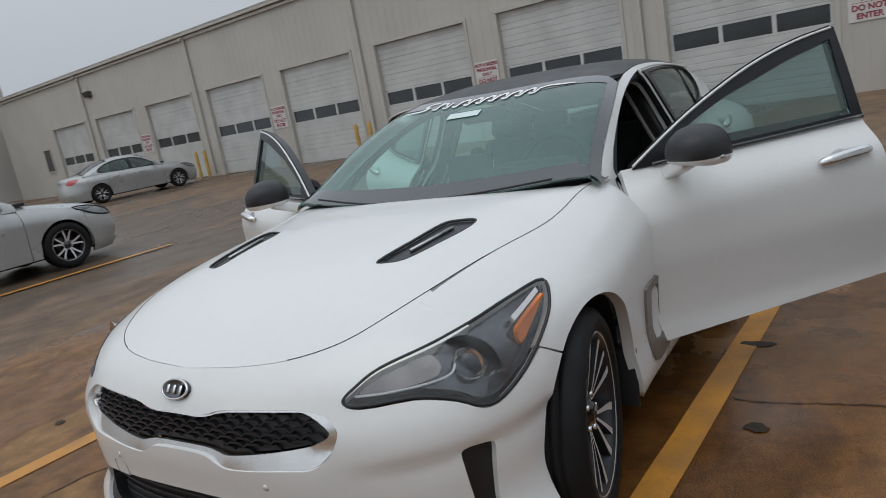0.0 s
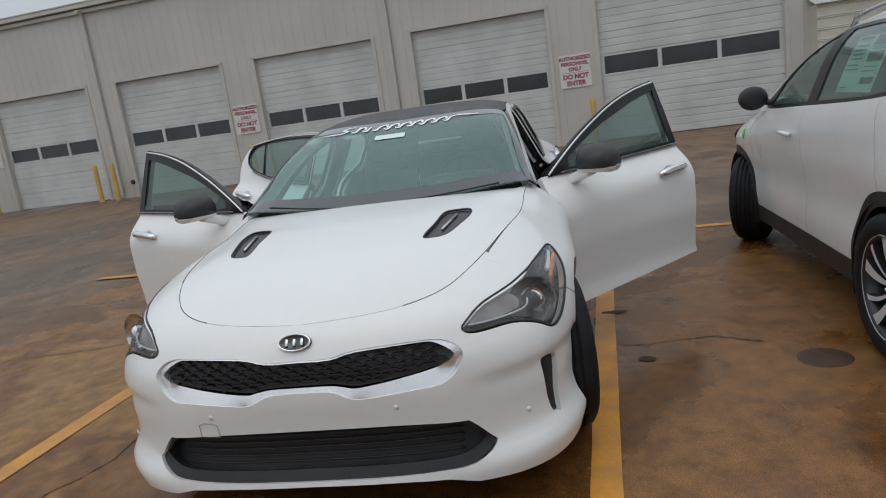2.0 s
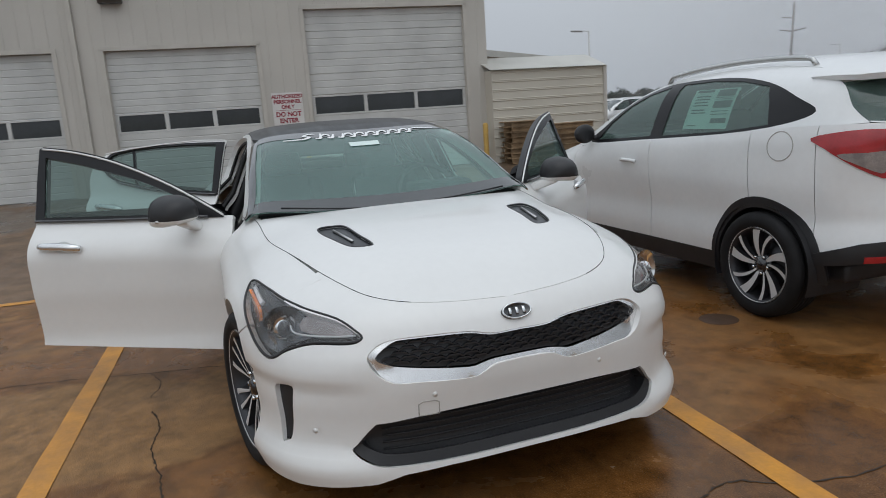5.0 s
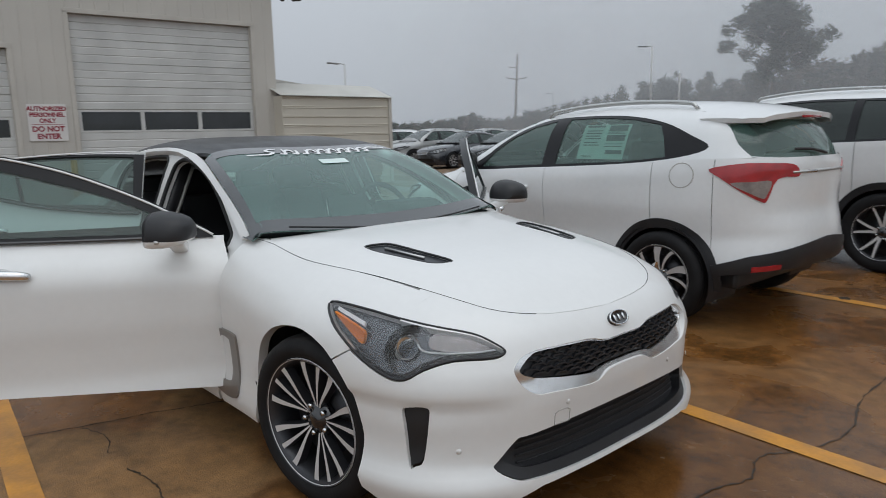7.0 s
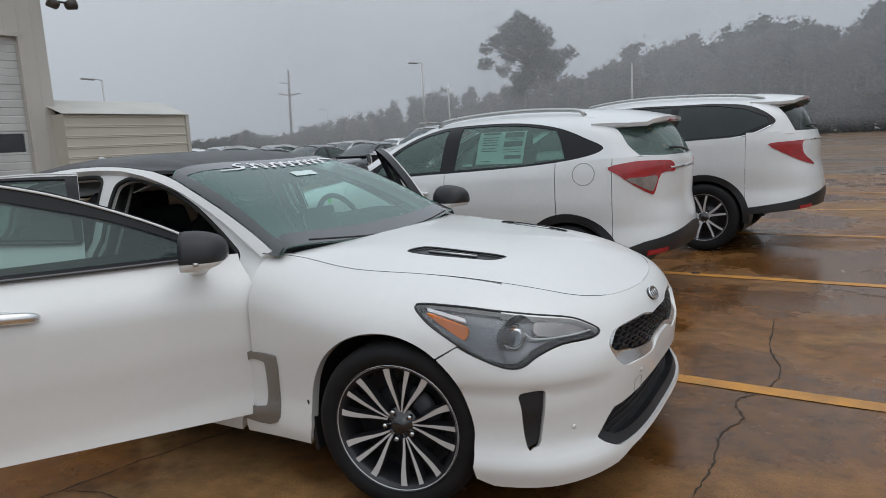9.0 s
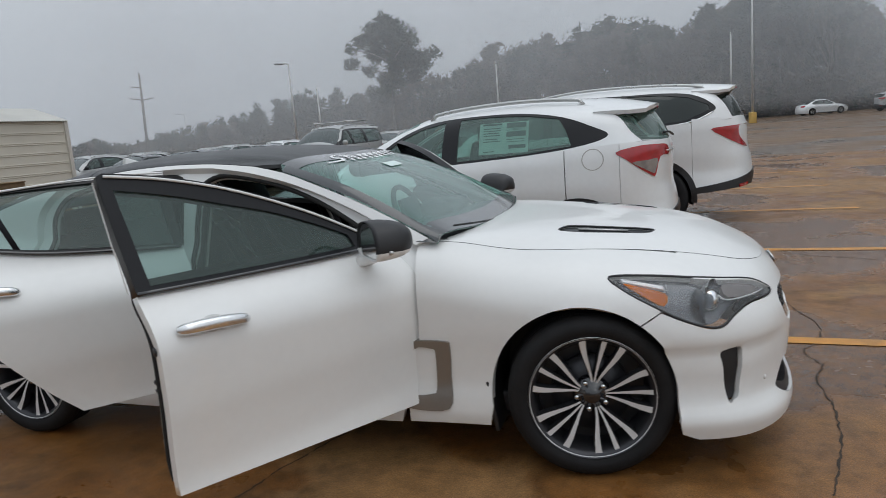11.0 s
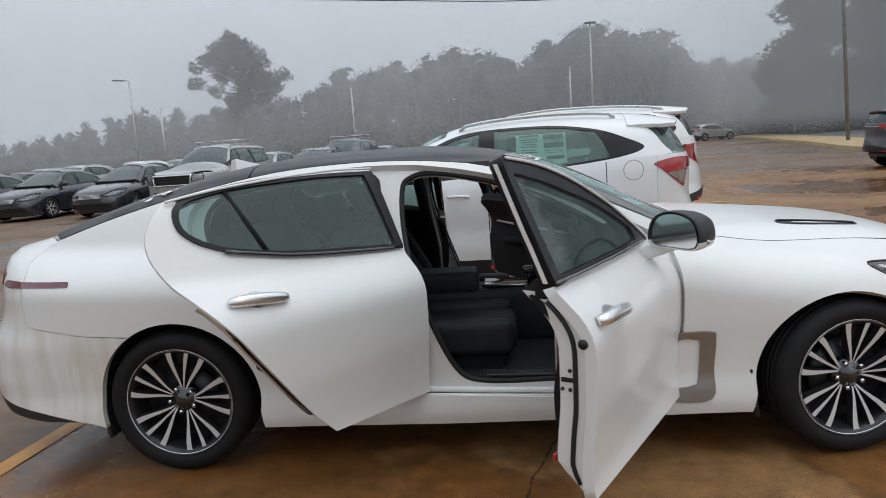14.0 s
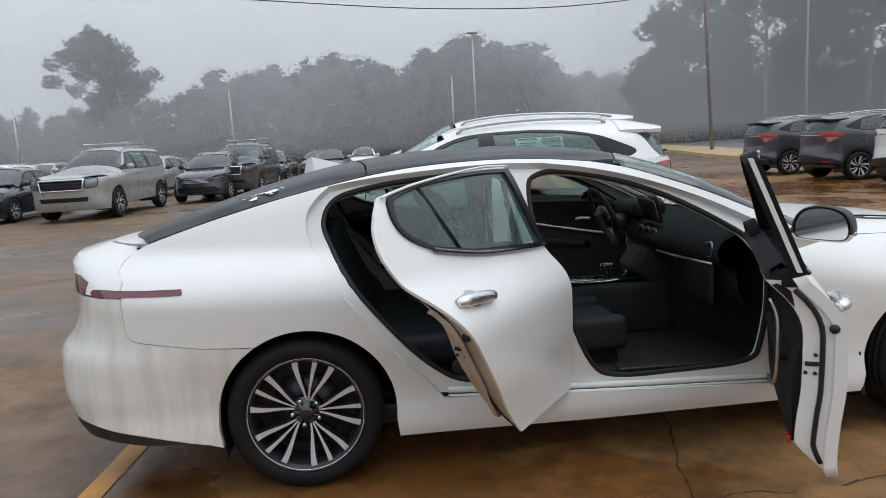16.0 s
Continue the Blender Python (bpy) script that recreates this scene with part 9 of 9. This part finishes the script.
def pine_geo(h, seed, lobes=(), width=0.24, crown_low=0.30, count=17, dense_n=90, blade=0.42, fill=1.0):
    """A tall pine: bare tapering trunk, limbs, and an uneven crown of needle clumps with gaps. lobes: (across, up, radius) in tree heights."""
    rnd = random.Random(seed)
    if not lobes:
        lobes = []
        for i in range(count):
            u = (i + rnd.random()) / count
            reach = width * (0.55 + 1.2 * u * (1 - u) - 0.45 * u) * rnd.uniform(0.25, 1.0)
            lobes.append((reach * rnd.choice((-1, 1)), crown_low + (0.94 - crown_low) * u, rnd.uniform(0.075, 0.120) * (1.15 - 0.4 * u)))
    tr = smooth_line([(0, 0, -0.3), (rnd.uniform(-.2, .2), rnd.uniform(-.2, .2), h * 0.35), (rnd.uniform(-.4, .4), rnd.uniform(-.4, .4), h * 0.7), (0, 0, h * 0.95)], 5)
    wood = tube(tr, [0.012 * h * (1 - 0.9 * i / (len(tr) - 1)) for i in range(len(tr))], 7)
    wv, wf = [tuple(v) for v in wood[0]], list(wood[1])
    leaves = ([], [])
    for dx, up, r in lobes:
        a = rnd.uniform(-0.9, 0.9)
        c = Vector((dx * h, dx * h * math.sin(a) + rnd.uniform(-0.05, 0.05) * h, up * h))
        t = max(0.1, up - 0.25 * abs(dx) - 0.05)
        k = min(len(tr) - 1, int(t * (len(tr) - 1)))
        base = Vector((tr[k][0], tr[k][1], t * h))
        lb = tube([base, base.lerp(c, 0.5) + Vector((0, 0, 0.02 * h)), c], [0.11, 0.07, 0.03], 5)
        o = len(wv)
        wv += [tuple(v) for v in lb[0]]
        wf += [tuple(q + o for q in f) for f in lb[1]]
        lobe(leaves, c, r * h, rnd, int(dense_n * (r / 0.07) ** 2), blade, fill=fill)
    return (wv, wf), leaves


def bare_geo(h, seed):
    """A leafless tree: trunk that forks again and again into fine twigs."""
    rnd = random.Random(seed)
    wv, wf = [], []

    def grow(p, d, ln, r, level):
        q = p + d * ln
        m = p + d * ln * 0.5 + Vector((rnd.gauss(0, .05), rnd.gauss(0, .05), 0)) * ln
        g = tube([p, m, q], [r, r * 0.85, r * 0.7], 5 if level < 2 else 3)
        o = len(wv)
        wv.extend(tuple(v) for v in g[0])
        wf.extend(tuple(i + o for i in f) for f in g[1])
        if level < 5:
            for _ in range(3 if level else 4):
                nd = (d + Vector((rnd.gauss(0, .45), rnd.gauss(0, .45), rnd.uniform(-.05, .35)))).normalized()
                grow(p + d * ln * rnd.uniform(0.6, 1.0), nd, ln * rnd.uniform(0.55, 0.75), max(r * 0.55, 0.02), level + 1)
    grow(Vector((0, 0, -0.2)), Vector((0, 0, 1)), h * 0.30, h * 0.016, 0)
    return wv, wf


def at_bearing(deg, d, eye=(0.0, -3.7)):
    """A place d metres off, at a bearing right of +y as seen from the middle of the walk's end."""
    return eye[0] + d * math.sin(radians(deg)), eye[1] + d * math.cos(radians(deg))


def pine(deg, d, h, seed, **kw):
    x, y = at_bearing(deg, d)
    t = thing("pine_tree", "tall grey-green pine with an uneven open crown in mist", "tree", "pines", at=pose(x, y, 0))
    wood, leaves = pine_geo(h, seed, **kw)
    part("trunk", wood, M_BARK, t)
    part("crown", leaves, M_PINE, t, smooth=False)
    return t


pine(-20.6, 86.0, 16.4, 11, dense_n=190, blade=0.36, fill=0.30, lobes=(
    (-0.02, 0.92, 0.085), (-0.12, 0.87, 0.065), (0.06, 0.87, 0.085), (-0.05, 0.80, 0.115), (0.13, 0.79, 0.100), (0.21, 0.72, 0.080), (-0.16, 0.78, 0.072),
    (0.04, 0.71, 0.120), (-0.10, 0.69, 0.085), (0.29, 0.67, 0.062), (-0.24, 0.73, 0.052), (-0.27, 0.63, 0.060), (0.16, 0.63, 0.105), (-0.18, 0.58, 0.055), (0.07, 0.59, 0.095), (-0.10, 0.52, 0.060), (0.24, 0.58, 0.072), (0.02, 0.50, 0.09), (0.14, 0.52, 0.08), (-0.03, 0.42, 0.07)))
pine(4.1, 96.0, 14.8, 14, width=0.20, crown_low=0.42, blade=0.40)
pine(7.4, 92.0, 15.6, 15, width=0.26, crown_low=0.28, count=20)
for i, (b, d, h) in enumerate(((22.4, 70, 13.0), (24.6, 66, 17.5), (27.2, 70, 20.5), (30.0, 66, 19.0), (33.2, 70, 21.5), (36.6, 66, 20.0), (40.4, 68, 21.5), (45.0, 66, 19.5))):
    pine(b, d, h, 30 + i, width=0.25, crown_low=0.30, count=19, dense_n=70, blade=0.42, fill=0.22)
for i, (b, d, h) in enumerate(((-1.6, 92, 14.2), (-12.6, 94, 12.6), (12.2, 86, 16.4), (11.0, 88, 16.8), (9.6, 88, 17.0), (8.3, 88, 16.6))):
    x, y = at_bearing(b, d)
    t = thing("bare_tree", "leafless winter tree with fine grey twigs", "tree", "bare trees", at=pose(x, y, 0))
    part("crown", bare_geo(h, 50 + i), M_BRUSH, t)

# the wood itself: trunks and undergrowth in one mass whose height follows the skyline
SKY = pchip((-62, -50, -45, -43.8, -42, -39, -35.4, -33, -30.8, -27.8, -25, -20, -16.6, -13.9, -12.9, -11, -8.8, -7, -4.7, -1.9, 0.8, 2.2, 3.0, 7.7, 11.6, 13.3, 14.6, 15.4, 18, 21, 24, 30, 60),
            (2.6, 2.6, 3.2, 3.8, 2.8, 3.7, 5.2, 5.8, 6.9, 8.0, 7.8, 8.2, 9.3, 10.9, 11.8, 11.5, 12.6, 11.3, 13.5, 13.2, 11.8, 10.4, 12.0, 14.6, 14.8, 13.4, 11.2, 9.8, 9.6, 9.2, 8.8, 8.8, 9.5))
rnd = random.Random(77)
wood_v, wood_f = [], []
leaf, brush = ([], []), ([], [])
b = -60.0
while b < 56:
    for row in range(3):
        d = 90 + row * 8 + rnd.uniform(-3, 3) - 20 * max(0, min(1, (b - 18) / 6))
        bb = b + rnd.uniform(-0.7, 0.7)
        x, y = at_bearing(bb, d)
        h = float(SKY(bb)) * d / 92 * rnd.uniform(0.88, 1.06) * (1 - 0.05 * (2 - row))
        young = bb < -14 and rnd.random() < 0.8
        bag = leaf if rnd.random() < (0.9 if young else 0.5) else brush
        g = tube([(x, y, 0), (x + rnd.uniform(-.3, .3), y, h * 0.9)], [0.16, 0.04], 5)
        o = len(wood_v)
        wood_v += [tuple(v) for v in g[0]]
        wood_f += [tuple(i + o for i in f) for f in g[1]]
        if young:
            for i in range(6):
                z = 0.16 + 0.80 * i / 5
                r = 0.46 + 0.26 * h * (1 - z)
                lobe(bag, (x + rnd.uniform(-.25, .25), y, z * h - 0.2), r, rnd, 16 if i < 2 else 26, 0.42, 0.95)
        else:
            wd = max(1.0, h * rnd.uniform(0.13, 0.19))
            for i in range(8):
                z = (0.12, 0.28, 0.44, 0.60, 0.72, 0.80, 0.86, 0.90)[i]
                off = wd * (1.0 if i < 3 else 0.9 - 0.9 * (z - 0.44))
                r = h * rnd.uniform(0.115, 0.165)
                lobe(bag if i > 1 else brush, (x + rnd.uniform(-off, off), y + rnd.uniform(-off, off), min(z * h, h - 0.75 * r)), r, rnd, 18 if i < 3 else 34, 0.40, 0.8)
    for _ in range(9):
        x, y = at_bearing(b + rnd.uniform(-0.5, 0.5), 101 + rnd.uniform(-2, 2) - 18 * max(0, min(1, (b - 18) / 6)))
        lobe(leaf if rnd.random() < 0.6 else brush, (x, y, rnd.uniform(0.05, 0.62) * float(SKY(b))), rnd.uniform(1.4, 2.3), rnd, 14, 0.5)
    for _ in range(6):
        x, y = at_bearing(b + rnd.uniform(-0.6, 0.6), 87 + rnd.uniform(-2, 2) - 20 * max(0, min(1, (b - 18) / 6)))
        lobe(brush if rnd.random() < 0.7 else leaf, (x, y, rnd.uniform(0.3, 0.28 * float(SKY(b)))), rnd.uniform(1.0, 1.8), rnd, 16, 0.5)
    b += 0.72
woods = tagged(new("woods"), "misty line of pines and bare winter trees beyond the lot", "woods", "", "stuff")
for nm, g, m in (("tree_trunks", (wood_v, wood_f), M_BARK), ("evergreen_leaves", leaf, M_PINE), ("winter_brush", brush, M_BRUSH)):
    part(nm, g, m, woods, smooth=False)["kind"] = "stuff"


def mist_bank(d, thick, high, x0, x1):
    """A thin upright curtain of mist, d metres off, that bends round the lot and thins out upwards."""
    m = bpy.data.materials.new("grey_mist")
    m.use_nodes = True
    n, l = m.node_tree.nodes, m.node_tree.links
    n.clear()
    out, mix, clear = n.new("ShaderNodeOutputMaterial"), n.new("ShaderNodeMixShader"), n.new("ShaderNodeBsdfTransparent")
    drop, both, back = n.new("ShaderNodeBsdfDiffuse"), n.new("ShaderNodeMixShader"), n.new("ShaderNodeBsdfTranslucent")
    for b in (drop, back):
        b.inputs["Color"].default_value = (0.93, 0.95, 0.97, 1)
    both.inputs["Fac"].default_value = 0.5
    l.new(drop.outputs[0], both.inputs[1])
    l.new(back.outputs[0], both.inputs[2])
    tc, sep = n.new("ShaderNodeTexCoord"), n.new("ShaderNodeSeparateXYZ")
    l.new(tc.outputs["Object"], sep.inputs[0])
    noise = n.new("ShaderNodeTexNoise")
    noise.inputs["Scale"].default_value, noise.inputs["Detail"].default_value = 0.05, 3
    l.new(tc.outputs["Object"], noise.inputs["Vector"])
    terms = []
    for src, lo, hi, a, b in ((sep.outputs["Z"], high * 0.35, high, 1, 0), (sep.outputs["Z"], 0.0, 2.0, 0.15, 1), (sep.outputs["X"], x0, x1, 0, 1), (noise.outputs["Fac"], 0.3, 0.7, 0.8, 1.15)):
        r = n.new("ShaderNodeMapRange")
        r.interpolation_type = "SMOOTHSTEP"
        for k, q in (("From Min", lo), ("From Max", hi), ("To Min", a), ("To Max", b)):
            r.inputs[k].default_value = q
        l.new(src, r.inputs["Value"])
        terms.append(r.outputs[0])
    acc = None
    for q in terms:
        mu = n.new("ShaderNodeMath")
        mu.operation = "MULTIPLY"
        l.new(q, mu.inputs[0])
        if acc is None:
            mu.inputs[1].default_value = thick
        else:
            l.new(acc, mu.inputs[1])
        acc = mu.outputs[0]
    l.new(acc, mix.inputs["Fac"])
    l.new(clear.outputs[0], mix.inputs[1])
    l.new(both.outputs[0], mix.inputs[2])
    l.new(mix.outputs[0], out.inputs["Surface"])
    v, f = [], []
    for i in range(41):
        x, y = at_bearing(-62 + 130 * i / 40, d)
        for j in range(5):
            v.append((x, y, 0.02 + high * j / 4))
    for i in range(40):
        f += [(5 * i + j, 5 * i + 5 + j, 5 * i + 6 + j, 5 * i + 1 + j) for j in range(4)]
    ob = part("mist", (v, f), m)
    return tagged(ob, "thin grey mist hanging before the woods", "mist", "mist", "structure")


mist_bank(54.0, 0.36, 26.0, 9.0, 20.0)
mist_bank(76.0, 0.22, 30.0, -65.0, -45.0)
mist_bank(81.0, 0.22, 31.0, -69.0, -48.0)
mist_bank(86.0, 0.20, 32.0, -73.0, -52.0)


# ---- the rest of the lot ----
park(SEDAN, M_SILVERPAINT, "silver_sedan", "silver mid-size sedan parked in a stall", ground_pose(-0.47, -8.85, 175.8), 0.05, "parked sedans")
park(SEDAN, M_SILVERPAINT, "silver_sedan", "older silver sedan parked in front of the workshop", ground_pose(-11.7, -21.2, 168.0), 0.06, "parked sedans")
row = -94.2
park(TRUCK, M_SILVERPAINT, "full_size_suv", "silver full-size SUV with roof rails and a wide grille", ground_pose(-8.75, 16.9, row), 0.06, "parked SUVs")
park(TRUCK, M_GREYPAINT, "full_size_suv", "grey full-size SUV with a broad chrome grille", ground_pose(-5.9, 22.6, row), 0.07, "parked SUVs")
park(CROSSKIND, M_DARKPAINT, "dark_crossover", "dark blue crossover parked in the row", ground_pose(-6.6, 20.9, row), 0.09, "parked SUVs")
park(SEDAN, M_DARKPAINT, "dark_sedan", "dark grey compact sedan in the parked row", ground_pose(-11.6, 17.3, row), 0.06, "parked sedans")
park(SEDAN, M_DARKPAINT, "dark_sedan", "black sedan with a shield-shaped grille in the parked row", ground_pose(-14.5, 17.6, row), 0.06, "parked sedans")
far_sedan = park(SEDAN, M_DARKPAINT, "far_sedan", "dark sedan in the far parked rows", ground_pose(-17.4, 17.9, row), 0.10, "far parked cars")
far_white = park(SEDAN, M_SUVWHITE, "far_sedan", "white sedan in the far parked rows", ground_pose(-13.0, 25.5, row), 0.10, "far parked cars")
far_suv = park(CROSSKIND, M_SUVWHITE, "far_crossover", "white crossover in the far parked rows", ground_pose(-16.2, 25.8, row), 0.10, "far parked cars")
far_grey = park(CROSSKIND, M_SILVERPAINT, "far_crossover", "silver crossover in the far parked rows", ground_pose(-10.0, 25.2, row), 0.10, "far parked cars")
rnd = random.Random(12)
for r, (y0, x0, n) in enumerate(((18.2, -20.3, 3), (25.9, -19.2, 5), (33.5, -26.0, 9), (41.0, -30.0, 11))):
    for i in range(n):
        src = rnd.choice((far_sedan, far_white, far_suv, far_grey, far_sedan))
        x = x0 - 2.85 * i if r < 2 else x0 + 2.85 * i
        copy_thing(src, ground_pose(x + rnd.uniform(-0.1, 0.1), y0 - 0.073 * (x - x0) + rnd.uniform(-0.3, 0.3), row))
park(CROSSKIND, M_GREYPAINT, "grey_crossover", "dark grey compact crossover seen from behind", ground_pose(11.8, 15.1, -4.2), 0.06, "grey crossovers")
park(CROSSKIND, M_GREYPAINT, "grey_crossover", "dark grey compact crossover with wet paint", ground_pose(11.6, 12.1, -4.2), 0.06, "grey crossovers")
park(CROSSKIND, M_SUVWHITE, "white_crossover", "white compact crossover at the end of the row", ground_pose(11.3, 9.1, -4.2), 0.08, "white crossovers")
copy_thing(far_grey, ground_pose(21.0, 66.0, 12))
copy_thing(far_white, ground_pose(16.0, 72.0, 20))
ct = tagged(part("manhole", lathe([(0.0, 0.006), (0.10, 0.006), (0.11, 0.002), (0.12, 0.0)], 28, "z"), M_RUST), "rusty round cleanout cover set in the concrete", "manhole", "", "structure")
ct.location = (0.97, 2.02, 0.001)
for k, (pts, w) in enumerate((
        ([(2.31, -0.9), (2.43, -0.45), (2.47, -0.03), (2.47, 0.24), (2.53, 0.49), (2.47, 0.69), (2.58, 0.89), (2.65, 1.24), (2.56, 1.71), (2.54, 2.43)], 0.024),
        ([(-0.05, -4.0), (0.03, -3.4), (-0.04, -2.75), (-0.15, -2.3), (-0.11, -1.9), (0.0, -1.5), (0.08, -1.22), (0.15, -0.95), (0.27, -0.6), (0.33, -0.1), (0.45, 0.4), (0.61, 0.86), (0.62, 1.06), (0.64, 1.21), (0.61, 1.42), (0.60, 1.62), (0.72, 1.82)], 0.022),
        ([(0.6, 1.1), (0.5, 1.06), (0.38, 1.08), (0.26, 1.02), (0.14, 1.0)], 0.024),
        ([(2.24, -1.46), (2.0, -1.41), (1.88, -1.39), (1.65, -1.28), (1.45, -1.27), (1.14, -1.32), (0.9, -1.29), (0.66, -1.33)], 0.022),
        ([(0.06, -1.36), (0.25, -1.31), (0.47, -1.35)], 0.016),
        ([(5.5, 3.0), (4.6, 3.35), (3.6, 3.2), (2.9, 3.5)], 0.022))):
    crack(pts, w, k)


def stain(x, y, rx, ry, seed, material, label):
    """An oily blot, its edge uneven."""
    rnd = random.Random(seed)
    vs = []
    for i in range(18):
        a = 2 * math.pi * i / 18
        k = rnd.uniform(0.72, 1.15)
        vs.append((x + rx * k * math.cos(a), y + ry * k * math.sin(a), 0.0045))
    ob = part("oil_stain", (vs, [tuple(range(18))]), material, None, smooth=False)
    return tagged(ob, label, "stain", "pavement stains", "structure")


for k, (x, y, rx, ry) in enumerate(((0.84, 1.23, 0.035, 0.045), (0.06, 1.14, 0.030, 0.085), (1.75, 3.9, 0.05, 0.06), (1.55, -2.2, 0.03, 0.035))):
    stain(x, y, rx, ry, 5 + k, M_CRACK, "small dark oil spot on the concrete")
